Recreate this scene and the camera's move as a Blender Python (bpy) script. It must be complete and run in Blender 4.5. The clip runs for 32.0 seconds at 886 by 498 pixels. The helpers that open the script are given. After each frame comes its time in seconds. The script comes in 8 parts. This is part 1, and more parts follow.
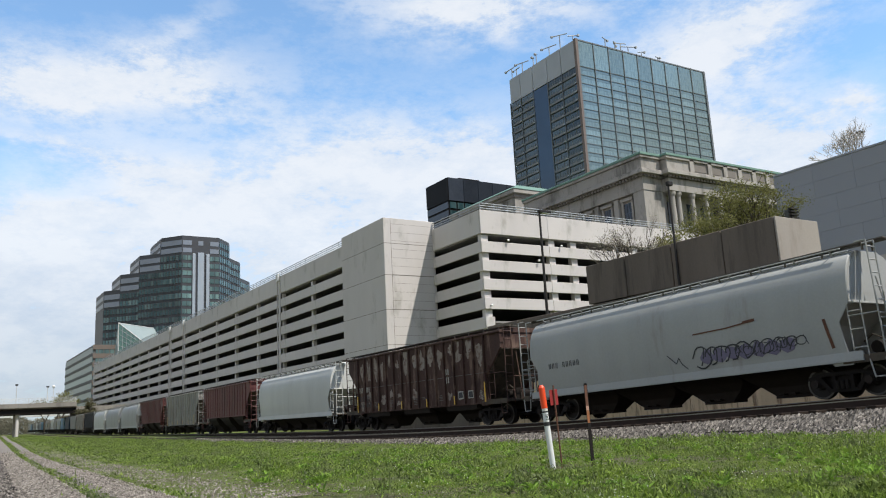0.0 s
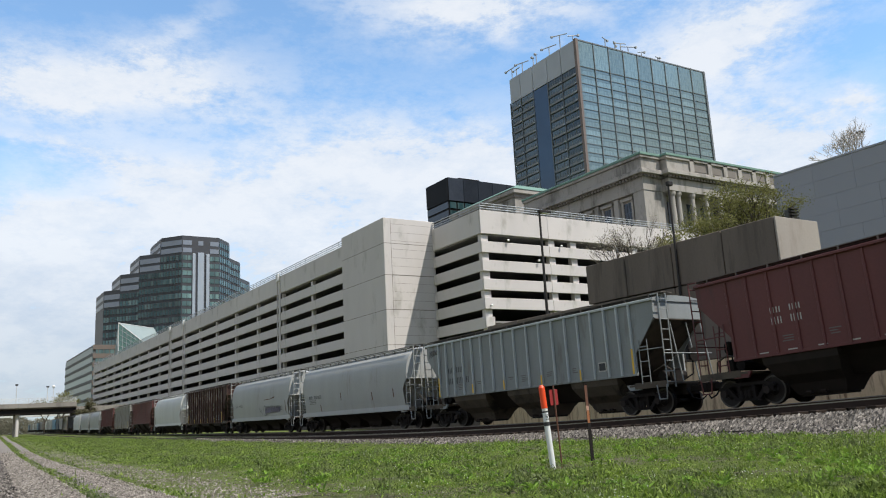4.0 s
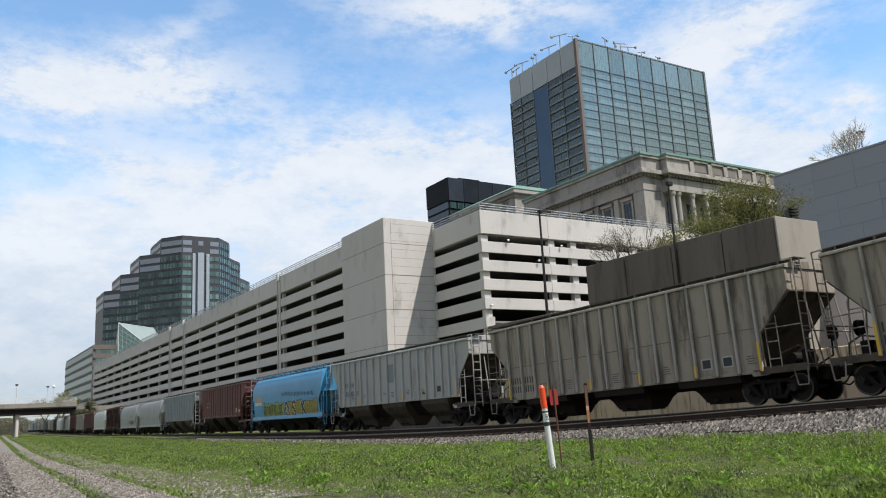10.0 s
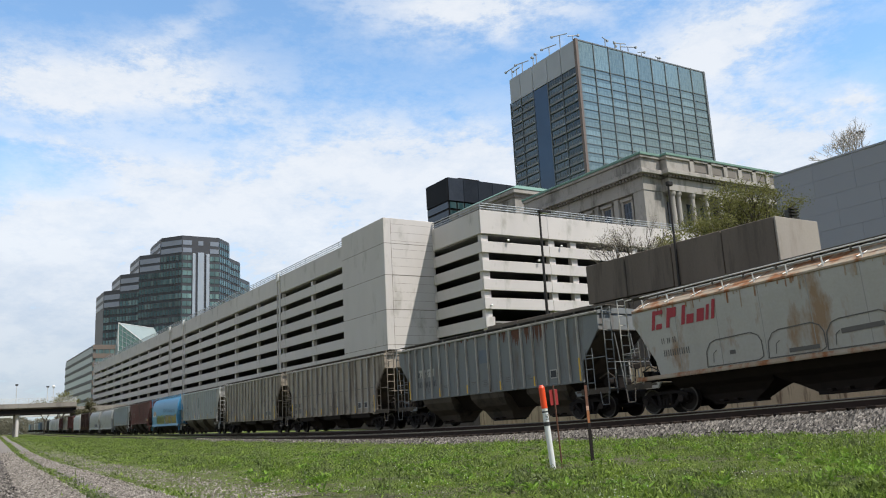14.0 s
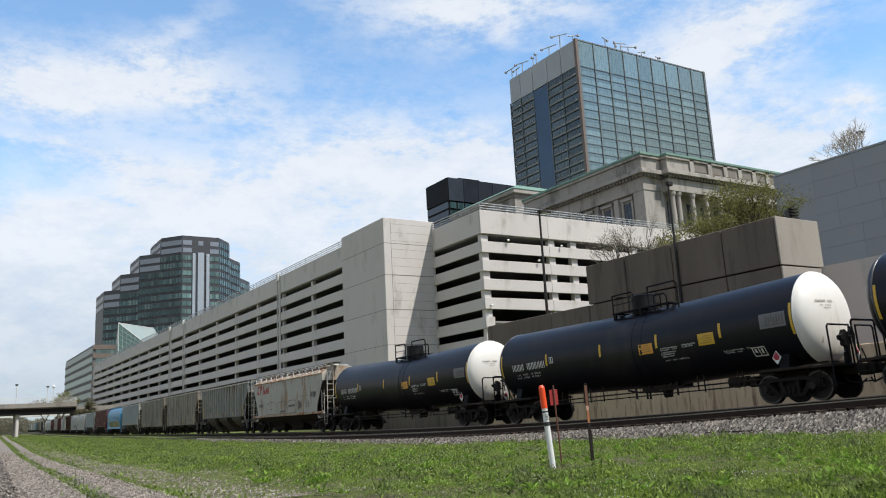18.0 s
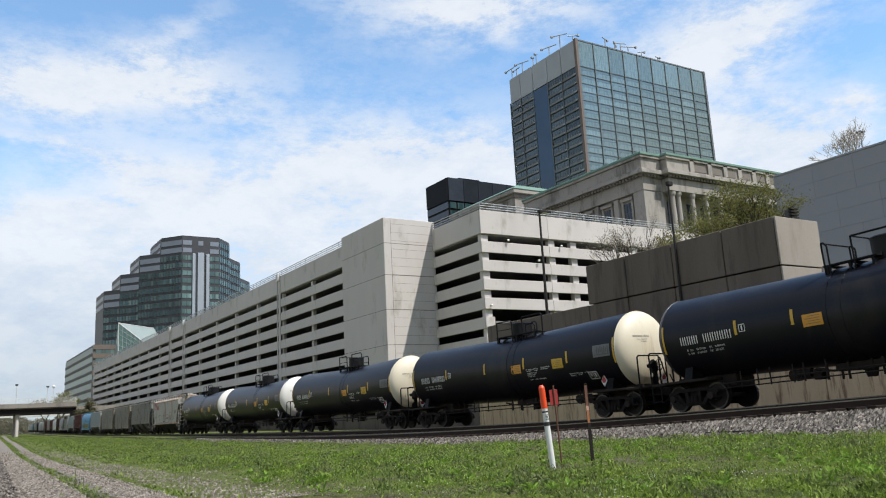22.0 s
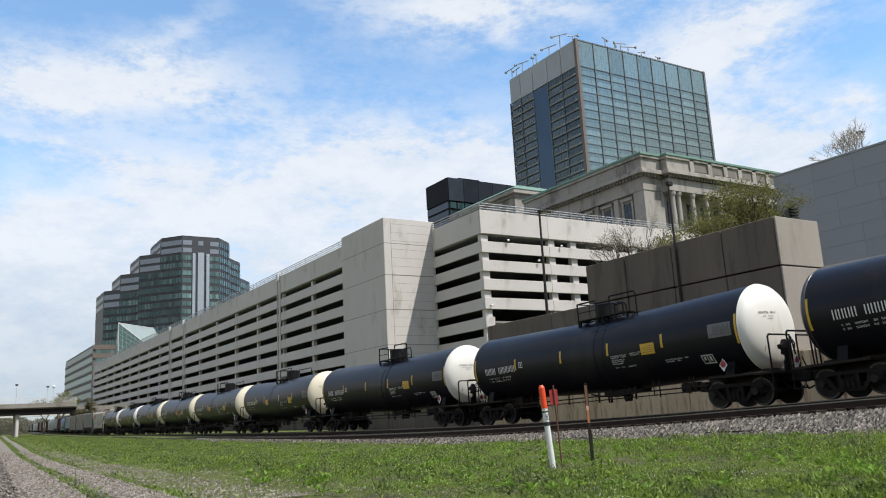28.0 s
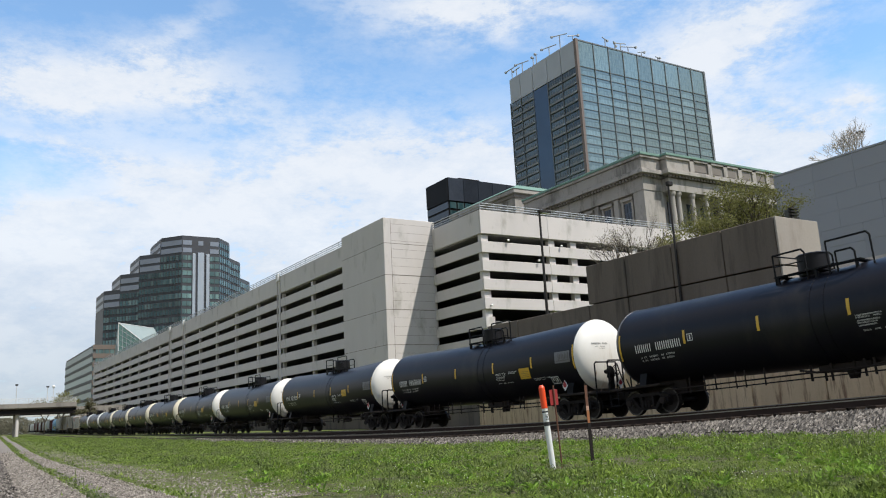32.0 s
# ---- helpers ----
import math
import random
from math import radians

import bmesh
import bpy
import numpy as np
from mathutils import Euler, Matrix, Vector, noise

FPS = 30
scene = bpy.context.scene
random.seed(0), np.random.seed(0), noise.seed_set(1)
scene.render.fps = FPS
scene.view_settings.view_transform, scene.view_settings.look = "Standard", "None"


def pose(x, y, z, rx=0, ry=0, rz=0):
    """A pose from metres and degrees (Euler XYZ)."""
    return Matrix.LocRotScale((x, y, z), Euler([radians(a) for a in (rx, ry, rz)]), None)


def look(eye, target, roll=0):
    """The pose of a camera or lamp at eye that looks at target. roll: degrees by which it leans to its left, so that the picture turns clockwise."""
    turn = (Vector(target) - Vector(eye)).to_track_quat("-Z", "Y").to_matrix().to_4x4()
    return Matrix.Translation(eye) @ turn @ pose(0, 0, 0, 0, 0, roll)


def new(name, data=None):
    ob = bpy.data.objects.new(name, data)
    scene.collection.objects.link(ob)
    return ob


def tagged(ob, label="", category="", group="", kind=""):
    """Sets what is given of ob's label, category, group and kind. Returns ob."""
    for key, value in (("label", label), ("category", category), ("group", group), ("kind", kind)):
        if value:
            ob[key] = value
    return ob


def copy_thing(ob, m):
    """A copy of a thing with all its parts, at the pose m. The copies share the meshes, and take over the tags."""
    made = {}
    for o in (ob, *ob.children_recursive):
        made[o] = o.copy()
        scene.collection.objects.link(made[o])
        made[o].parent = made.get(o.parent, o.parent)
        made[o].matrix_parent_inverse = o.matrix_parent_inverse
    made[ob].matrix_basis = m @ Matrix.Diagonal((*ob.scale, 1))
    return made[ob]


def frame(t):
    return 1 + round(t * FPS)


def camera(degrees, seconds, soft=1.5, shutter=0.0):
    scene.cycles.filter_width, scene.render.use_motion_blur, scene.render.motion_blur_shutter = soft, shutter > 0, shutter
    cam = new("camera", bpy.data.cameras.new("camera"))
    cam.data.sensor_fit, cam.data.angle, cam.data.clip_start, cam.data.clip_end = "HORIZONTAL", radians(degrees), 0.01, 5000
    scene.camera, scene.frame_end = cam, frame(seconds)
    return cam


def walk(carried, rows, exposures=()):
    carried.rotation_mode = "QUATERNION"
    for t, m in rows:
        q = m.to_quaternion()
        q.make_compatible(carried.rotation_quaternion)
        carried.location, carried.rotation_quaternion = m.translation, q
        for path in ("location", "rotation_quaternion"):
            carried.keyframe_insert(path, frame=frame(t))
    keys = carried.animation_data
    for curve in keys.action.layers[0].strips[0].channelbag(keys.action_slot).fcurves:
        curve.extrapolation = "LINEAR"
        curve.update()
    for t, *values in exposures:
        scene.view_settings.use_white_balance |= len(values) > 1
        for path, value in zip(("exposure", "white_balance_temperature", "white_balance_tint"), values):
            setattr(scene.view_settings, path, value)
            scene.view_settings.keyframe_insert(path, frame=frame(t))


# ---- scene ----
cam = camera(57.612, 32.0, soft=1.1)
EYE = Vector((0.0, 0.0, 0.95))
AIM = Vector((0.523036, 0.828054, 0.201837))
walk(cam, [(0.0, look(EYE, EYE + AIM, -3.052)), (32.0, look(EYE, EYE + AIM, -3.052))])

# ---- light ----
SUN_TO = Vector((0.30, -0.56, 1.0)).normalized()
SUN_EL = math.asin(SUN_TO.z)
SUN_AZ = math.atan2(SUN_TO.x, SUN_TO.y)
sun_data = bpy.data.lights.new("sun", "SUN")
sun_data.energy, sun_data.angle, sun_data.color = 5.5, radians(0.6), (1.0, 0.95, 0.87)
sun = new("sun", sun_data)
sun.matrix_world = look(SUN_TO * 100, (0, 0, 0))
scene.view_settings.exposure = 0.0


def link_math(tree, op, a, b=None, clamp=False):
    n = tree.nodes.new("ShaderNodeMath")
    n.operation, n.use_clamp = op, clamp
    for i, x in enumerate((a, b)):
        if x is None:
            continue
        if isinstance(x, (int, float)):
            n.inputs[i].default_value = x
        else:
            tree.links.new(x, n.inputs[i])
    return n.outputs[0]


def ramp(tree, value, stops):
    n = tree.nodes.new("ShaderNodeValToRGB")
    els = n.color_ramp.elements
    while len(els) < len(stops):
        els.new(0.5)
    for e, (at, col) in zip(els, stops):
        e.position = at
        e.color = (*col, 1) if len(col) == 3 else col
    tree.links.new(value, n.inputs[0])
    return n.outputs[0]


def noise_tex(tree, vec, scale, detail=4.0, rough=0.55):
    n = tree.nodes.new("ShaderNodeTexNoise")
    n.inputs["Scale"].default_value, n.inputs["Detail"].default_value, n.inputs["Roughness"].default_value = scale, detail, rough
    tree.links.new(vec, n.inputs["Vector"])
    return n.outputs["Fac"]


def mix_col(tree, fac, a, b, mode="MIX"):
    n = tree.nodes.new("ShaderNodeMix")
    n.data_type, n.blend_type = "RGBA", mode
    for i, x in ((0, fac), (6, a), (7, b)):
        if isinstance(x, (int, float)):
            n.inputs[i].default_value = x
        elif isinstance(x, tuple):
            n.inputs[i].default_value = (*x, 1)
        else:
            tree.links.new(x, n.inputs[i])
    return n.outputs[2]


def make_world():
    world = bpy.data.worlds.new("sky")
    scene.world = world
    world.use_nodes = True
    tree = world.node_tree
    tree.nodes.clear()
    sky = tree.nodes.new("ShaderNodeTexSky")
    sky.sky_type, sky.sun_disc = "NISHITA", False
    sky.sun_elevation, sky.sun_rotation = SUN_EL, SUN_AZ
    sky.air_density, sky.dust_density, sky.ozone_density = 1.0, 0.1, 1.6
    coord = tree.nodes.new("ShaderNodeTexCoord").outputs["Generated"]
    sep = tree.nodes.new("ShaderNodeSeparateXYZ")
    tree.links.new(coord, sep.inputs[0])
    # bearing and height of the direction, in degrees, bent by turbulence
    az = link_math(tree, "MULTIPLY", link_math(tree, "ARCTAN2", sep.outputs[0], sep.outputs[1]), 57.2958)
    el = link_math(tree, "MULTIPLY", link_math(tree, "ARCSINE", sep.outputs[2]), 57.2958)
    stretch = tree.nodes.new("ShaderNodeMapping")
    stretch.inputs["Scale"].default_value = (1, 1, 2.2)
    tree.links.new(coord, stretch.inputs[0])
    bend = noise_tex(tree, stretch.outputs[0], 5.0, 6.0, 0.6)
    wisps = noise_tex(tree, stretch.outputs[0], 9.0, 10.0, 0.68)
    shreds = noise_tex(tree, stretch.outputs[0], 16.0, 10.0, 0.7)
    wide = noise_tex(tree, stretch.outputs[0], 2.2, 6.0, 0.55)
    az = link_math(tree, "ADD", az, link_math(tree, "MULTIPLY", link_math(tree, "SUBTRACT", bend, 0.5), 9.0))
    el = link_math(tree, "ADD", el, link_math(tree, "MULTIPLY", link_math(tree, "SUBTRACT", wisps, 0.5), 5.0))
    total = None
    for a0, e0, ra, re, turn, power in CLOUDS:
        c, s = math.cos(radians(turn)), math.sin(radians(turn))
        da, de = link_math(tree, "SUBTRACT", az, a0), link_math(tree, "SUBTRACT", el, e0)
        u = link_math(tree, "ADD", link_math(tree, "MULTIPLY", da, c / ra), link_math(tree, "MULTIPLY", de, -s / ra))
        v = link_math(tree, "ADD", link_math(tree, "MULTIPLY", da, s / re), link_math(tree, "MULTIPLY", de, c / re))
        q = link_math(tree, "ADD", link_math(tree, "MULTIPLY", u, u), link_math(tree, "MULTIPLY", v, v))
        bump = link_math(tree, "MULTIPLY", link_math(tree, "EXPONENT", link_math(tree, "MULTIPLY", q, -0.7)), power)
        total = bump if total is None else link_math(tree, "ADD", total, bump)
    # beyond the banks of cloud that are known, a broken field
    field = ramp(tree, wide, [(0.40, (0, 0, 0)), (0.58, (0.95, 0.95, 0.95))])
    beyond = ramp(tree, link_math(tree, "ABSOLUTE", link_math(tree, "DIVIDE", link_math(tree, "SUBTRACT", az, 32.0), 180.0)), [(0.18, (0, 0, 0)), (0.26, (1, 1, 1))])
    total = link_math(tree, "ADD", total, link_math(tree, "MULTIPLY", field, beyond))
    haze = ramp(tree, link_math(tree, "DIVIDE", el, 30.0), [(0.0, (0.98, 0.98, 0.98)), (0.12, (0.9, 0.9, 0.9)), (0.35, (0.56, 0.56, 0.56)), (0.7, (0.0, 0.0, 0.0))])
    torn = link_math(tree, "ADD", wisps, link_math(tree, "MULTIPLY", link_math(tree, "SUBTRACT", shreds, 0.5), 0.8))
    ragged = link_math(tree, "ADD", -0.55, link_math(tree, "MULTIPLY", torn, 2.9), True)
    mass = link_math(tree, "ADD", link_math(tree, "MULTIPLY", total, ragged), haze)
    mass = link_math(tree, "ADD", mass, link_math(tree, "MULTIPLY", link_math(tree, "SUBTRACT", torn, 0.5), 0.45))
    cover = ramp(tree, mass, [(0.04, (0.05, 0.05, 0.05)), (0.5, (0.5, 0.5, 0.5)), (1.0, (0.94, 0.94, 0.94))])
    cloud_col = ramp(tree, torn, [(0.3, (0.77, 0.86, 0.99)), (0.62, (0.95, 0.99, 1.05))])
    # the air greys the clouds towards the horizon
    far_grey = ramp(tree, link_math(tree, "DIVIDE", el, 30.0), [(0.0, (0.53, 0.56, 0.61)), (0.12, (0.68, 0.71, 0.76)), (0.42, (1, 1, 1))])
    cloud_col = mix_col(tree, 1.0, cloud_col, far_grey, "MULTIPLY")
    # the unseen field is added in warm grey to keep shade neutral
    cloud_col = mix_col(tree, beyond, cloud_col, (0.74, 0.69, 0.63))
    bg_sky = tree.nodes.new("ShaderNodeBackground")
    bg_sky.inputs[1].default_value = SKY_POWER
    clear = mix_col(tree, 1.0, sky.outputs[0], (0.85, 1.03, 1.07), "MULTIPLY")
    tree.links.new(clear, bg_sky.inputs[0])
    bg_cloud = tree.nodes.new("ShaderNodeBackground")
    bg_cloud.inputs[1].default_value = CLOUD_POWER
    tree.links.new(cloud_col, bg_cloud.inputs[0])
    mixer = tree.nodes.new("ShaderNodeMixShader")
    tree.links.new(cover, mixer.inputs[0])
    tree.links.new(bg_sky.outputs[0], mixer.inputs[1])
    tree.links.new(bg_cloud.outputs[0], mixer.inputs[2])
    out = tree.nodes.new("ShaderNodeOutputWorld")
    tree.links.new(mixer.outputs[0], out.inputs[0])


SKY_POWER, CLOUD_POWER = 0.228, 0.91
CLOUDS = [(9.6, 23.2, 8.2, 1.9, -7, 0.8), (4.0, 22.0, 4.4, 1.9, 2, 0.5), (13.8, 23.0, 4.3, 1.4, 17, 0.4), (6.5, 18.2, 4.9, 0.5, 9, 0.5), (14.2, 16.3, 6.5, 2.2, 22, 0.7),
          (25.5, 18.4, 7.9, 3.0, 10, 0.9), (35.0, 17.2, 6.7, 3.6, -3, 0.9), (36.4, 28.3, 8.0, 1.8, 3, 1.15), (53.8, 24.0, 5.4, 2.6, -11, 1.4), (60.4, 18.4, 1.1, 0.7, 7, 0.9),
          (54.5, 16.2, 5.2, 2.6, 7, 1.6), (5.5, 9.0, 8.2, 3.0, -3, 0.4), (12.7, 26.2, 3.5, 0.6, -33, 0.4), (21.6, 13.4, 8.8, 2.7, -3, 0.8), (6.5, 13.2, 6.0, 2.2, -4, 0.9), (8.0, 7.0, 9.0, 2.6, 0, 0.5)]
make_world()


# ---- materials ----
def mat(name, base, second=None, scale=3.0, fine=40.0, rough=0.7, metal=0.0, bump=0.15, bump_scale=None, contrast=0.5,
        stain=None, stain_scale=0.6, stain_at=0.6, streak=1.0, spread=0.0, coat=0.0, space="Object", spec=0.5, ribs=None, cells=None):
    """A paint, stone or metal: two colours mixed by a coarse and a fine noise, stains of a third, streaked downwards."""
    m = bpy.data.materials.new(name)
    m.use_nodes = True
    tree = m.node_tree
    bsdf = tree.nodes["Principled BSDF"]
    second = second or tuple(c * 0.78 for c in base)
    coord = tree.nodes.new("ShaderNodeTexCoord").outputs[space]
    mp = tree.nodes.new("ShaderNodeMapping")
    mp.inputs["Scale"].default_value = (1, 1, streak)
    tree.links.new(coord, mp.inputs[0])
    coarse = noise_tex(tree, mp.outputs[0], scale, 5.0)
    grain = noise_tex(tree, coord, fine, 3.0)
    lo = 0.5 - contrast / 2
    fac = ramp(tree, link_math(tree, "ADD", link_math(tree, "MULTIPLY", coarse, 0.7), link_math(tree, "MULTIPLY", grain, 0.3)),
               [(max(0.0, lo), (0, 0, 0)), (min(1.0, 1 - lo), (1, 1, 1))])
    col = mix_col(tree, fac, base, second)
    if stain:
        spots = noise_tex(tree, mp.outputs[0], stain_scale, 8.0, 0.65)
        sf = ramp(tree, spots, [(stain_at - 0.06, (0, 0, 0)), (stain_at + 0.08, (1, 1, 1))])
        col = mix_col(tree, sf, col, stain)
    if cells:
        # windows of one band: width, colour of the odd lit or blinded pane
        width, pale = cells
        sep = tree.nodes.new("ShaderNodeSeparateXYZ")
        tree.links.new(coord, sep.inputs[0])
        info = tree.nodes.new("ShaderNodeObjectInfo")
        both = tree.nodes.new("ShaderNodeCombineXYZ")
        tree.links.new(link_math(tree, "FLOOR", link_math(tree, "DIVIDE", sep.outputs[0], width)), both.inputs[0])
        tree.links.new(link_math(tree, "MULTIPLY", info.outputs["Random"], 97.0), both.inputs[1])
        dice = tree.nodes.new("ShaderNodeTexWhiteNoise")
        tree.links.new(both.outputs[0], dice.inputs["Vector"])
        col = mix_col(tree, ramp(tree, dice.outputs["Value"], [(0.45, (0, 0, 0)), (1.0, (0.9, 0.9, 0.9))]), col, pale)
    if ribs:
        # soot washed down beside upright ribs: half length, pitch, colour
        half, pitch, soot = ribs
        sep = tree.nodes.new("ShaderNodeSeparateXYZ")
        tree.links.new(coord, sep.inputs[0])
        wave = link_math(tree, "PINGPONG", link_math(tree, "ADD", sep.outputs[0], half + 40 * pitch), pitch / 2)
        near = link_math(tree, "SUBTRACT", 1.0, link_math(tree, "DIVIDE", wave, pitch / 2), True)
        wash = noise_tex(tree, mp.outputs[0], 1.9, 6.0, 0.65)
        both = link_math(tree, "ADD", link_math(tree, "MULTIPLY", near, 0.55), link_math(tree, "MULTIPLY", wash, 0.9))
        sf = ramp(tree, both, [(0.66, (0, 0, 0)), (1.0, (0.85, 0.85, 0.85))])
        col = mix_col(tree, sf, col, soot)
    if spread:
        info = tree.nodes.new("ShaderNodeObjectInfo")
        v = link_math(tree, "ADD", link_math(tree, "MULTIPLY", info.outputs["Random"], 2 * spread), 1 - spread)
        hsv = tree.nodes.new("ShaderNodeHueSaturation")
        tree.links.new(v, hsv.inputs["Value"])
        tree.links.new(col, hsv.inputs["Color"])
        col = hsv.outputs[0]
    tree.links.new(col, bsdf.inputs["Base Color"])
    bsdf.inputs["Metallic"].default_value = metal
    bsdf.inputs["Coat Weight"].default_value = coat
    bsdf.inputs["Specular IOR Level"].default_value = spec
    tree.links.new(link_math(tree, "ADD", rough - 0.08, link_math(tree, "MULTIPLY", grain, 0.16), True), bsdf.inputs["Roughness"])
    if bump:
        bp = tree.nodes.new("ShaderNodeBump")
        bp.inputs["Strength"].default_value, bp.inputs["Distance"].default_value = bump, 0.02
        tree.links.new(noise_tex(tree, coord, bump_scale or fine, 4.0), bp.inputs["Height"])
        tree.links.new(bp.outputs[0], bsdf.inputs["Normal"])
    return m


def glass_mat(name, base, second, scale=0.15, rough=0.08, metal=0.6, spread=0.25, streak=1.0, cells=None):
    """Facade glass; streak below 1 draws blinds and curtains out upright, cells gives each window along x its own tone."""
    return mat(name, base, second, scale=scale, fine=1.5, rough=rough + 0.04, metal=metal, bump=0.03, bump_scale=0.4, spread=spread, streak=streak, contrast=0.5 if streak == 1.0 else 0.32, cells=cells)


M = {}
M["concrete_light"] = mat("concrete_light", (0.548, 0.513, 0.49), (0.465, 0.436, 0.418), scale=0.25, fine=6, rough=0.85, bump=0.1, stain=(0.36, 0.34, 0.31), stain_scale=0.35, stain_at=0.62, streak=0.4, spread=0.04)
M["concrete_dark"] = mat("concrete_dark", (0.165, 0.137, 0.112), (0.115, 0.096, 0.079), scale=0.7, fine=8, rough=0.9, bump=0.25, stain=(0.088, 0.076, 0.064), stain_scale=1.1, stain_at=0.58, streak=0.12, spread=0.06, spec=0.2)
M["concrete_tan"] = mat("concrete_tan", (0.72, 0.555, 0.352), (0.53, 0.395, 0.24), scale=1.8, fine=14, rough=0.9, bump=0.25, stain=(0.24, 0.15, 0.095), stain_scale=3.4, stain_at=0.57, streak=0.12, spread=0.07, spec=0.2)
M["concrete_floor"] = mat("concrete_floor", (0.25, 0.24, 0.23), scale=0.3, fine=5, rough=0.9)
M["limestone"] = mat("limestone", (0.345, 0.322, 0.292), (0.255, 0.238, 0.215), scale=0.3, fine=5, rough=0.85, stain=(0.13, 0.12, 0.108), stain_scale=0.25, stain_at=0.56, streak=0.3, spread=0.05)
M["concrete_sunlit"] = mat("concrete_sunlit", (0.315, 0.285, 0.245), (0.245, 0.22, 0.19), scale=0.6, fine=8, rough=0.9, bump=0.2, stain=(0.22, 0.19, 0.16), stain_scale=0.8, stain_at=0.62, streak=0.2)
M["graffiti_purple"] = mat("graffiti_purple", (0.16, 0.14, 0.22), (0.11, 0.10, 0.16), scale=5, fine=30, rough=0.6, bump=0)
M["copper_green"] = mat("copper_green", (0.16, 0.27, 0.22), (0.10, 0.19, 0.155), scale=0.5, fine=6, rough=0.7)
M["grey_panel"] = mat("grey_panel", (0.275, 0.28, 0.32), (0.245, 0.25, 0.29), scale=0.2, fine=8, rough=0.6, bump=0.05, spread=0.03)
M["tower_glass"] = glass_mat("tower_glass", (0.25, 0.335, 0.345), (0.115, 0.175, 0.195), scale=2.4, metal=0.3, spread=0.16, streak=0.14)
M["tower_blue"] = glass_mat("tower_blue", (0.085, 0.12, 0.165), (0.06, 0.088, 0.125), metal=0.4)
M["tower_band"] = mat("tower_band", (0.36, 0.38, 0.40), (0.30, 0.32, 0.34), scale=0.2, fine=3, rough=0.6, spread=0.06)
M["tower_dark"] = mat("tower_dark", (0.085, 0.085, 0.085), (0.05, 0.05, 0.05), scale=0.4, fine=4, rough=0.5)
M["tower_rib"] = mat("tower_rib", (0.13, 0.145, 0.155), scale=0.5, fine=4, rough=0.6)
M["teal_glass"] = glass_mat("teal_glass", (0.055, 0.115, 0.125), (0.022, 0.058, 0.07), metal=0.35, spread=0.35, cells=(1.9, (0.115, 0.18, 0.185)))
M["np_pier"] = mat("np_pier", (0.35, 0.39, 0.44), (0.29, 0.33, 0.375), scale=0.2, fine=3, rough=0.4, metal=0.2)
M["tower_spandrel"] = glass_mat("tower_spandrel", (0.19, 0.26, 0.275), (0.11, 0.16, 0.18), scale=2.4, metal=0.3, spread=0.12, streak=0.14)
# for the tower's face away from the sun: shade is put into the colour
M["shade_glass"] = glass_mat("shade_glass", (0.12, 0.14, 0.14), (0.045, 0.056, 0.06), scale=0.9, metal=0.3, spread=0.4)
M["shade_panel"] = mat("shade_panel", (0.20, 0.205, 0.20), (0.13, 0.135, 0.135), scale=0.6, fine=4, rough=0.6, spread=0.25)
M["tower_rust"] = mat("tower_rust", (0.15, 0.115, 0.10), scale=0.5, fine=4, rough=0.7)
M["limestone_dark"] = mat("limestone_dark", (0.19, 0.17, 0.15), (0.14, 0.125, 0.11), scale=0.4, fine=5, rough=0.9)
M["bridge_concrete"] = mat("bridge_concrete", (0.25, 0.23, 0.20), (0.19, 0.175, 0.155), scale=0.4, fine=4, rough=0.9, stain=(0.14, 0.125, 0.11), stain_scale=0.4, stain_at=0.6, streak=0.4)
M["gravel_brown"] = mat("gravel_brown", (0.25, 0.20, 0.155), (0.115, 0.09, 0.068), scale=5.0, fine=45, rough=0.95, bump=1.0, bump_scale=40, contrast=0.3, stain=(0.22, 0.19, 0.155), stain_scale=0.8, stain_at=0.57)
M["np_stone"] = mat("np_stone", (0.042, 0.044, 0.052), (0.032, 0.034, 0.04), scale=0.2, fine=3, rough=0.5)
M["np_light"] = mat("np_light", (0.22, 0.245, 0.29), (0.175, 0.20, 0.24), scale=0.2, fine=3, rough=0.35, metal=0.2)
M["low_tan"] = mat("low_tan", (0.155, 0.125, 0.105), scale=0.2, fine=3, rough=0.8)
M["low_grey"] = mat("low_grey", (0.135, 0.135, 0.13), scale=0.2, fine=3, rough=0.8)
M["low_glass"] = glass_mat("low_glass", (0.085, 0.15, 0.15), (0.05, 0.095, 0.10), metal=0.0, rough=0.3, cells=(2.4, (0.16, 0.25, 0.24)))
M["pyramid_sky_pale"] = mat("pyramid_sky_pale", (0.30, 0.36, 0.37), (0.22, 0.28, 0.29), scale=0.3, fine=2, rough=0.35, bump=0)
M["pyramid_glass"] = mat("pyramid_glass", (0.11, 0.19, 0.17), (0.065, 0.125, 0.115), scale=0.3, fine=2, rough=0.7, bump=0, spec=0.05)
M["black_glass"] = glass_mat("black_glass", (0.055, 0.065, 0.085), (0.03, 0.037, 0.05), metal=0.2, spread=0.3)
M["black_metal"] = mat("black_metal", (0.006, 0.006, 0.007), scale=2, fine=20, rough=0.55, spec=0.14)
M["white_metal"] = mat("white_metal", (0.62, 0.62, 0.60), scale=2, fine=20, rough=0.5)
M["pole_metal"] = mat("pole_metal", (0.022, 0.019, 0.017), scale=2, fine=20, rough=0.6, spec=0.3)
M["rail_steel"] = mat("rail_steel", (0.032, 0.0195, 0.0145), (0.020, 0.0125, 0.0095), scale=3, fine=30, rough=0.8, spec=0.15)
M["rail_top"] = mat("rail_top", (0.26, 0.24, 0.225), (0.18, 0.165, 0.15), scale=3, fine=30, rough=0.35, metal=0.9)
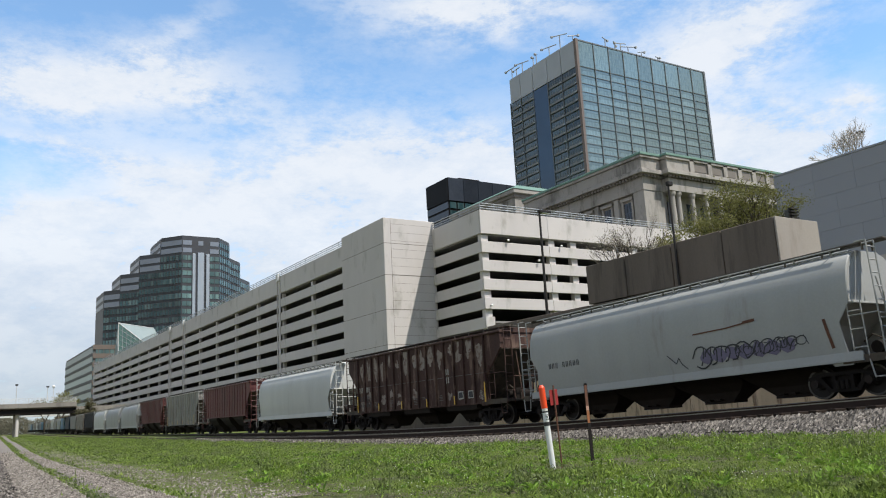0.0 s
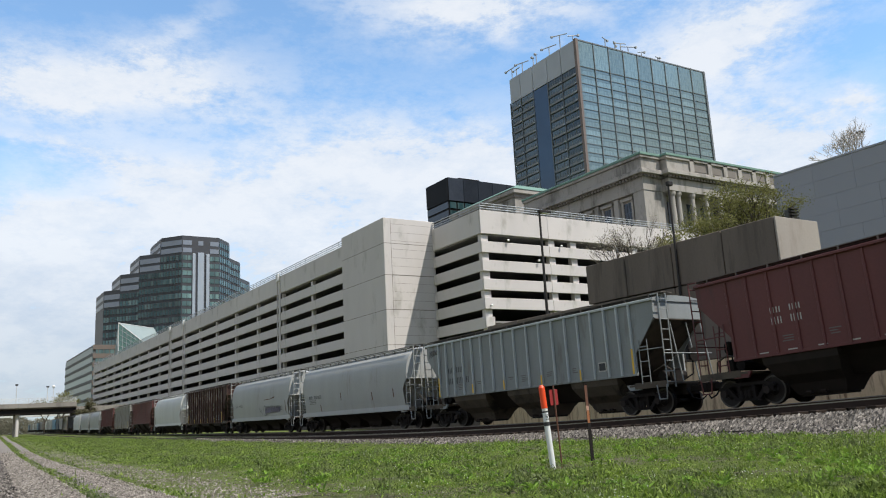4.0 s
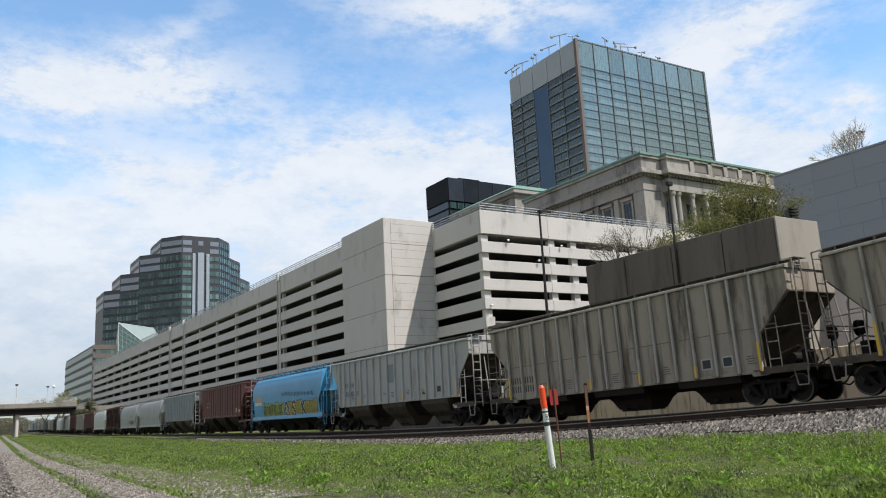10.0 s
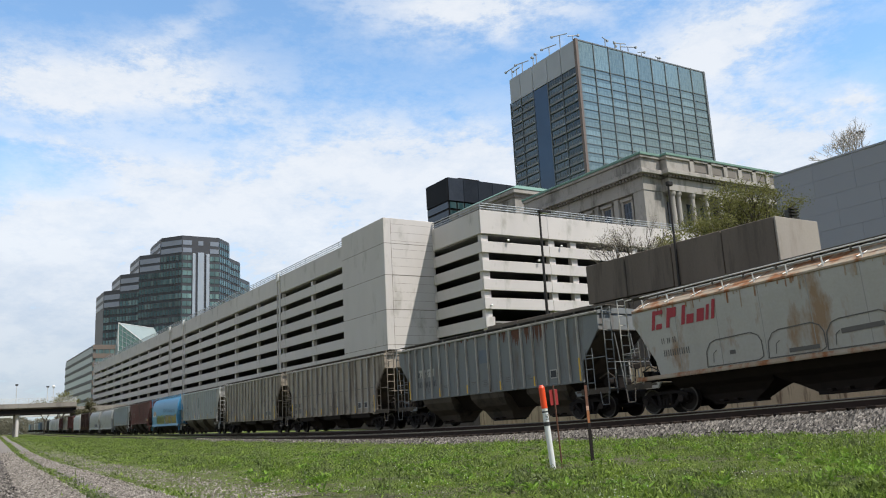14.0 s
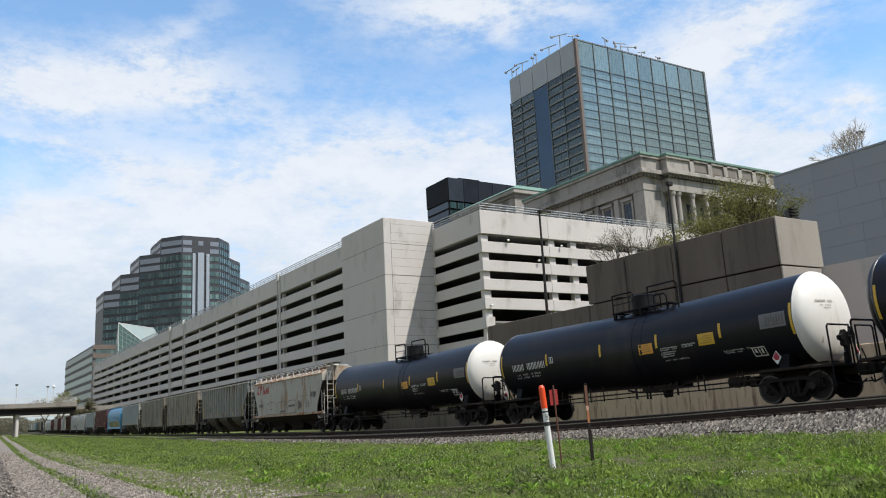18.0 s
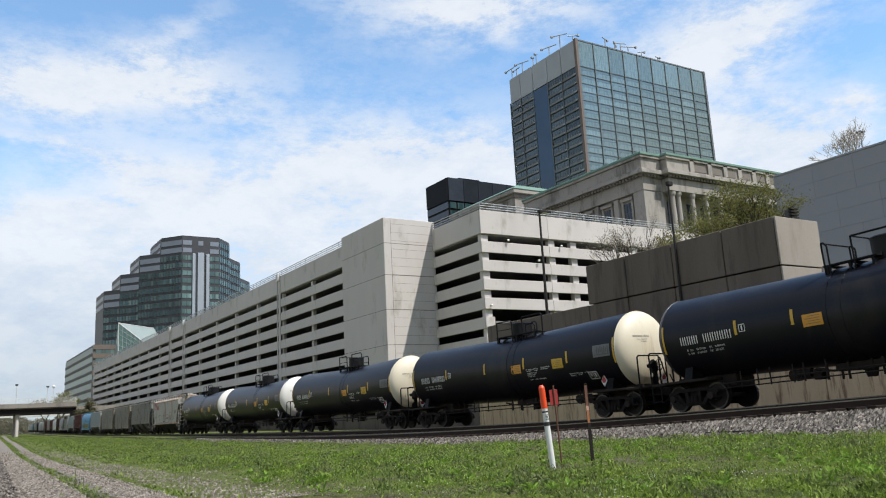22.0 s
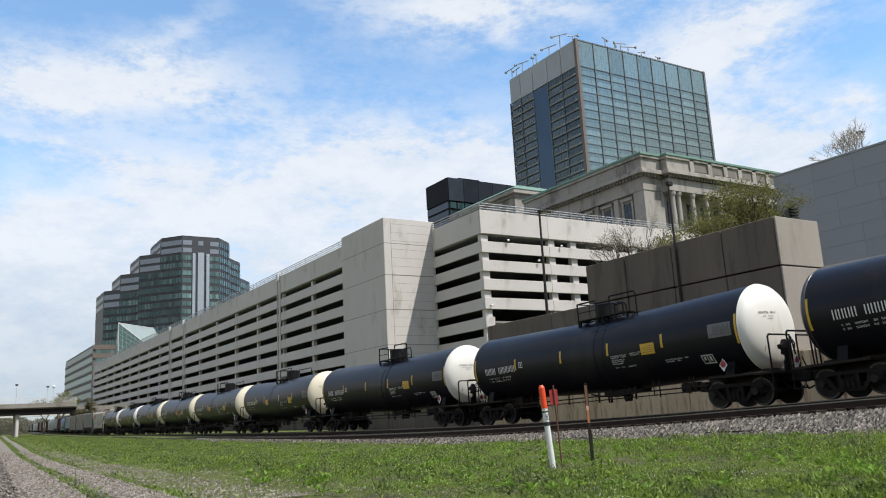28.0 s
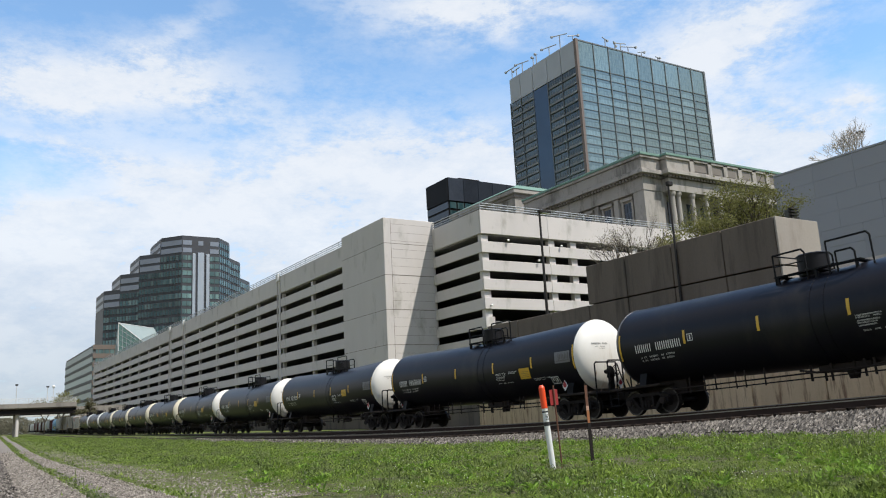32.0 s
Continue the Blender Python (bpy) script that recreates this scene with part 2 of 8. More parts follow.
M["tie_wood"] = mat("tie_wood", (0.032, 0.023, 0.018), (0.018, 0.014, 0.011), scale=5, fine=30, rough=0.9, bump=0.4, spread=0.3, spec=0.1)
M["wheel_steel"] = mat("wheel_steel", (0.0110, 0.0090, 0.0085), (0.0180, 0.0140, 0.0125), scale=4, fine=25, rough=0.55, spec=0.22)
M["wheel_rim"] = mat("wheel_rim", (0.085, 0.08, 0.075), scale=4, fine=25, rough=0.45, metal=0.8)
M["truck_iron"] = mat("truck_iron", (0.0180, 0.0150, 0.0130), (0.0100, 0.0080, 0.0080), scale=4, fine=25, rough=0.8, bump=0.3, spec=0.15)
# underframe and bay black, deepened to hold the shade beneath the cars
M["under_shade_black"] = mat("under_shade_black", (0.0180, 0.0150, 0.0130), (0.0340, 0.0260, 0.0220), scale=2, fine=20, rough=0.8, spec=0.15)
M["hopper_grey"] = mat("hopper_grey", (0.33, 0.335, 0.32), (0.27, 0.275, 0.262), scale=0.8, fine=12, rough=0.62, stain=(0.22, 0.20, 0.18), stain_scale=0.9, stain_at=0.66, streak=0.25)
M["hopper_white"] = mat("hopper_white", (0.50, 0.505, 0.48), (0.42, 0.425, 0.40), scale=0.8, fine=12, rough=0.62, stain=(0.36, 0.35, 0.33), stain_scale=0.8, stain_at=0.66, streak=0.25)
M["rib_grey"] = mat("rib_grey", (0.31, 0.305, 0.285), (0.215, 0.208, 0.19), scale=1.6, fine=14, rough=0.7, stain=(0.17, 0.14, 0.115), stain_scale=1.5, stain_at=0.60, streak=0.16, spec=0.3)
M["rib_tan"] = mat("rib_tan", (0.345, 0.30, 0.245), (0.25, 0.212, 0.165), scale=1.3, fine=14, rough=0.7, stain=(0.105, 0.08, 0.06), stain_scale=1.7, stain_at=0.57, streak=0.14, spec=0.3, ribs=(6.94, 2 * 6.94 / 15, (0.085, 0.066, 0.05)))
M["rib_blue"] = mat("rib_blue", (0.20, 0.213, 0.213), (0.14, 0.148, 0.147), scale=1.3, fine=14, rough=0.65, stain=(0.125, 0.105, 0.09), stain_scale=1.5, stain_at=0.59, streak=0.16, spec=0.3)
M["rib_pale"] = mat("rib_pale", (0.43, 0.465, 0.465), (0.32, 0.345, 0.345), scale=1.3, fine=14, rough=0.65, spec=0.3)
M["rib_slate"] = mat("rib_slate", (0.25, 0.268, 0.268), (0.175, 0.188, 0.187), scale=1.3, fine=14, rough=0.65, stain=(0.14, 0.13, 0.12), stain_scale=1.5, stain_at=0.61, streak=0.16, spec=0.3)
# paler than the panels: light caught by the ribs is put into colour
M["lit_rib_edge"] = mat("lit_rib_edge", (0.41, 0.39, 0.345), (0.30, 0.28, 0.245), scale=1.3, fine=14, rough=0.7, stain=(0.17, 0.14, 0.11), stain_scale=1.6, stain_at=0.6, streak=0.2, spec=0.3)
# dirt brown of bays, decks and slope sheets, with shade mixed in
M["bay_dirt_shade"] = mat("bay_dirt_shade", (0.10, 0.082, 0.062), (0.055, 0.045, 0.036), scale=1.3, fine=14, rough=0.8, stain=(0.03, 0.026, 0.022), stain_scale=1.0, stain_at=0.58, spec=0.2)
M["plate_frame"] = mat("plate_frame", (0.42, 0.41, 0.37), scale=5, fine=30, rough=0.7, bump=0)
M["roof_grime"] = mat("roof_grime", (0.14, 0.125, 0.105), (0.09, 0.078, 0.066), scale=2, fine=20, rough=0.8, spec=0.2)
M["logo_grey"] = mat("logo_grey", (0.17, 0.17, 0.175), (0.12, 0.12, 0.125), scale=3, fine=30, rough=0.6, bump=0)
M["dome_black"] = mat("dome_black", (0.006, 0.006, 0.0075), (0.012, 0.011, 0.011), scale=2, fine=20, rough=0.5, spec=0.2)
# grey bead of the front head: its sky glint is put into colour
M["edge_glint"] = mat("edge_glint", (0.07, 0.07, 0.072), (0.03, 0.03, 0.032), scale=2, fine=20, rough=0.3, spec=0.5)
M["tank_cream"] = mat("tank_cream", (0.68, 0.62, 0.48), (0.60, 0.54, 0.41), scale=1.2, fine=15, rough=0.5, stain=(0.42, 0.33, 0.22), stain_scale=1.1, stain_at=0.64, streak=0.2)
M["patch_blue"] = mat("patch_blue", (0.13, 0.155, 0.185), (0.10, 0.12, 0.145), scale=2, fine=20, rough=0.65)
M["peeled_grey"] = mat("peeled_grey", (0.30, 0.265, 0.235), (0.20, 0.165, 0.14), scale=3, fine=20, rough=0.85, stain=(0.10, 0.05, 0.035), stain_scale=3.5, stain_at=0.56, spec=0.2)
M["dark_box"] = mat("dark_box", (0.045, 0.045, 0.05), (0.03, 0.03, 0.034), scale=1.2, fine=12, rough=0.7)
M["dark_blue"] = mat("dark_blue", (0.012, 0.03, 0.06), (0.010, 0.024, 0.045), scale=1.2, fine=12, rough=0.6)
M["dull_blue"] = mat("dull_blue", (0.11, 0.24, 0.34), (0.09, 0.19, 0.28), scale=1.2, fine=12, rough=0.6)
M["rib_light"] = mat("rib_light", (0.42, 0.41, 0.385), (0.32, 0.31, 0.288), scale=1.4, fine=14, rough=0.7, stain=(0.22, 0.19, 0.165), stain_scale=1.5, stain_at=0.61, streak=0.16, spec=0.3)
M["faint_paint"] = mat("faint_paint", (0.12, 0.11, 0.10), scale=5, fine=30, rough=0.7, bump=0)
M["red_oxide"] = mat("red_oxide", (0.112, 0.025, 0.022), (0.078, 0.019, 0.017), scale=0.9, fine=12, rough=0.6, stain=(0.055, 0.02, 0.017), stain_scale=1.0, stain_at=0.62, streak=0.2)
M["rusty_brown"] = mat("rusty_brown", (0.06, 0.026, 0.018), (0.032, 0.015, 0.012), scale=1.6, fine=12, rough=0.85, bump=0.3, stain=(0.15, 0.095, 0.07), stain_scale=2.2, stain_at=0.585, streak=0.25)
M["sky_blue"] = mat("sky_blue", (0.06, 0.27, 0.46), (0.05, 0.225, 0.40), scale=0.8, fine=12, rough=0.45, stain=(0.05, 0.20, 0.36), stain_scale=0.8, stain_at=0.66, streak=0.25)
M["weathered_cream"] = mat("weathered_cream", (0.42, 0.405, 0.365), (0.32, 0.305, 0.265), scale=0.7, fine=10, rough=0.7, stain=(0.26, 0.175, 0.105), stain_scale=1.1, stain_at=0.58, streak=0.35, spec=0.3)
M["tank_black"] = mat("tank_black", (0.0075, 0.0075, 0.0115), (0.011, 0.011, 0.015), scale=0.7, fine=15, rough=0.36, bump=0.03, stain=(0.02, 0.019, 0.019), stain_scale=0.6, stain_at=0.6, streak=0.3, spec=0.22)
M["tank_white"] = mat("tank_white", (0.74, 0.72, 0.67), (0.66, 0.64, 0.59), scale=1.2, fine=15, rough=0.5, stain=(0.46, 0.38, 0.28), stain_scale=1.1, stain_at=0.66, streak=0.2, spread=0.05)
M["yellow"] = mat("yellow", (0.66, 0.40, 0.03), (0.50, 0.30, 0.03), scale=4, fine=30, rough=0.4)
M["orange_label"] = mat("orange_label", (0.70, 0.33, 0.04), scale=4, fine=30, rough=0.5)
M["white_paint"] = mat("white_paint", (0.75, 0.75, 0.73), scale=5, fine=30, rough=0.6, bump=0)
M["dark_paint"] = mat("dark_paint", (0.03, 0.03, 0.035), scale=5, fine=30, rough=0.6, bump=0)
M["red_paint"] = mat("red_paint", (0.34, 0.022, 0.032), scale=5, fine=30, rough=0.6, bump=0)
M["graffiti_yellow"] = mat("graffiti_yellow", (0.31, 0.39, 0.06), scale=5, fine=30, rough=0.6, bump=0)
M["graffiti_gold"] = mat("graffiti_gold", (0.36, 0.27, 0.035), scale=5, fine=30, rough=0.6, bump=0)
M["primer_tan"] = mat("primer_tan", (0.42, 0.34, 0.25), scale=2, fine=20, rough=0.8)
M["orange_plastic"] = mat("orange_plastic", (0.80, 0.075, 0.015), (0.68, 0.06, 0.014), scale=6, fine=40, rough=0.45, bump=0.05)
M["white_plastic"] = mat("white_plastic", (0.72, 0.73, 0.72), (0.62, 0.63, 0.62), scale=6, fine=40, rough=0.45, bump=0.05)
M["red_plate"] = mat("red_plate", (0.30, 0.018, 0.02), (0.19, 0.016, 0.014), scale=6, fine=40, rough=0.6)
M["rust_orange"] = mat("rust_orange", (0.30, 0.115, 0.04), (0.17, 0.065, 0.028), scale=8, fine=40, rough=0.85)
M["faded_pink"] = mat("faded_pink", (0.42, 0.27, 0.21), (0.30, 0.17, 0.12), scale=8, fine=40, rough=0.85)
M["rusty_steel"] = mat("rusty_steel", (0.13, 0.052, 0.028), (0.07, 0.032, 0.02), scale=8, fine=40, rough=0.85)
M["bark"] = mat("bark", (0.10, 0.08, 0.06), (0.06, 0.05, 0.04), scale=5, fine=40, rough=0.95, bump=0.5)
M["pale_bark"] = mat("pale_bark", (0.50, 0.46, 0.41), (0.36, 0.33, 0.29), scale=5, fine=40, rough=0.95)
M["rusty_cream"] = mat("rusty_cream", (0.36, 0.33, 0.27), (0.30, 0.20, 0.12), scale=1.5, fine=14, rough=0.8, stain=(0.25, 0.105, 0.045), stain_scale=1.8, stain_at=0.52, streak=0.6, spec=0.2)
M["graffiti_olive"] = mat("graffiti_olive", (0.26, 0.25, 0.035), (0.20, 0.17, 0.03), scale=4, fine=30, rough=0.6, bump=0)
M["lamp_lens"] = mat("lamp_lens", (0.85, 0.84, 0.80), scale=4, fine=20, rough=0.3, bump=0)


def see_through(tree, bsdf, col, share):
    """Thin leaves let part of the light through."""
    back = tree.nodes.new("ShaderNodeBsdfTranslucent")
    tree.links.new(col, back.inputs["Color"])
    both = tree.nodes.new("ShaderNodeMixShader")
    both.inputs[0].default_value = share
    tree.links.new(bsdf.outputs[0], both.inputs[1])
    tree.links.new(back.outputs[0], both.inputs[2])
    tree.links.new(both.outputs[0], tree.nodes["Material Output"].inputs["Surface"])


def leaf_mat(name, a, b, thin=0.0, skew=1.0):
    m = bpy.data.materials.new(name)
    m.use_nodes = True
    tree = m.node_tree
    bsdf = tree.nodes["Principled BSDF"]
    geo = tree.nodes.new("ShaderNodeNewGeometry")
    dice = link_math(tree, "POWER", geo.outputs["Random Per Island"], skew) if skew != 1.0 else geo.outputs["Random Per Island"]
    col = mix_col(tree, dice, a, b)
    tree.links.new(col, bsdf.inputs["Base Color"])
    bsdf.inputs["Roughness"].default_value = 0.6
    bsdf.inputs["Specular IOR Level"].default_value = 0.15
    if thin:
        see_through(tree, bsdf, col, thin)
    return m


M["leaf"] = leaf_mat("leaf", (0.245, 0.24, 0.085), (0.115, 0.115, 0.04), 0.45)
M["leaf_dark"] = leaf_mat("leaf_dark", (0.125, 0.115, 0.06), (0.06, 0.058, 0.032))
# far trees are paled: distance haze is mixed into their colour
M["woods"] = leaf_mat("woods", (0.25, 0.235, 0.175), (0.13, 0.125, 0.09), 0.35)
M["blossom"] = leaf_mat("blossom", (0.45, 0.42, 0.36), (0.28, 0.26, 0.18))
M["broadleaf"] = leaf_mat("broadleaf", (0.22, 0.36, 0.05), (0.10, 0.17, 0.03), 0.4)
M["stones"] = leaf_mat("stones", (0.385, 0.345, 0.3), (0.012, 0.010, 0.008), 0.0, 0.38)
M["pebbles"] = leaf_mat("pebbles", (0.40, 0.36, 0.31), (0.05, 0.04, 0.031), 0.0, 0.6)
M["seed_head_glint"] = leaf_mat("seed_head_glint", (0.52, 0.55, 0.42), (0.26, 0.32, 0.17))


def ground_mat():
    m = bpy.data.materials.new("meadow_soil")
    m.use_nodes = True
    tree = m.node_tree
    bsdf = tree.nodes["Principled BSDF"]
    coord = tree.nodes.new("ShaderNodeTexCoord").outputs["Object"]
    patch = noise_tex(tree, coord, 0.5, 6.0, 0.65)
    fine = noise_tex(tree, coord, 26.0, 5.0, 0.7)
    mid = noise_tex(tree, coord, 5.0, 5.0, 0.7)
    green = mix_col(tree, ramp(tree, fine, [(0.35, (0, 0, 0)), (0.65, (1, 1, 1))]), (0.045, 0.062, 0.012), (0.14, 0.185, 0.035))
    dry = mix_col(tree, ramp(tree, fine, [(0.38, (0, 0, 0)), (0.64, (1, 1, 1))]), (0.05, 0.045, 0.026), (0.165, 0.15, 0.10))
    both = link_math(tree, "ADD", link_math(tree, "MULTIPLY", patch, 0.6), link_math(tree, "MULTIPLY", mid, 0.4))
    col = mix_col(tree, ramp(tree, both, [(0.48, (0, 0, 0)), (0.58, (1, 1, 1))]), green, dry)
    tree.links.new(col, bsdf.inputs["Base Color"])
    bsdf.inputs["Roughness"].default_value = 0.95
    bsdf.inputs["Specular IOR Level"].default_value = 0.1
    bp = tree.nodes.new("ShaderNodeBump")
    bp.inputs["Strength"].default_value, bp.inputs["Distance"].default_value = 0.9, 0.05
    tree.links.new(fine, bp.inputs["Height"])
    tree.links.new(bp.outputs[0], bsdf.inputs["Normal"])
    return m


def weed_mat():
    """Leaves of low weeds: each its own green, in drifts of yellower and duller plants."""
    m = bpy.data.materials.new("grass")
    m.use_nodes = True
    tree = m.node_tree
    bsdf = tree.nodes["Principled BSDF"]
    coord = tree.nodes.new("ShaderNodeTexCoord").outputs["Object"]
    drift = ramp(tree, noise_tex(tree, coord, 1.1, 6.0, 0.7), [(0.42, (0, 0, 0)), (0.58, (1, 1, 1))])
    geo = tree.nodes.new("ShaderNodeNewGeometry")
    fresh = mix_col(tree, geo.outputs["Random Per Island"], (0.095, 0.15, 0.018), (0.26, 0.36, 0.06))
    dull = mix_col(tree, geo.outputs["Random Per Island"], (0.045, 0.062, 0.02), (0.155, 0.185, 0.075))
    col = mix_col(tree, drift, fresh, dull)
    tree.links.new(col, bsdf.inputs["Base Color"])
    bsdf.inputs["Roughness"].default_value = 0.65
    bsdf.inputs["Specular IOR Level"].default_value = 0.2
    see_through(tree, bsdf, col, 0.4)
    return m


M["grass"] = weed_mat()
M["meadow"] = ground_mat()
M["gravel"] = mat("gravel", (0.225, 0.20, 0.172), (0.10, 0.086, 0.071), scale=5, fine=45, rough=0.95, bump=1.0, bump_scale=40, contrast=0.3, stain=(0.20, 0.18, 0.14), stain_scale=0.9, stain_at=0.62)
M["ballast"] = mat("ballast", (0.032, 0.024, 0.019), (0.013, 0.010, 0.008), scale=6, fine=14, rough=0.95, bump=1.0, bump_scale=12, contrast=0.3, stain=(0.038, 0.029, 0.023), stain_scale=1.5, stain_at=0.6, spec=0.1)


# ---- building blocks ----
def part(name, bm, material, parent=None, label=""):
    mesh = bpy.data.meshes.new(name)
    bm.normal_update()
    bm.to_mesh(mesh)
    bm.free()
    mesh.materials.append(M[material] if isinstance(material, str) else material)
    ob = new(name, mesh)
    if parent is not None:
        ob.parent = parent
    if label:
        tagged(ob, label)
    return ob


def thing(name, label, category, group="", kind="", at=None):
    ob = new(name)
    ob.empty_display_size = 0.2
    if at is not None:
        ob.matrix_basis = at
    return tagged(ob, label, category, group, kind)


def share(name, mesh, parent, m):
    ob = new(name, mesh)
    ob.parent = parent
    ob.matrix_basis = m
    return ob


def smooth(ob, angle=40):
    for p in ob.data.polygons:
        p.use_smooth = True
    ob.data.set_sharp_from_angle(angle=radians(angle))
    return ob


def box(bm, x0, x1, y0, y1, z0, z1, bevel=0.0):
    vs = [bm.verts.new(c) for c in ((x0, y0, z0), (x1, y0, z0), (x1, y1, z0), (x0, y1, z0), (x0, y0, z1), (x1, y0, z1), (x1, y1, z1), (x0, y1, z1))]
    fs = [bm.faces.new([vs[i] for i in f]) for f in ((3, 2, 1, 0), (4, 5, 6, 7), (0, 1, 5, 4), (1, 2, 6, 5), (2, 3, 7, 6), (3, 0, 4, 7))]
    if bevel:
        es = {e for f in fs for e in f.edges}
        bmesh.ops.bevel(bm, geom=list(es), offset=bevel, segments=1, affect="EDGES", profile=0.5)


def boxed(*args, bevel=0.0):
    bm = bmesh.new()
    box(bm, *args, bevel=bevel)
    return bm


def tube(bm, a, b, r, seg=8, r2=None):
    a, b = Vector(a), Vector(b)
    d = (b - a)
    if d.length < 1e-6:
        return
    q = d.to_track_quat("Z", "Y").to_matrix()
    r2 = r if r2 is None else r2
    r0s, r1s = [], []
    for i in range(seg):
        w = 2 * math.pi * i / seg
        o = Vector((math.cos(w), math.sin(w), 0))
        r0s.append(bm.verts.new(a + q @ (o * r)))
        r1s.append(bm.verts.new(b + q @ (o * r2)))
    for i in range(seg):
        j = (i + 1) % seg
        bm.faces.new((r0s[i], r0s[j], r1s[j], r1s[i]))
    bm.faces.new(r0s[::-1])
    bm.faces.new(r1s)


def pipe(bm, pts, r, seg=6):
    for a, b in zip(pts, pts[1:]):
        tube(bm, a, b, r, seg)


def prism(bm, poly, lo, hi, axis="x"):
    """A polygon (u, v) swept from lo to hi along an axis: x takes (y, z), y takes (x, z), z takes (x, y)."""
    def at(p, w):
        return {"x": (w, p[0], p[1]), "y": (p[0], w, p[1]), "z": (p[0], p[1], w)}[axis]
    a = [bm.verts.new(at(p, lo)) for p in poly]
    b = [bm.verts.new(at(p, hi)) for p in poly]
    fs = [bm.faces.new(a), bm.faces.new(b[::-1])]
    for i in range(len(poly)):
        j = (i + 1) % len(poly)
        fs.append(bm.faces.new((a[i], b[i], b[j], a[j])))
    bmesh.ops.recalc_face_normals(bm, faces=fs)


def loft(bm, rings, cap=True):
    """Joins equal rings of points by quads."""
    rows = [[bm.verts.new(p) for p in r] for r in rings]
    fs = []
    for a, b in zip(rows, rows[1:]):
        for i in range(len(a)):
            j = (i + 1) % len(a)
            fs.append(bm.faces.new((a[i], a[j], b[j], b[i])))
    if cap:
        fs += [bm.faces.new(rows[0][::-1]), bm.faces.new(rows[-1])]
    bmesh.ops.recalc_face_normals(bm, faces=fs)


# ---- the line of the track ----
KNOT_Y = (0, 12, 25, 45, 70, 110, 160, 220, 300)
KNOT_X = (25.383, 25.472, 25.213, 24.581, 24.962, 26.263, 28.4, 31.14, 35.771)
KNOT_Z = (1.451, 0.946, 0.505, 0.255, 0.248, 0.374, 0.574, 1.056, 1.795)


def spline(v):
    k, n = np.array(KNOT_Y, float), len(KNOT_Y)
    h = np.diff(k)
    a, b = np.zeros((n, n)), np.zeros(n)
    a[0, 0] = a[-1, -1] = 1
    for i in range(1, n - 1):
        a[i, i - 1:i + 2] = h[i - 1], 2 * (h[i - 1] + h[i]), h[i]
        b[i] = 6 * ((v[i + 1] - v[i]) / h[i] - (v[i] - v[i - 1]) / h[i - 1])
    return np.linalg.solve(a, b)


CURVE_X, CURVE_Z = spline(KNOT_X), spline(KNOT_Z)


def on_spline(v, m, y):
    i = int(np.clip(np.searchsorted(KNOT_Y, y, side="right") - 1, 0, len(KNOT_Y) - 2))
    h = KNOT_Y[i + 1] - KNOT_Y[i]
    a, b = (KNOT_Y[i + 1] - y) / h, (y - KNOT_Y[i]) / h
    return a * v[i] + b * v[i + 1] + ((a ** 3 - a) * m[i] + (b ** 3 - b) * m[i + 1]) * h * h / 6


def line_at(y):
    """Centre of the far track at y: x and the height of the railhead."""
    if y < 0:
        return 25.383 + 0.0, 1.451 + 0.6 * (1 - math.exp(y / 14.0))
    if y > 300:
        return 35.771 + 0.058 * (y - 300), 1.795 + 0.008 * (y - 300)
    return on_spline(KNOT_X, CURVE_X, y), on_spline(KNOT_Z, CURVE_Z, y)


# arc length against y
ARC_Y = np.arange(-420.0, 900.0, 2.0)
ARC_X = np.array([line_at(y)[0] for y in ARC_Y])
ARC_S = np.concatenate([[0], np.cumsum(np.hypot(np.diff(ARC_X), np.diff(ARC_Y)))])
ARC_S -= np.interp(0.0, ARC_Y, ARC_S)


def rail_point(s, side=0.0, up=0.0):
    y = float(np.interp(s, ARC_S, ARC_Y))
    x, z = line_at(y)
    return Vector((x + side, y, z + up))


def ground_z(x, y):
    zb = float(np.interp(y, (-60, 0, 11, 20, 28, 36, 64, 112, 160, 220, 300, 700, 1500), (0.1, 0.06, 0.03, -0.13, -0.3, -0.24, -0.08, 0.30, 0.48, 0.95, 1.6, 4.0, 6.0)))
    w = max(0.0, min(1.0, x / 19.0))
    far = max(0.0, min(1.0, (y - 25) / 35))
    return zb * (w + (1 - w) * far)
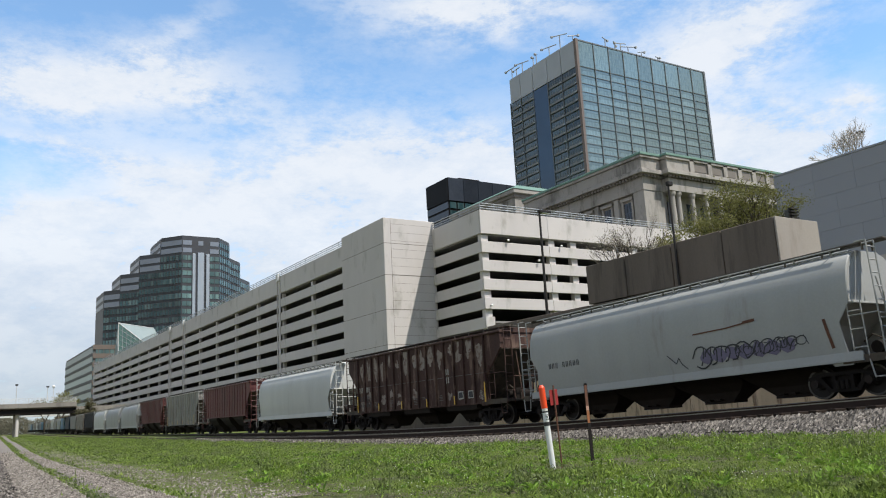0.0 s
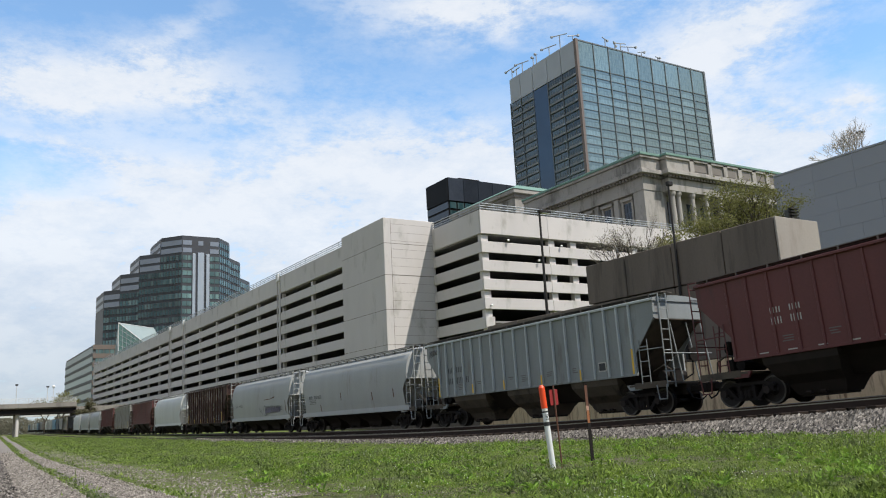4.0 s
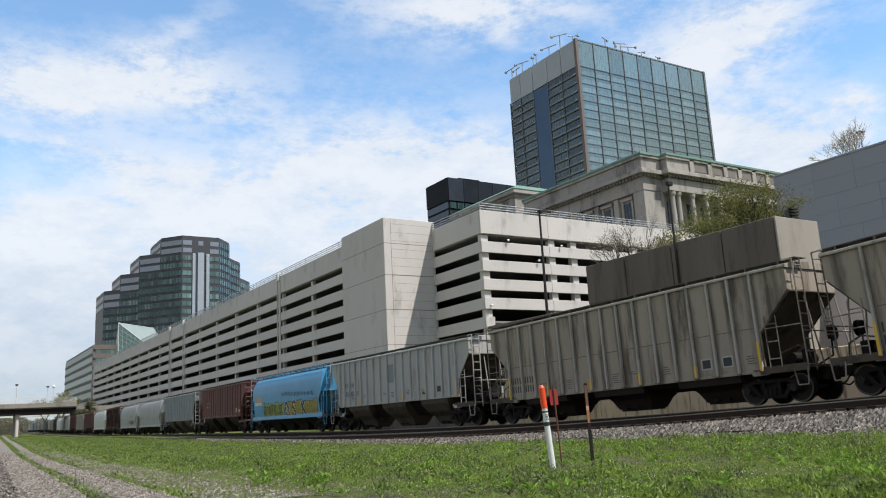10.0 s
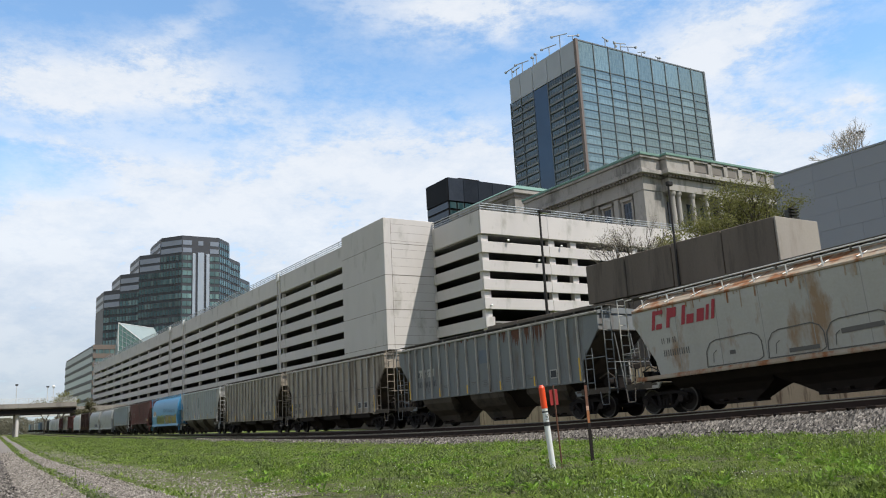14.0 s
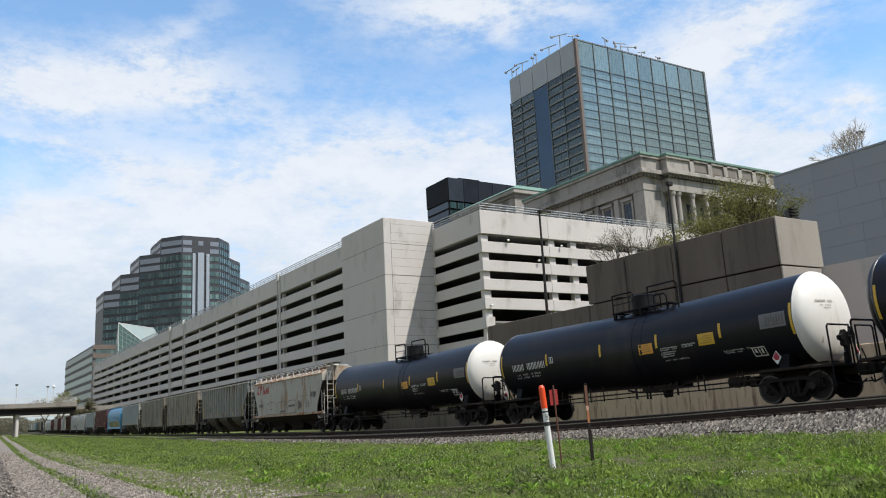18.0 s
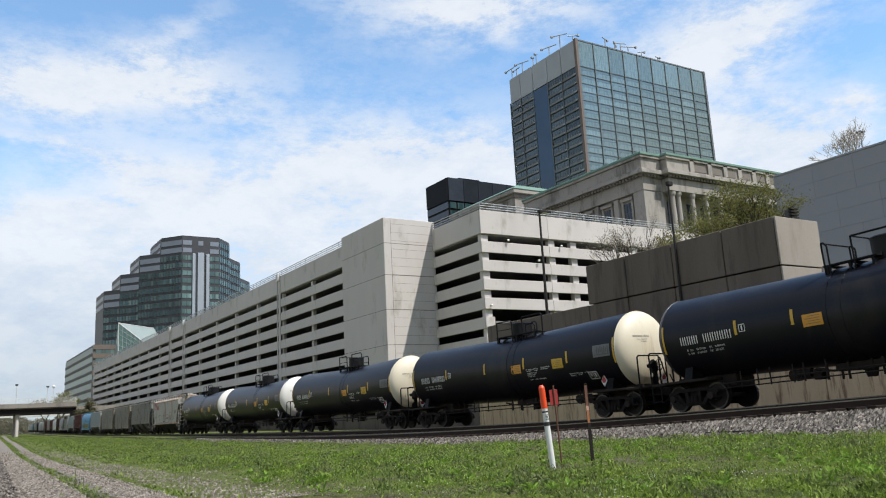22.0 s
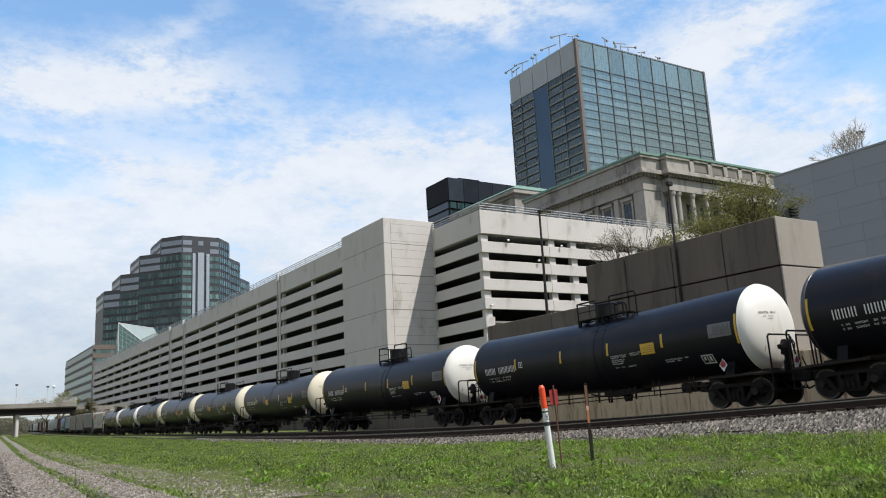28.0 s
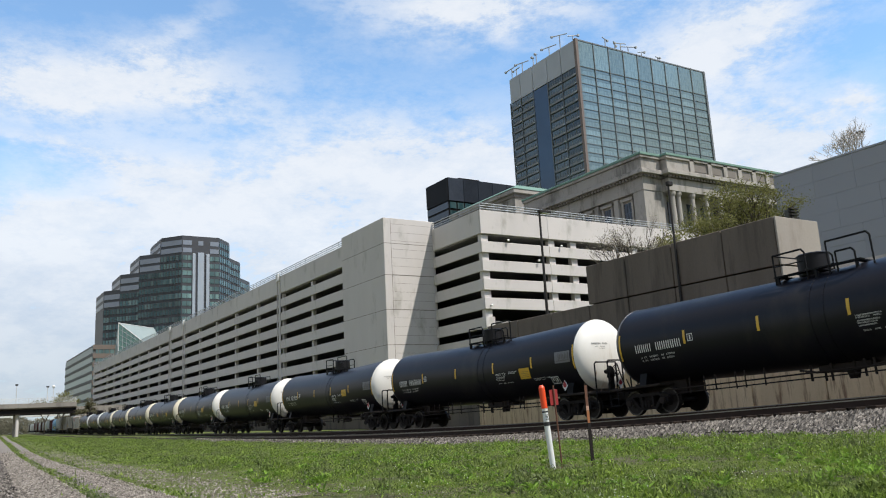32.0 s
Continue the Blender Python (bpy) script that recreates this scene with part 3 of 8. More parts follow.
# ---- ground, road and tracks ----
def build_ground():
    xs = sorted(set([-900, -500, -250, -120, -70, -40, -25] + list(np.arange(-16, 20.1, 1.0)) + [24, 28, 36, 60, 120, 250, 500, 1200]))
    ys = sorted(set([-400, -200, -100, -50, -25] + list(np.arange(-10, 60, 1.5)) + list(np.arange(60, 320, 8)) + [400, 550, 800, 1200, 2200]))
    bm = bmesh.new()
    grid = []
    for y in ys:
        row = []
        for x in xs:
            z = ground_z(x, y)
            if abs(x) < 19 and 2 < y < 70:
                z += 0.05 * noise.noise((x * 0.5, y * 0.5, 0)) + 0.02 * noise.noise((x * 2, y * 2, 3)) - 0.03
            row.append(bm.verts.new((x, y, z)))
        grid.append(row)
    for a, b in zip(grid, grid[1:]):
        for i in range(len(xs) - 1):
            bm.faces.new((a[i], a[i + 1], b[i + 1], b[i]))
    ob = smooth(part("ground", bm, "meadow"), 80)
    tagged(ob, "uneven green grass with bare brown patches", "ground", kind="structure")
    # the gravel lane: two worn wheel tracks with a grass strip between
    road = thing("road", "gravel lane with two worn wheel tracks", "road", kind="structure")
    for name, material, strip in (("verge", "gravel_brown", ((-9.0, -0.03), (-5.0, 0.02), (-3.4, 0.025), (-1.6, 0.025), (-0.58, 0.0))), ("wheel_track", "gravel", ((-0.82, 0.0), (-0.68, 0.033), (-0.35, 0.033), (-0.02, 0.01), (0.06, -0.07))), ("wheel_track", "gravel", ((0.26, -0.07), (0.36, 0.012), (0.5, 0.032), (0.7, 0.032), (0.85, 0.01), (0.98, -0.05)))):
        bm = bmesh.new()
        prev = None
        for y in list(np.arange(4, 60, 0.5)) + list(np.arange(60, 330, 5)):
            mid = lane_x(y)
            w = 1 + 0.004 * max(0, y - 20)
            row = [bm.verts.new((mid + o * w + 0.10 * noise.noise((o * 5, y * 0.9, 1)), y, ground_z(mid + o, y) + dz + 0.012)) for o, dz in strip]
            if prev:
                for i in range(len(row) - 1):
                    bm.faces.new((prev[i], prev[i + 1], row[i + 1], row[i]))
            prev = row
        smooth(part(name, bm, material, road), 80)


def lane_x(y):
    return 1.9 + 0.055 * max(0.0, y - 12) - 0.02 * max(0, 12 - y)


NEAR_SIDE, NEAR_DROP = -4.3, -0.14


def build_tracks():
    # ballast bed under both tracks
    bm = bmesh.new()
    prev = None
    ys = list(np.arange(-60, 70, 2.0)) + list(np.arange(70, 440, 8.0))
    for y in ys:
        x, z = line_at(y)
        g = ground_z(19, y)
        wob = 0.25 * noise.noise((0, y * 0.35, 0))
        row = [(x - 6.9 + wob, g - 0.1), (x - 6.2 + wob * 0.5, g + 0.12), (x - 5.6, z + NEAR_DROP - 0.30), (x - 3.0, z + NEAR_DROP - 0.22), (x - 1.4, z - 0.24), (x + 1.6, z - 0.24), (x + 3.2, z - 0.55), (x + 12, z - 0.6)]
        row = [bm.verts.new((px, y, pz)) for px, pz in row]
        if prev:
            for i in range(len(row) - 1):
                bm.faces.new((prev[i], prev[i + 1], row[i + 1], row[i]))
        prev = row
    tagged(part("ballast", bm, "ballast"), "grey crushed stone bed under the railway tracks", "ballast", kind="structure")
    for label, side, drop in (("empty railway track beside the gravel shoulder", NEAR_SIDE, NEAR_DROP), ("railway track carrying the freight train", 0.0, 0.0)):
        tr = thing("railway_track", label, "railway track", group="parallel tracks", kind="structure")
        for gauge in (-0.76, 0.76):
            bm = bmesh.new()
            bt = bmesh.new()
            for which, half, lo, hi in ((bm, 0.075, -0.18, -0.03), (bt, 0.037, -0.03, 0.0)):
                prev = None
                for y in ys:
                    x, z = line_at(y)
                    row = [which.verts.new((x + side + gauge + o, y, z + drop + h)) for o, h in ((-half, lo), (-half * (0.5 if half > 0.05 else 1), hi), (half * (0.5 if half > 0.05 else 1), hi), (half, lo))]
                    if prev:
                        for i in range(3):
                            which.faces.new((prev[i], prev[i + 1], row[i + 1], row[i]))
                    prev = row
            rail = part("rail", bm, "rail_steel", tr)
            part("railhead", bt, "rail_top", rail, "polished running surface of the rail")
        tie = boxed(-1.3, 1.3, -0.11, 0.11, -0.36, -0.185, bevel=0.015)
        first = part("tie", tie, "tie_wood", tr)
        y = -8.0
        x, z = line_at(y)
        first.matrix_basis = pose(x + side, y, z + drop)
        n = 0
        while n < 219:
            y += 0.55
            x, z = line_at(y)
            share("tie", first.data, tr, pose(x + side + 0.04 * noise.noise((y * 3, side, 0)), y, z + drop, rz=1.5 * noise.noise((y * 7, side, 1))))
            n += 1


build_ground()
build_tracks()


# ---- parking garage ----
G_TOP, G_STOREY, G_BAND = 32.55, 3.0, 1.78
BAND_TOPS = [27.5 - G_STOREY * k for k in range(8)]


def panel_row(parent, name, axis, plane, a, b, z0, z1, bay, thick, out, material, bevel=0.03):
    """Precast panels end to end along x or y; out is the sign of the side they face."""
    n = max(1, round((b - a) / bay))
    step = (b - a) / n
    data = None
    for i in range(n):
        if data is None:
            lo, hi = (plane, plane + thick) if out < 0 else (plane - thick, plane)
            bm = boxed(0.02, step - 0.02, lo - plane, hi - plane, 0, z1 - z0, bevel=bevel) if axis == "x" else boxed(lo - plane, hi - plane, 0.02, step - 0.02, 0, z1 - z0, bevel=bevel)
            ob = part(name, bm, material, parent)
            data = ob.data
        else:
            ob = new(name, data)
            ob.parent = parent
        ob.matrix_basis = pose(a + i * step, plane, z0) if axis == "x" else pose(plane, a + i * step, z0)
    return step


def garage_railing(parent, axis, plane, a, b, z):
    bm = bmesh.new()
    n = int((b - a) / 2.7)
    for h in (0.35, 0.75, 1.15):
        p, q = ((a, plane, z + h), (b, plane, z + h)) if axis == "x" else ((plane, a, z + h), (plane, b, z + h))
        tube(bm, p, q, 0.075, 6)
    for i in range(n + 1):
        w = a + (b - a) * i / n
        p = (w, plane, z) if axis == "x" else (plane, w, z)
        tube(bm, p, (p[0], p[1], z + 1.18), 0.05, 6)
    part("railing", bm, "tower_band", parent, "grey pipe railing along the roof edge")


def build_garage():
    g = thing("parking_garage", "long pale concrete parking garage with open decks", "parking garage")
    FX, Y0, Y1 = 62.2, 132.6, 412.0
    CX, CY, SY = 71.3, 101.5, 116.3
    bay = 16.4
    # long side facing the tracks
    panel_row(g, "parapet", "y", FX, Y0, Y1, 28.75, G_TOP, bay, 0.35, -1, "concrete_light")
    for z in BAND_TOPS[:6]:
        panel_row(g, "spandrel", "y", FX, Y0, Y1, z - G_BAND, z, bay, 0.35, -1, "concrete_light")
    n = round((Y1 - Y0) / bay)
    step = (Y1 - Y0) / n
    col = None
    for i in range(n + 1):
        y = Y0 + i * step
        if col is None:
            col = part("column", boxed(0.42, 1.1, -0.45, 0.45, -1.0, 29.0, bevel=0.03), "concrete_light", g)
            col.matrix_basis = pose(FX, y, 0)
        else:
            share("column", col.data, g, pose(FX, y, 0))
    # stair tower
    bm = boxed(FX - 0.35, CX + 0.5, SY, Y0 + 0.3, -1.0, 34.0, bevel=0.05)
    tower = part("stair_tower", bm, "concrete_light", g, "blank concrete stair tower")
    for z in (29.6, 24.2, 18.4, 12.6):
        part("joint", boxed(FX - 0.362, CX, SY - 0.012, Y0 + 0.31, z, z + 0.07), "concrete_dark", tower, "recessed panel joint")
    part("joint", boxed(FX + 1.0, FX + 1.05, SY - 0.012, SY + 0.1, 0, 34.0), "concrete_dark", tower, "recessed panel joint")
    for i in range(16):
        z = 33.0 - i * 1.45
        part("joint", boxed(FX + 1.05, CX, SY - 0.008, SY + 0.05, z, z + 0.03), "concrete_dark", tower, "fine board joint")
    # front block
    EX = 126.0
    panel_row(g, "parapet", "y", CX, CY + 0.36, SY - 0.05, 28.75, G_TOP, 15, 0.35, -1, "concrete_light")
    panel_row(g, "parapet", "x", CY, CX, EX, 28.75, G_TOP, 14.5, 0.35, -1, "concrete_light")
    for z in BAND_TOPS:
        panel_row(g, "spandrel", "y", CX, CY + 0.36, SY - 0.05, z - G_BAND, z, 15, 0.35, -1, "concrete_light")
        if z > BAND_TOPS[4] + 0.1:
            panel_row(g, "spandrel", "x", CY, CX, EX, z - G_BAND, z, 14.5, 0.35, -1, "concrete_light")
        else:
            part("corner_block", boxed(CX, CX + 1.7, CY, CY + 0.35, z - G_BAND, z, bevel=0.03), "concrete_light", g)
    for x, y in [(CX + 0.9, CY + 0.9)] + [(CX + 14.5 * k, CY + 0.9) for k in range(1, 4)] + [(CX + 14.5 * k + 4.8, CY + 0.9) for k in range(1, 3)]:
        c = part("column", boxed(-0.6, 0.7, -0.45, 0.45, -1.0, 29.0, bevel=0.03), "concrete_light", g)
        c.matrix_basis = pose(x, y, 0)
    # decks, inner walls; rear and base walls coloured dark for the shaded depth
    for z in [28.9] + [t - 0.62 for t in BAND_TOPS]:
        deck = part("deck", boxed(FX + 0.4, 104, Y0 + 0.2, Y1 - 0.3, z - 0.3, z), "concrete_floor", g)
        part("deck", boxed(CX + 0.4, EX - 0.3, CY + 0.4, Y0, z - 0.3, z), "concrete_floor", g)
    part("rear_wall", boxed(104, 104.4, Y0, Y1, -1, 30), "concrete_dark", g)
    part("end_wall", boxed(FX, 104.4, Y1, Y1 + 0.4, -1, G_TOP), "concrete_light", g)
    part("side_wall", boxed(EX - 0.4, EX, CY + 0.4, Y0 + 20, -1, G_TOP - 0.2), "concrete_light", g)
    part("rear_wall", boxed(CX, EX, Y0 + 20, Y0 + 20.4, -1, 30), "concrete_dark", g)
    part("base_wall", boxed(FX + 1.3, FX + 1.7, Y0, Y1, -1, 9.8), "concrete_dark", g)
    garage_railing(g, "y", FX + 0.2, Y0, Y1, G_TOP)
    garage_railing(g, "y", CX + 0.2, CY + 0.3, SY, G_TOP)
    garage_railing(g, "x", CY + 0.2, CX + 0.3, EX, G_TOP)
    # expansion joints with downpipes
    for y in (166.0, 246.0, 263.0):
        j = part("joint_cover", boxed(FX - 0.14, FX + 0.05, y - 0.45, y + 0.45, 8.0, G_TOP + 0.05, bevel=0.03), "concrete_light", g, "expansion joint cover")
        bm = bmesh.new()
        tube(bm, (FX - 0.3, y + 0.7, 8.0), (FX - 0.3, y + 0.7, G_TOP - 1.2), 0.14, 8)
        part("downpipe", bm, "concrete_light", j)
        part("hopper_head", boxed(FX - 0.6, FX, y - 0.3, y + 0.9, G_TOP - 1.2, G_TOP + 0.5, bevel=0.08), "white_metal", j, "pale rainwater head")
    # wall lamps
    for x, z in ((CX + 5.0, 27.9), (CX + 16.0, 27.7), (CX + 11.0, 24.9), (CX + 1.0, 17.3)):
        bm = bmesh.new()
        tube(bm, (x, CY + 0.3, z), (x, CY - 0.35, z), 0.09, 8)
        lamp = part("deck_lamp", bm, "pole_metal", g)
        bm = bmesh.new()
        bmesh.ops.create_uvsphere(bm, u_segments=10, v_segments=6, radius=0.2, matrix=Matrix.Translation((x, CY - 0.4, z - 0.08)))
        part("lens", bm, "lamp_lens", lamp, "white globe of the deck lamp")


build_garage()


# ---- retaining walls ----
WALL_X = 36.0


def build_walls():
    w = thing("retaining_wall", "stained concrete retaining wall with a tall end block", "wall", kind="structure")
    for y0, y1 in ((25.1, 28.45), (28.45, 32.1), (32.1, 35.9), (35.9, 39.5)):
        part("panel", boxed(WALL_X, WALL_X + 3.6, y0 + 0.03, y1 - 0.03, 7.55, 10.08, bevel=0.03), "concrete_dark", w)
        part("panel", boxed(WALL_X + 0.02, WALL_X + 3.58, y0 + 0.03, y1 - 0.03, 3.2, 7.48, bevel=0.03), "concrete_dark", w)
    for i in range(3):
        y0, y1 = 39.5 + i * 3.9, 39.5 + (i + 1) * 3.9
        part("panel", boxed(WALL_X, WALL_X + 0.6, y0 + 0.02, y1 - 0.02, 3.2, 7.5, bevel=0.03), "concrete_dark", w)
    for i in range(14):
        y0, y1 = -6 + i * 4.2, -6 + (i + 1) * 4.2
        part("footing", boxed(WALL_X - 0.12, WALL_X + 0.5, y0 + 0.02, y1 - 0.02, -0.6, 3.15, bevel=0.03), "concrete_tan", w, "tan rust-streaked base of the wall")
    # cleaner end face; the sun on it is put into a paler concrete
    part("end_panel", boxed(WALL_X + 0.01, WALL_X + 3.59, 24.98, 25.09, 7.55, 10.07, bevel=0.02), "concrete_sunlit", w, "clean end panel, coloured paler for the sun on it")
    part("end_panel", boxed(WALL_X + 0.03, WALL_X + 3.57, 24.98, 25.09, 3.2, 7.48, bevel=0.02), "concrete_sunlit", w, "clean end panel, coloured paler for the sun on it")
    for i in range(38):
        y0, y1 = 52.85 + i * 5.0, 57.85 + i * 5.0
        zr = line_at(y0)[1]
        part("low_wall", boxed(WALL_X - 0.1, WALL_X + 0.5, y0 + 0.02, y1 - 0.02, -0.8, zr + 2.4, bevel=0.03), "concrete_dark", w)
    part("core", boxed(WALL_X + 0.5, WALL_X + 3.5, 25.3, 51.0, -0.5, 7.4), "concrete_dark", w)
    bm = boxed(WALL_X + 3.7, 250, -120, 50.8, -0.5, 6.6)
    ob = part("terrace", bm, "meadow")
    tagged(ob, "raised grassy terrace behind the retaining wall", "terrace", kind="structure")
    part("side_wall", boxed(WALL_X + 3.4, WALL_X + 3.68, -60, 25.0, -0.5, 7.6), "concrete_light", w)


build_walls()


def build_grille():
    g = thing("vent_housing", "dark louvred vent housing behind the wall", "vent", at=pose(51.6, 36.0, 6.6))
    part("housing", boxed(2.35, 2.95, 0.15, 0.6, 0, 8.25, bevel=0.04), "tower_dark", g)
    for i in range(6):
        part("slat", boxed(2.2, 3.1, -0.1, 0.14, 7.0 + i * 0.24, 7.12 + i * 0.24), "pole_metal", g)


build_grille()


# ---- buildings ----
def build_tower():
    t = thing("office_tower", "blue-green glass office tower with davits on its roof", "tower")
    X0, X1, Y0, Y1, TOP, BASE = 191.3, 260.6, 204.4, 245.5, 133.9, 5.0
    part("core", boxed(X0 + 0.5, X1 - 0.5, Y0 + 0.5, Y1 - 0.5, BASE, TOP - 0.5), "tower_dark", t)
    # curtain wall facing the sunny side: louvred crown over rows of panes
    cols, floor, crown_h = 9, 3.3, 10.6
    step = (X1 - X0 - 1.4) / cols
    mesh = crown = head = None
    for c in range(cols):
        x = X0 + 0.9 + c * step
        o = part("crown_pane", boxed(0.1, step - 0.1, 0, 0.4, 0, crown_h - 0.9), "tower_glass", t) if crown is None else new("crown_pane", crown.data)
        crown = crown or o
        o.parent = t
        o.matrix_basis = pose(x, Y0, TOP - crown_h + 0.2)
        for r in range(22):
            z = TOP - crown_h - (r + 1) * floor
            if z < 55:
                break
            ob = part("glass_pane", boxed(0.1, step - 0.1, 0, 0.4, 0.1, floor * 0.60), "tower_glass", t) if mesh is None else new("glass_pane", mesh.data)
            mesh = mesh or ob
            ob.parent = t
            ob.matrix_basis = pose(x, Y0 + 0.05, z)
            ob = part("spandrel_pane", boxed(0.1, step - 0.1, 0, 0.4, floor * 0.62, floor - 0.1), "tower_spandrel", t) if head is None else new("spandrel_pane", head.data)
            head = head or ob
            ob.parent = t
            ob.matrix_basis = pose(x, Y0 + 0.09, z)
    for c in range(cols + 1):
        x = X0 + 0.9 + c * step
        part("mullion", boxed(x - 0.13, x + 0.13, Y0 - 0.3, Y0 + 0.2, BASE, TOP), "tower_rib", t)
    for r in range(22):
        z = TOP - crown_h - r * floor
        if z > 55:
            part("transom", boxed(X0 + 0.6, X1 - 0.4, Y0 - 0.1, Y0 + 0.2, z - 0.09, z + 0.09), "tower_rib", t)
    part("parapet", boxed(X0 + 0.5, X1 - 0.2, Y0 - 0.12, Y0 + 0.3, TOP - 0.5, TOP), "tower_rib", t)
    part("corner_column", boxed(X0 - 0.3, X0 + 0.75, Y0 - 0.35, Y0 + 0.9, BASE, TOP), "tower_rust", t, "brown corner column")
    part("corner_column", boxed(X1 - 0.6, X1 + 0.3, Y0 - 0.4, Y0 + 0.7, BASE, TOP), "tower_rib", t)
    # shaded side: crown of grey panels, dark floors with ledges, a blue glass strip
    edges = (1.0, 9.0, 17.2, 26.1, 34.1, 40.9)
    for a, b in zip(edges, edges[1:]):
        part("crown_panel", boxed(X0, X0 + 0.4, Y0 + a + 0.1, Y0 + b - 0.12, TOP - 10.5, TOP - 0.2, bevel=0.05), "tower_band", t)
    part("blue_strip", boxed(X0 - 0.15, X0 + 0.4, Y0 + 17.4, Y0 + 25.9, BASE, TOP - 11.0), "tower_blue", t, "dark blue glass strip")
    for r in range(22):
        z = TOP - 10.6 - (r + 1) * floor
        if z < 55:
            break
        for a, b in ((1.2, 8.9), (9.1, 17.1), (26.2, 34.0), (34.2, 40.8)):
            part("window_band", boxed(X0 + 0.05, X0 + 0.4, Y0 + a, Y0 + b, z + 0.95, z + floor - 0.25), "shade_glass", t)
            bm = bmesh.new()
            for k in range(1, 6):
                y = Y0 + a + (b - a) * k / 6
                box(bm, X0 - 0.06, X0 + 0.3, y - 0.09, y + 0.09, z + 0.95, z + (1.9 if (k + r) % 3 else floor - 0.3))
            box(bm, X0 - 0.02, X0 + 0.3, Y0 + a, Y0 + b, z + 0.1, z + 0.95)
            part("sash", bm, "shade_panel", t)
            part("ledge", boxed(X0 - 0.45, X0 + 0.4, Y0 + a + 0.5, Y0 + b - 0.4, z - 0.1, z + 0.18, bevel=0.04), "tower_rib", t)
            part("bracket", boxed(X0 - 0.75, X0 - 0.2, Y0 + a - 0.25, Y0 + a + 0.7, z - 0.02, z + 0.36, bevel=0.04), "tower_band", t)
    for y in (9.0, 17.25, 26.05, 34.1, 40.9):
        part("mullion", boxed(X0 - 0.3, X0 + 0.2, Y0 + y - 0.16, Y0 + y + 0.16, BASE, TOP - 10.5), "tower_rib", t)
    # roof davits
    for x, y, h, arm in ((X0 + 0.8, Y0 + 2, 2.0, (3.5, -1)), (X0 + 1, Y0 + 9.5, 5.6, (-2, 5)), (X0 + 1, Y0 + 16, 3.6, (-1, 6)), (X0 + 1, Y0 + 24, 4, (0, 1)), (X0 + 1, Y0 + 26, 3.4, (0, 1)),
                         (X0 + 1, Y0 + 33, 4.2, (-1, 6)), (X0 + 1, Y0 + 37, 3, (1, 5)), (X0 + 1, Y0 + 40, 4.6, (1, 8)), (X0 + 16, Y0 + 1, 3.5, (4, 2)), (X0 + 21, Y0 + 1, 2.6, (4, 3)),
                         (X0 + 25, Y0 + 2, 4.0, (-3, 2)), (X0 + 29, Y0 + 2, 3.4, (6, -1)), (X0 + 35, Y0 + 1, 2.0, (3, 0)), (X0 + 44, Y0 + 1, 1.6, (3, 1))):
        bm = bmesh.new()
        tube(bm, (x, y, TOP - 0.5), (x, y, TOP + h), 0.2, 6)
        tube(bm, (x - arm[0] * 0.6, y - arm[1] * 0.6, TOP + h - 0.2), (x + arm[0] * 0.6, y + arm[1] * 0.6, TOP + h + 0.5), 0.2, 6)
        box(bm, x + arm[0] * 0.6 - 0.4, x + arm[0] * 0.6 + 0.4, y + arm[1] * 0.6 - 0.4, y + arm[1] * 0.6 + 0.4, TOP + h + 0.1, TOP + h + 0.8)
        part("roof_davit", bm, "tower_band", t, "window-cleaning davit on the roof")


def build_black_block():
    b = thing("dark_office_block", "black glass office block with a low roof plant", "office block")
    X0, X1, Y0, Y1, TOP = 179.0, 226.0, 277.0, 295.0, 100.0
    part("core", boxed(X0 + 0.4, X1, Y0 + 0.4, Y1, 5, TOP - 0.3), "black_metal", b)
    for i in range(6):
        x = X0 + 0.4 + i * 7.7
        part("crown_panel", boxed(x, x + 7.5, Y0, Y0 + 0.5, TOP - 10, TOP), "black_glass", b)
    for r in range(14):
        for i in range(12):
            z, x = TOP - 10.3 - (r + 1) * 3.7, X0 + 0.4 + i * 3.85
            if r < 6:
                part("window", boxed(x + 0.35, x + 3.5, Y0 + 0.1, Y0 + 0.5, z + 0.6, z + 3.3), "teal_glass", b)
        part("side_window", boxed(X0 + 0.05, X0 + 0.5, Y0 + 0.6, Y1 - 0.3, TOP - 13.4 - r * 3.7, TOP - 10.6 - r * 3.7), "black_glass", b)
    part("crown_panel", boxed(X0, X0 + 0.5, Y0 + 0.2, Y1, TOP - 10, TOP), "black_metal", b)
    part("roof_plant", boxed(X0 + 9, X0 + 20, Y0 + 5, Y0 + 13, TOP - 0.5, TOP + 2.2), "black_metal", b)


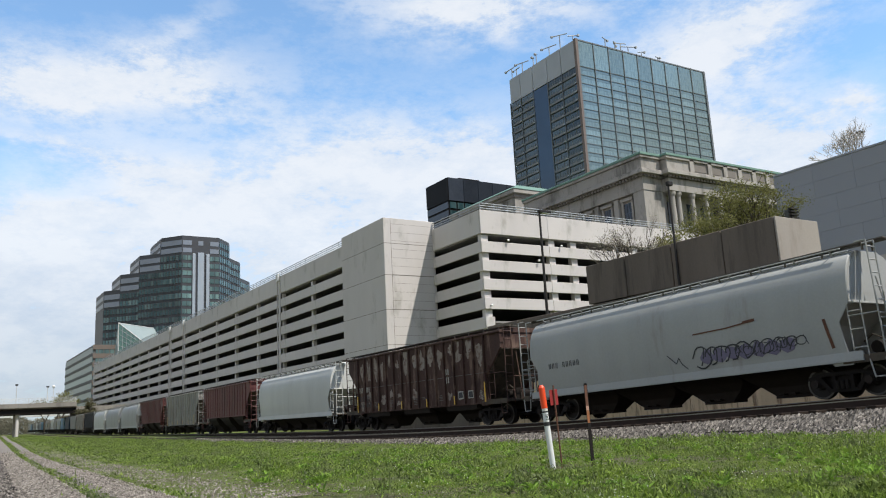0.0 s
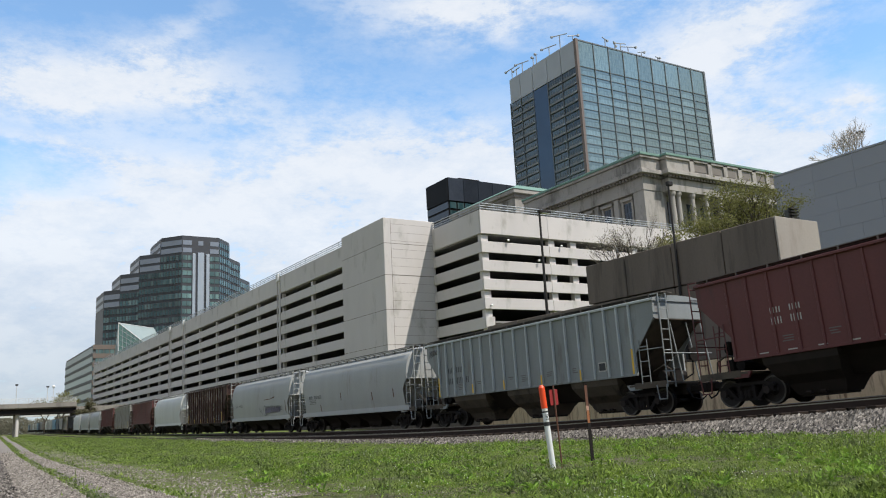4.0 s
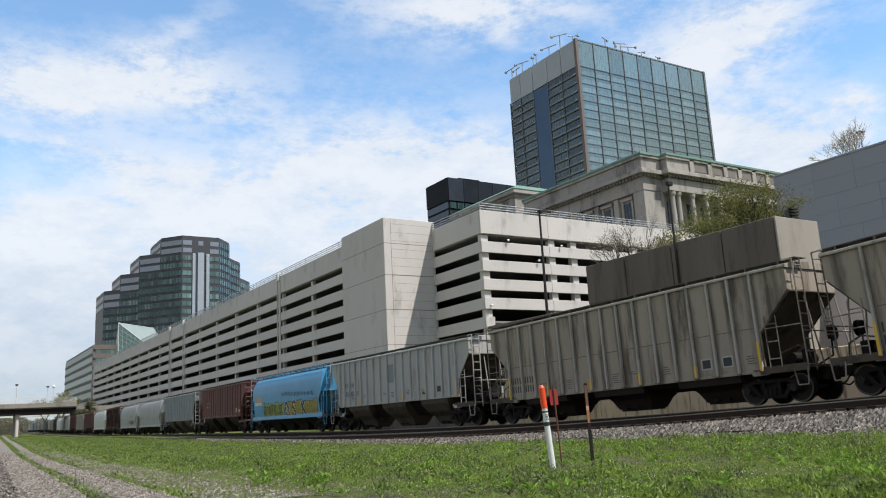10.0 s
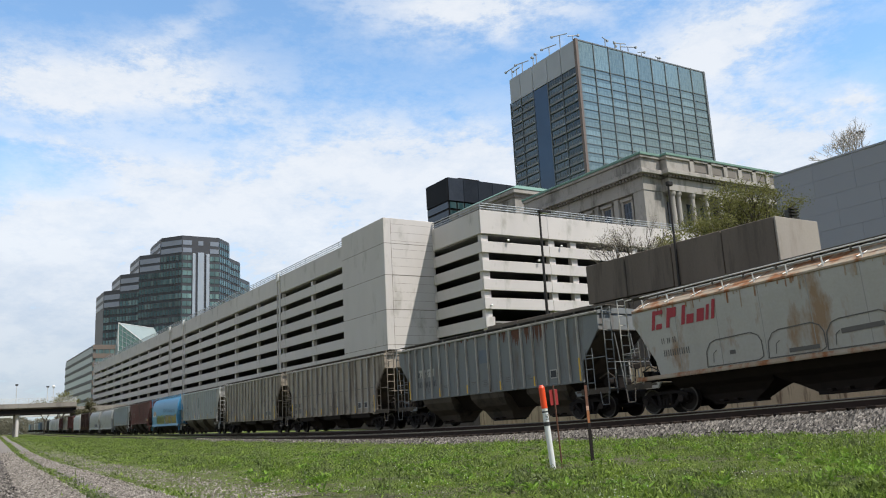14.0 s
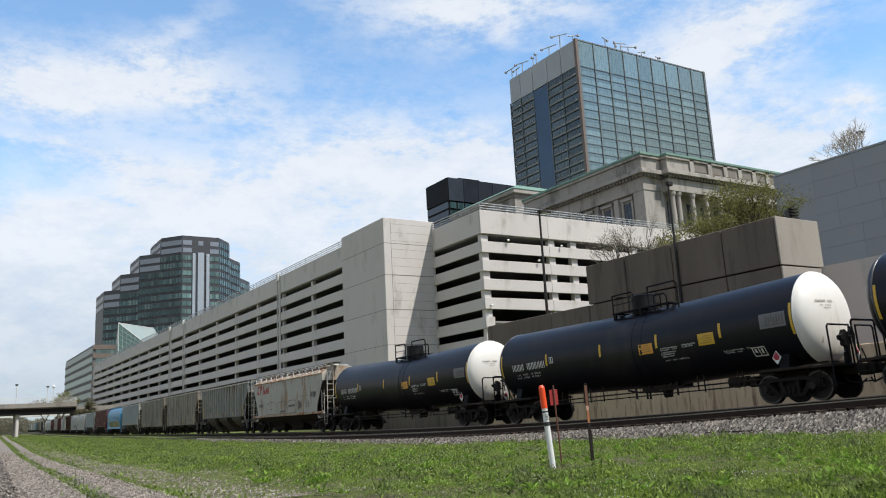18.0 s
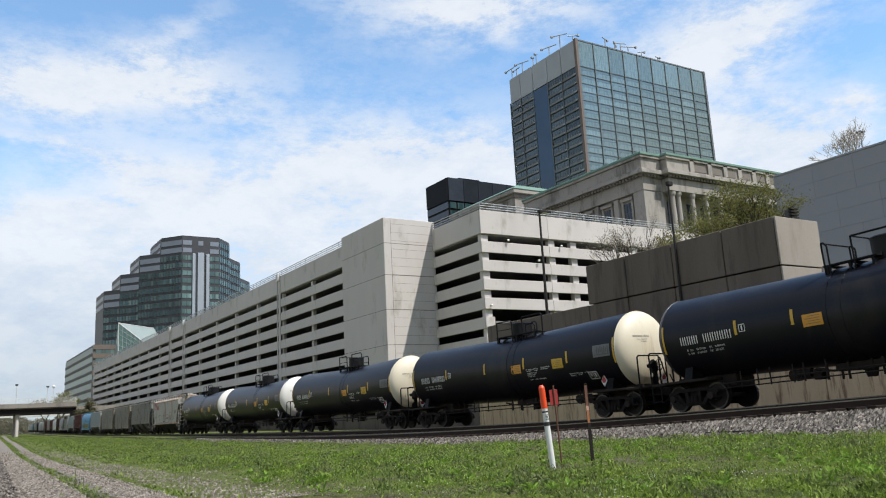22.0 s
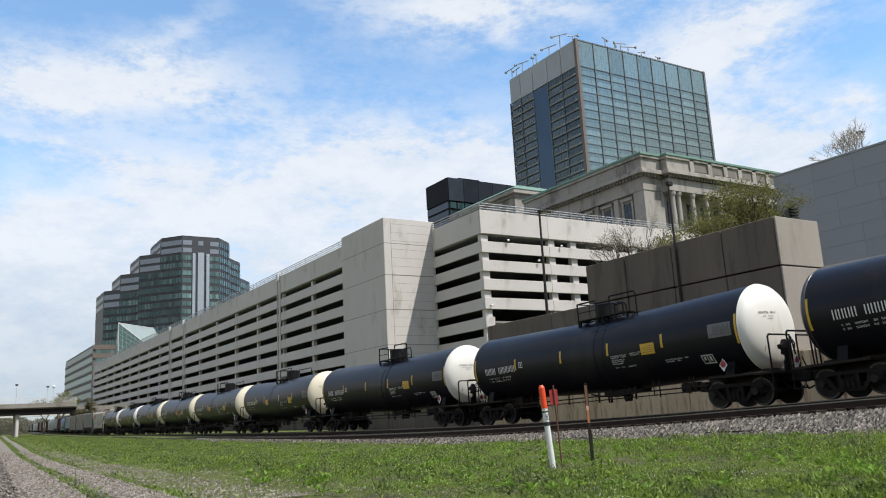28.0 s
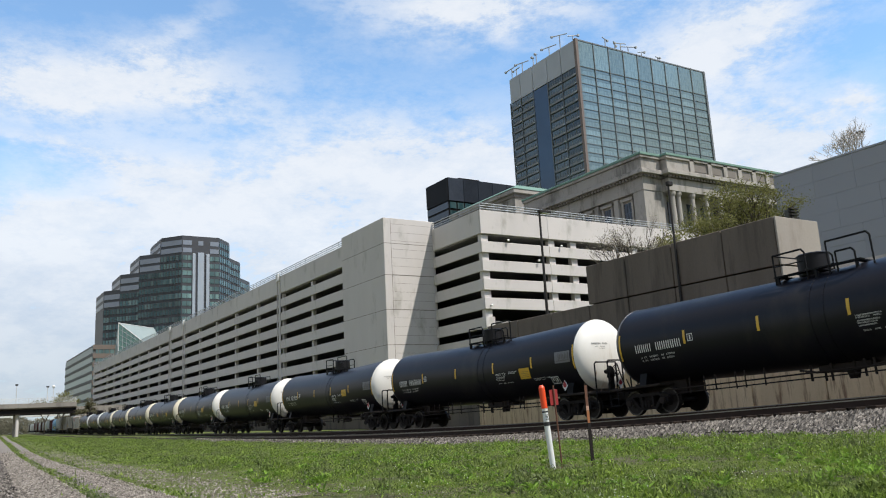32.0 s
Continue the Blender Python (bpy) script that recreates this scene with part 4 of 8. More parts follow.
def build_hall():
    h = thing("civic_hall", "classical limestone civic hall with green copper roof edges", "civic building")
    X0, X1, Y0, Y1 = 139.0, 215.0, 130.0, 176.0
    XM, YM, TOP = 145.6, 128.0, 59.6
    part("body", boxed(X0 + 1.2, X1, Y0 + 4.2, Y1, 5, TOP - 1.5), "limestone", h)
    part("corner_pier", boxed(X0 + 0.15, XM, Y0 + 0.15, Y0 + 3.6, 5, TOP - 8.9), "limestone", h)
    part("corner_pier", boxed(XM + 0.02, XM + 1.4, YM + 2.6, YM + 4.1, 5, TOP - 8.9), "limestone", h)
    # entablature and attic, course by course
    courses = (("architrave", 0.0, -8.9, -7.3, "limestone"), ("frieze", 0.15, -7.3, -5.7, "limestone"), ("cornice", -1.3, -5.0, -4.2, "limestone"), ("crown_moulding", -0.9, -4.2, -3.8, "limestone"),
               ("attic", 0.1, -3.8, -0.9, "limestone"), ("coping", -0.35, -0.9, -0.25, "limestone"), ("roof_edge", -0.55, -0.25, 0.35, "copper_green"))
    for name, inset, lo, hi, material in courses:
        for x0, x1, y0 in ((X0, XM - 0.05, Y0), (XM, X1, YM)):
            part(name, boxed(x0 + inset, x1, y0 + inset, y0 + 8.0 if x0 > X0 else Y1, TOP + lo, TOP + hi, bevel=0.06), material, h, "green copper roof edge" if material != "limestone" else "")
    part("soffit", boxed(X0 + 0.05, X1, Y0 + 0.05, Y1, TOP - 5.7, TOP - 5.02), "limestone", h)
    dent = part("dentil", boxed(-0.35, 0.35, -0.32, 0.32, 0, 0.62), "limestone_dark", h)
    dent.matrix_basis = pose(X0 - 0.35, Y0 + 0.2, TOP - 5.66)
    for i in range(1, 42):
        share("dentil", dent.data, h, pose(X0 - 0.35, Y0 + 0.2 + i * 1.1, TOP - 5.66))
    for i in range(5):
        share("dentil", dent.data, h, pose(X0 + 0.4 + i * 1.1, Y0 - 0.35, TOP - 5.66))
    for i in range(45):
        share("dentil", dent.data, h, pose(XM + 0.2 + i * 1.1, YM - 0.35, TOP - 5.66))
    # windows of the shaded side between piers
    for i in range(6):
        y = Y0 + 5.2 + i * 7.0
        w = part("window", boxed(X0 + 1.0, X0 + 1.25, y, y + 2.6, TOP - 21.0, TOP - 10.6), "black_glass", h)
        for a, b in ((-0.55, -0.05), (2.65, 3.15)):
            part("frame", boxed(X0 + 0.75, X0 + 1.3, y + a, y + b, TOP - 21.4, TOP - 10.1), "limestone", w)
        part("hood", boxed(X0 + 0.45, X0 + 1.3, y - 0.8, y + 3.4, TOP - 10.1, TOP - 9.4), "limestone", w)
        for k in (0.85, 1.7):
            part("bar", boxed(X0 + 0.9, X0 + 1.0, y + k - 0.06, y + k + 0.06, TOP - 21.0, TOP - 10.6), "tower_blue", w)
        for k in (2.6, 5.2, 7.8):
            part("bar", boxed(X0 + 0.9, X0 + 1.0, y, y + 2.6, TOP - 21 + k, TOP - 20.88 + k), "tower_blue", w)
        part("pilaster", boxed(X0 + 0.3, X0 + 1.3, y + 3.9, y + 5.4, 5, TOP - 9.0, bevel=0.05), "limestone", h)
    # colonnade
    prof = [(0.85, 0), (0.85, 0.5), (0.72, 0.7), (0.68, 10), (0.58, 17.6), (0.85, 18.2), (0.9, 18.9)]
    for x in (147.3, 149.3, 154.2, 159.2, 164.2, 169.2, 174.2, 179.2, 184.2, 189.2):
        bm = bmesh.new()
        for (r0, z0), (r1, z1) in zip(prof, prof[1:]):
            tube(bm, (x, YM + 0.9, TOP - 27.8 + z0), (x, YM + 0.9, TOP - 27.8 + z1), r0, 14, r1)
        smooth(part("column", bm, "limestone", h, "round stone column"), 50)
        part("window", boxed(x + 1.5, x + 3.7, YM + 3.9, YM + 4.15, TOP - 25, TOP - 10.5), "black_glass", h)
    part("loggia_wall", boxed(XM, X1, YM + 4.2, YM + 4.6, 5, TOP - 8.5), "limestone", h)
    for x in (153.4, 159.9, 165.8, 171.4, 177.0, 182.5, 188.0):
        part("attic_pier", boxed(x, x + 1.5, YM - 0.35, YM + 0.3, TOP - 3.6, TOP - 0.4, bevel=0.05), "limestone", h)
    for i in range(7):
        part("attic_panel", boxed(155.1 + i * 5.65, 159.4 + i * 5.65, YM + 0.0, YM + 0.2, TOP - 3.2, TOP - 1.3), "limestone_dark", h)
    # rear wing
    w = thing("rear_wing", "rear limestone wing with a green copper hipped roof", "civic building")
    part("walls", boxed(147.0, 190, 190.0, 225.0, 5, 65.3), "limestone", w)
    part("frieze", boxed(146.6, 190.4, 189.6, 225.4, 65.3, 66.4), "limestone_dark", w)
    part("cornice", boxed(145.9, 191, 188.9, 226, 66.4, 67.8, bevel=0.2), "limestone", w)
    bm = bmesh.new()
    loft(bm, [[(145.7, 188.7, 67.8), (191, 188.7, 67.8), (191, 226, 67.8), (145.7, 226, 67.8)], [(152, 195, 71.0), (185, 195, 71.0), (185, 220, 71.0), (152, 220, 71.0)]])
    part("roof", bm, "copper_green", w)


def build_grey_building():
    g = thing("panelled_hall", "windowless grey metal-panelled building", "building")
    X, Y1, TOP = 75.0, 51.5, 24.2
    part("core", boxed(X + 0.05, 130, -40, Y1 - 0.1, 5, TOP - 0.1), "grey_panel", g)
    panel = None
    n = 0
    for r in range(10):
        for c in range(14):
            y = Y1 - 4.4 * (c + 1) + (2.2 if r // 2 % 2 else 0)
            if y + 4.35 > Y1 + 0.1:
                continue
            ob = part("panel", boxed(0, 0.3, 0.006, 4.394, 0.006, 1.744, bevel=0.008), "grey_panel", g) if panel is None else new("panel", panel.data)
            panel = panel or ob
            ob.parent = g
            ob.matrix_basis = pose(X, y, TOP - 1.75 * (r + 1) - 0.12)
    part("coping", boxed(X - 0.06, X + 0.6, -40, Y1 + 0.05, TOP - 0.12, TOP + 0.06), "grey_panel", g)
    part("end_panel", boxed(X, 130, Y1, Y1 + 0.1, 5, TOP - 0.14), "grey_panel", g)


def build_stepped_tower():
    t = thing("stepped_office_tower", "dark stepped office tower with teal window bands", "tower")
    A, B = Vector((108.5, 437.0)), Vector((128.8, 437.0))
    lw, rw = Vector((-0.64, 0.768)), Vector((0.64, 0.768))
    FLOOR = 4.2

    def facade(p, q, top, lights, narrow):
        """Window bands between p and q (seen with p on the viewer's left)."""
        d = q - p
        ln = d.length
        yaw = math.degrees(math.atan2(d.y, d.x))
        z, k = top - 4.3, 0
        while z > 36:
            m = pose(p.x, p.y, z, rz=yaw)
            band = part("window_band", boxed(0.35, ln - 0.2, -0.14, 0.2, 0, 2.7), "np_light" if k < lights else "teal_glass", t)
            band.matrix_basis = m
            if k >= lights:
                n = max(2, int(ln / narrow))
                for j in range(1, n):
                    bar = part("mullion", boxed(j * ln / n - 0.16, j * ln / n + 0.16, -0.26, -0.1, -1.5, 2.7), "np_stone", t)
                    bar.matrix_basis = m
            z -= FLOOR
            k += 1

    def block(poly, top):
        bm = bmesh.new()
        prism(bm, [(v.x, v.y) for v in poly], 5, top, "z")
        part("wing", bm, "np_stone", t)
        bm = bmesh.new()
        c = sum(poly, Vector((0, 0))) / len(poly)
        prism(bm, [(c + (v - c) * 0.985)[:] for v in poly], top, top + 0.8, "z")
        part("roof_edge", bm, "np_stone", t)

    back = Vector((0, 26.0))
    ls = [A + lw * k for k in (0, 13.8, 27.6, 40.2, 51.0)]
    rs = [B + rw * k for k in (0, 14.2, 30.0, 45.0)]
    tops_l, tops_r = (103.6, 95.2, 85.8, 77.6), (103.6, 94.8, 85.6)
    block([A, B, rs[1], rs[1] + back, ls[1] + back, ls[1]], tops_l[0])
    for i in (1, 2, 3):
        block([ls[i] + lw * 0.02, ls[i] + back, ls[i + 1] + back, ls[i + 1]], tops_l[i])
    for i in (1, 2):
        block([rs[i] + rw * 0.02, rs[i + 1], rs[i + 1] + back, rs[i] + back], tops_r[i])
    for i in range(4):
        facade(ls[i + 1], ls[i], tops_l[i], 2, 1.9)
        side = part("side_band", boxed(-0.1, 0.2, 0.6, 25.0, 0, 2.4), "np_light", t)
        side.matrix_basis = pose(ls[i + 1].x - 0.05, ls[i + 1].y, tops_l[i] - 4.2)
        side = part("side_band", boxed(-0.1, 0.2, 0.6, 25.0, 0, 2.4), "np_light", t)
        side.matrix_basis = pose(ls[i + 1].x - 0.05, ls[i + 1].y, tops_l[i] - 8.4)
    for i in range(3):
        facade(rs[i], rs[i + 1], tops_r[i], 0, 2.6)
    # sunlit middle: windows on both flanks, pale piers between
    for k in range(16):
        z = tops_l[0] - 4.3 - k * FLOOR
        for a, b in ((0.4, 5.2), (15.2, 20.0)):
            part("window_band", boxed(A.x + a, A.x + b, A.y - 0.14, A.y + 0.2, z, z + 2.5), "np_light" if k < 2 else "low_glass", t)
            if k > 1:
                part("mullion", boxed(A.x + (a + b) / 2 - 0.15, A.x + (a + b) / 2 + 0.15, A.y - 0.22, A.y - 0.1, z, z + 2.5), "np_stone", t)
    part("window_band", boxed(A.x + 8.7, A.x + 11.4, A.y - 0.14, A.y + 0.2, tops_l[0] - 4.3, tops_l[0] - 1.8), "np_light", t)
    for a, b, top in ((5.6, 7.2, 94.6), (8.4, 11.8, 95.2), (13.0, 14.8, 94.6)):
        part("pier", boxed(A.x + a, A.x + b, A.y - 0.7, A.y + 0.2, 40, top, bevel=0.1), "np_pier", t, "pale vertical pier")
    # the lower block and its glass pyramid
    b = thing("low_office_block", "low brown office block with glass bands", "office block")
    part("core", boxed(68.4, 96, 455.4, 560, 5, 46.6), "low_grey", b)
    for r in range(8):
        z = 45.4 - r * 4.6
        part("window_band", boxed(67.95, 68.5, 455.6, 559.5, z - 3.0, z), "low_glass", b)
        part("spandrel", boxed(67.8, 68.5, 455.2, 560, z - 4.6, z - 3.0), "low_grey", b)
        part("window_band", boxed(69.5, 95, 454.95, 455.5, z - 3.4, z - 1.2), "low_glass", b)
        for j in range(9):
            part("mullion", boxed(70.5 + j * 2.7, 70.8 + j * 2.7, 454.85, 455.0, z - 3.4, z - 1.2), "low_tan", b)
        part("spandrel", boxed(68.0, 96, 454.8, 455.5, z - 1.2, z + 1.2), "low_tan", b)
    p = thing("glass_pyramid", "pale glass pyramid roof over an atrium", "atrium roof")
    apex, low_a, low_b = Vector((77.6, 440.0, 56.3)), Vector((77.85, 440.0, 36.0)), Vector((92.0, 440.0, 45.0))
    low_c = Vector((92.0, 440.0, 36.0))
    back_a, back_b = Vector((101.6, 452.0, 54.7)), Vector((77.7, 452.0, 36.0))
    # roof and side panes are coloured pale in place of reflected sky
    for name, poly, material in (("front_glazing", (low_a, low_c, low_b, apex), "pyramid_glass"), ("roof_glazing", (apex, low_b, Vector((108.0, 452.0, 50.0)), back_a), "pyramid_sky_pale"), ("side_glazing", (apex, back_a, back_b, low_a), "pyramid_sky_pale")):
        bm = bmesh.new()
        bm.faces.new([bm.verts.new(c) for c in poly])
        bm.normal_update()
        bmesh.ops.solidify(bm, geom=bm.faces[:], thickness=0.15)
        part(name, bm, material, p)
    for a, b, r in ((apex, low_b, 0.26), (apex, low_a, 0.2), (apex, back_a, 0.2)):
        bm = bmesh.new()
        tube(bm, a, b, r, 6)
        part("ridge_bar", bm, "white_metal", p)
    for k in range(1, 7):
        f = k / 7
        bm = bmesh.new()
        tube(bm, low_a.lerp(low_c, f) + Vector((0, -0.2, 0)), apex.lerp(low_b, f) + Vector((0, -0.2, 0)), 0.12, 5)
        tube(bm, low_a.lerp(apex, f) + Vector((0, -0.2, 0)), low_c.lerp(low_b, f) + Vector((0, -0.2, 0)), 0.1, 5)
        part("glazing_bar", bm, "tower_band", p)
    part("base", boxed(77.8, 101, 440.2, 452, 5, 36), "low_glass", p)


def build_bridge():
    b = thing("road_bridge", "weathered concrete road bridge over the railway on round piers", "bridge")
    Y0, Y1, XE = 254.0, 268.0, 34.2
    part("deck", boxed(-140, XE, Y0 + 0.6, Y1, 8.6, 9.2), "concrete_dark", b)
    for i in range(12):
        x = XE - 14.8 * (i + 1)
        part("parapet", boxed(x + 0.02, x + 14.78, Y0, Y0 + 0.4, 8.9, 10.15, bevel=0.05), "bridge_concrete", b)
    for k in range(5):
        y = Y0 + 0.8 + k * 2.8
        part("girder", boxed(-140, XE, y, y + 0.7, 7.2, 8.6), "truck_iron", b)
    for x in (19.4, -12.0, -45.0):
        for y in (Y0 + 2, Y0 + 10):
            bm = bmesh.new()
            tube(bm, (x, y, 0.5), (x, y, 7.25), 0.46, 14)
            smooth(part("pier", bm, "concrete_light", b, "pale round pier"), 50)
    part("abutment", boxed(XE, XE + 14, Y0 + 0.5, Y1, -1, 8.9), "bridge_concrete", b)
    for i in range(40):
        x = XE - 0.4 - i * 3.0
        bm = bmesh.new()
        tube(bm, (x, Y0 + 0.2, 10.1), (x, Y0 + 0.2, 11.6), 0.045, 5)
        part("fence_post", bm, "white_metal", b)
    for z in (10.35, 10.6, 10.85, 11.1, 11.35, 11.58):
        bm = bmesh.new()
        tube(bm, (-83, Y0 + 0.2, z), (XE, Y0 + 0.2, z), 0.035, 5)
        part("fence_rail", bm, "white_metal", b)
    for x, h, two in ((18.8, 15.3, False), (28.1, 14.6, True), (26.6, 14.6, False)):
        lamp = thing("bridge_lamp", "slim street lamp on the bridge", "street lamp", group="bridge lamps", at=pose(x, Y0 + 0.9, 9.15))
        bm = bmesh.new()
        tube(bm, (0, 0, 0), (0, 0, h - 9.15), 0.075, 6)
        part("pole", bm, "white_metal", lamp)
        bm = bmesh.new()
        if two:
            bmesh.ops.create_uvsphere(bm, u_segments=10, v_segments=6, radius=0.45, matrix=Matrix.Translation((0, 0, h - 9.0)))
            part("globe", bm, "lamp_lens", lamp, "white globe")
        else:
            box(bm, -0.35, 0.35, -0.2, 0.2, h - 9.3, h - 8.9)
            part("head", bm, "pole_metal", lamp)
    # a second crossing and the woods beyond
    f = thing("far_footbridge", "slender white footbridge beyond the road bridge", "bridge")
    for i in range(10):
        part("deck_panel", boxed(-90 + i * 15.2, -75.2 + i * 15.2, 400, 403, 9.6, 10.4, bevel=0.05), "white_metal", f)
    for x in (-60, -20, 18):
        part("pier", boxed(x, x + 1.0, 401, 402, 1.0, 9.6), "concrete_dark", f)
    part("tower", boxed(50.5, 52.0, 401, 402, 1.0, 10.4), "concrete_dark", f)


build_tower()
build_black_block()
build_hall()
build_grey_building()
build_stepped_tower()
build_bridge()
# ---- the train ----
SPEED = 11.3955
PITCH = 18.75
HALF = PITCH / 2


def build_truck(parent, x):
    """A two-axle freight truck: side frames, bolster, springs, wheels."""
    t = part("truck", boxed(-0.25, 0.25, -1.05, 1.05, 0.48, 0.78, bevel=0.03), "truck_iron", parent)
    t.matrix_basis = pose(x, 0, 0)
    for s in (-1, 1):
        bm = bmesh.new()
        y0, y1 = (1.0, 1.18) if s > 0 else (-1.18, -1.0)
        prism(bm, [(-1.2, 0.62), (-1.12, 0.72), (-0.6, 0.84), (0.6, 0.84), (1.12, 0.72), (1.2, 0.62), (1.0, 0.62), (0.6, 0.72), (-0.6, 0.72), (-1.0, 0.62)], y0, y1, "y")
        prism(bm, [(-0.52, 0.2), (0.52, 0.2), (0.46, 0.31), (-0.46, 0.31)], y0, y1, "y")
        for k in (-1, 1):
            prism(bm, [(k * 0.5, 0.2), (k * 0.42, 0.31), (k * 0.74, 0.7), (k * 0.9, 0.66)], y0 + 0.02, y1 - 0.02, "y")
            prism(bm, [(k * 0.24, 0.3), (k * 0.36, 0.3), (k * 0.36, 0.74), (k * 0.24, 0.74)], y0 + 0.01, y1 - 0.01, "y")
            prism(bm, [(k * 0.76, 0.64), (k * 0.72, 0.44), (k * 0.8, 0.44), (k * 0.84, 0.58), (k * 0.98, 0.58), (k * 1.02, 0.44), (k * 1.1, 0.44), (k * 1.12, 0.64)], y0, y1, "y")
        part("side_frame", bm, "truck_iron", t)
        for k in (-0.16, 0.0, 0.16):
            bm = bmesh.new()
            tube(bm, (k, s * 1.2, 0.30), (k, s * 1.2, 0.56), 0.07, 8)
            part("spring", bm, "truck_iron", t)
        for ax in (-0.9, 0.9):
            bm = bmesh.new()
            tube(bm, (ax, s * 1.19, 0.5), (ax, s * 1.30, 0.5), 0.13, 10)
            part("bearing_cap", bm, "under_shade_black", t)
    for ax in (-0.9, 0.9):
        for s in (-1, 1):
            bm = bmesh.new()
            c = s * 0.76
            tube(bm, (ax, c - s * 0.05, 0.53), (ax, c - s * 0.02, 0.53), 0.53, 22)
            tube(bm, (ax, c - s * 0.02, 0.5), (ax, c + s * 0.10, 0.5), 0.5, 22, 0.485)
            tube(bm, (ax, c + s * 0.10, 0.5), (ax, c + s * 0.16, 0.5), 0.2, 12, 0.16)
            w = smooth(part("wheel", bm, "wheel_steel", t), 40)
            bm = bmesh.new()
            rings = []
            for r, y in ((0.485, 0.095), (0.485, 0.125), (0.43, 0.125), (0.43, 0.095)):
                rings.append([(ax + r * math.cos(a), c + s * y, 0.5 + r * math.sin(a)) for a in [2 * math.pi * i / 22 for i in range(22)]])
            loft(bm, rings, cap=False)
            part("rim", bm, "wheel_rim", w, "worn bright rim")
        bm = bmesh.new()
        tube(bm, (ax, -0.7, 0.5), (ax, 0.7, 0.5), 0.09, 8)
        part("axle", bm, "wheel_steel", t)
    return t


def build_coupler(parent, x, s):
    bm = bmesh.new()
    box(bm, min(x, x + s * 1.0), max(x, x + s * 1.0), -0.12, 0.12, 0.78, 1.02, bevel=0.02)
    box(bm, min(x + s * 0.75, x + s * 1.05), max(x + s * 0.75, x + s * 1.05), -0.2, 0.2, 0.72, 1.08, bevel=0.04)
    part("coupler", bm, "truck_iron", parent)
    bm = bmesh.new()
    pipe(bm, [(x + s * 0.2, 0.35, 0.9), (x + s * 0.5, 0.38, 0.55), (x + s * 0.85, 0.3, 0.45), (x + s * 1.0, 0.2, 0.6)], 0.03, 6)
    part("brake_hose", bm, "black_metal", parent)


def glyph_bars(bm, x, z, n, h, w, y, gap=0.07, skip=()):
    """Lettering that cannot be copied: for each character two slim upright bars. x falls towards the tail."""
    for i in range(n):
        if i not in skip:
            for a, b in ((0.0, 0.26), (0.66, 0.92)):
                box(bm, x - w * b, x - w * a, y, y + 0.005, z, z + h)
        x -= w + gap


def ladder(bm, x, y, z0, z1, w=0.42, axis="x", rungs=7, r=0.032):
    """Two stiles and rungs; axis is the way of its width."""
    for k in (-w / 2, w / 2):
        p = (x + k, y) if axis == "x" else (x, y + k)
        tube(bm, (*p, z0), (*p, z1), r, 6)
    for i in range(rungs):
        z = z0 + (z1 - z0) * (i + 0.5) / rungs
        a, b = ((x - w / 2, y, z), (x + w / 2, y, z)) if axis == "x" else ((x, y - w / 2, z), (x, y + w / 2, z))
        tube(bm, a, b, 0.022, 5)


def outlet_gate(car, x, w, half_w):
    """Sliding discharge gate with its crank shaft."""
    bm = bmesh.new()
    box(bm, x - w, x + w, -half_w * 0.29, half_w * 0.29, 0.17, 0.26, bevel=0.01)
    for k in (-0.3, 0.35):
        tube(bm, (x + w * k, -half_w * 0.3, 0.3), (x + w * k, half_w * 0.5, 0.3), 0.04, 6)
        tube(bm, (x + w * k - 0.09, half_w * 0.5, 0.3), (x + w * k + 0.09, half_w * 0.5, 0.3), 0.055, 6)
    part("outlet_gate", bm, "under_shade_black", car)


def hopper_under(car, top_z, half_w, lows, w):
    """Adjoining discharge hoppers, parted near the rails."""
    for x in lows:
        bm = bmesh.new()
        rings = []
        for z, lx, ly in ((top_z, w, half_w), (1.0, w, half_w * 0.76), (0.84, w * 0.95, half_w * 0.58), (0.56, w * 0.7, half_w * 0.36), (0.24, w * 0.42, half_w * 0.27)):
            rings.append([(x - lx, -ly, z), (x + lx, -ly, z), (x + lx, ly, z), (x - lx, ly, z)])
        loft(bm, rings)
        part("hopper_bay", bm, "under_shade_black", car)
        outlet_gate(car, x, w * 0.44, half_w)


def bays_under(car, top_z, half_w, lows, w, paint):
    """Three belly hoppers with rounded sides; between them a near-black core, shade in its colour, for centre sill and
    slope sheets.
    """
    for x in lows:
        bm = bmesh.new()
        rings = []
        for z, lx, ly in ((top_z, w, half_w), (top_z - 0.3, w * 0.98, half_w * 0.95), (0.9, w * 0.86, half_w * 0.74), (0.62, w * 0.76, half_w * 0.48), (0.24, w * 0.64, half_w * 0.32)):
            rings.append([(x - lx, -ly, z), (x + lx, -ly, z), (x + lx, ly, z), (x - lx, ly, z)])
        loft(bm, rings)
        part("hopper_bay", bm, paint, car)
        outlet_gate(car, x, w * 0.6, half_w)
    bm = bmesh.new()
    rings = []
    for z, lx, ly in ((top_z, 6.6, half_w - 0.16), (top_z - 0.2, 6.4, half_w - 0.45), (0.76, 5.2, 0.3)):
        rings.append([(-lx, -ly, z), (lx, -ly, z), (lx, ly, z), (-lx, ly, z)])
    loft(bm, rings)
    part("centre_sill", bm, "under_shade_black", car)


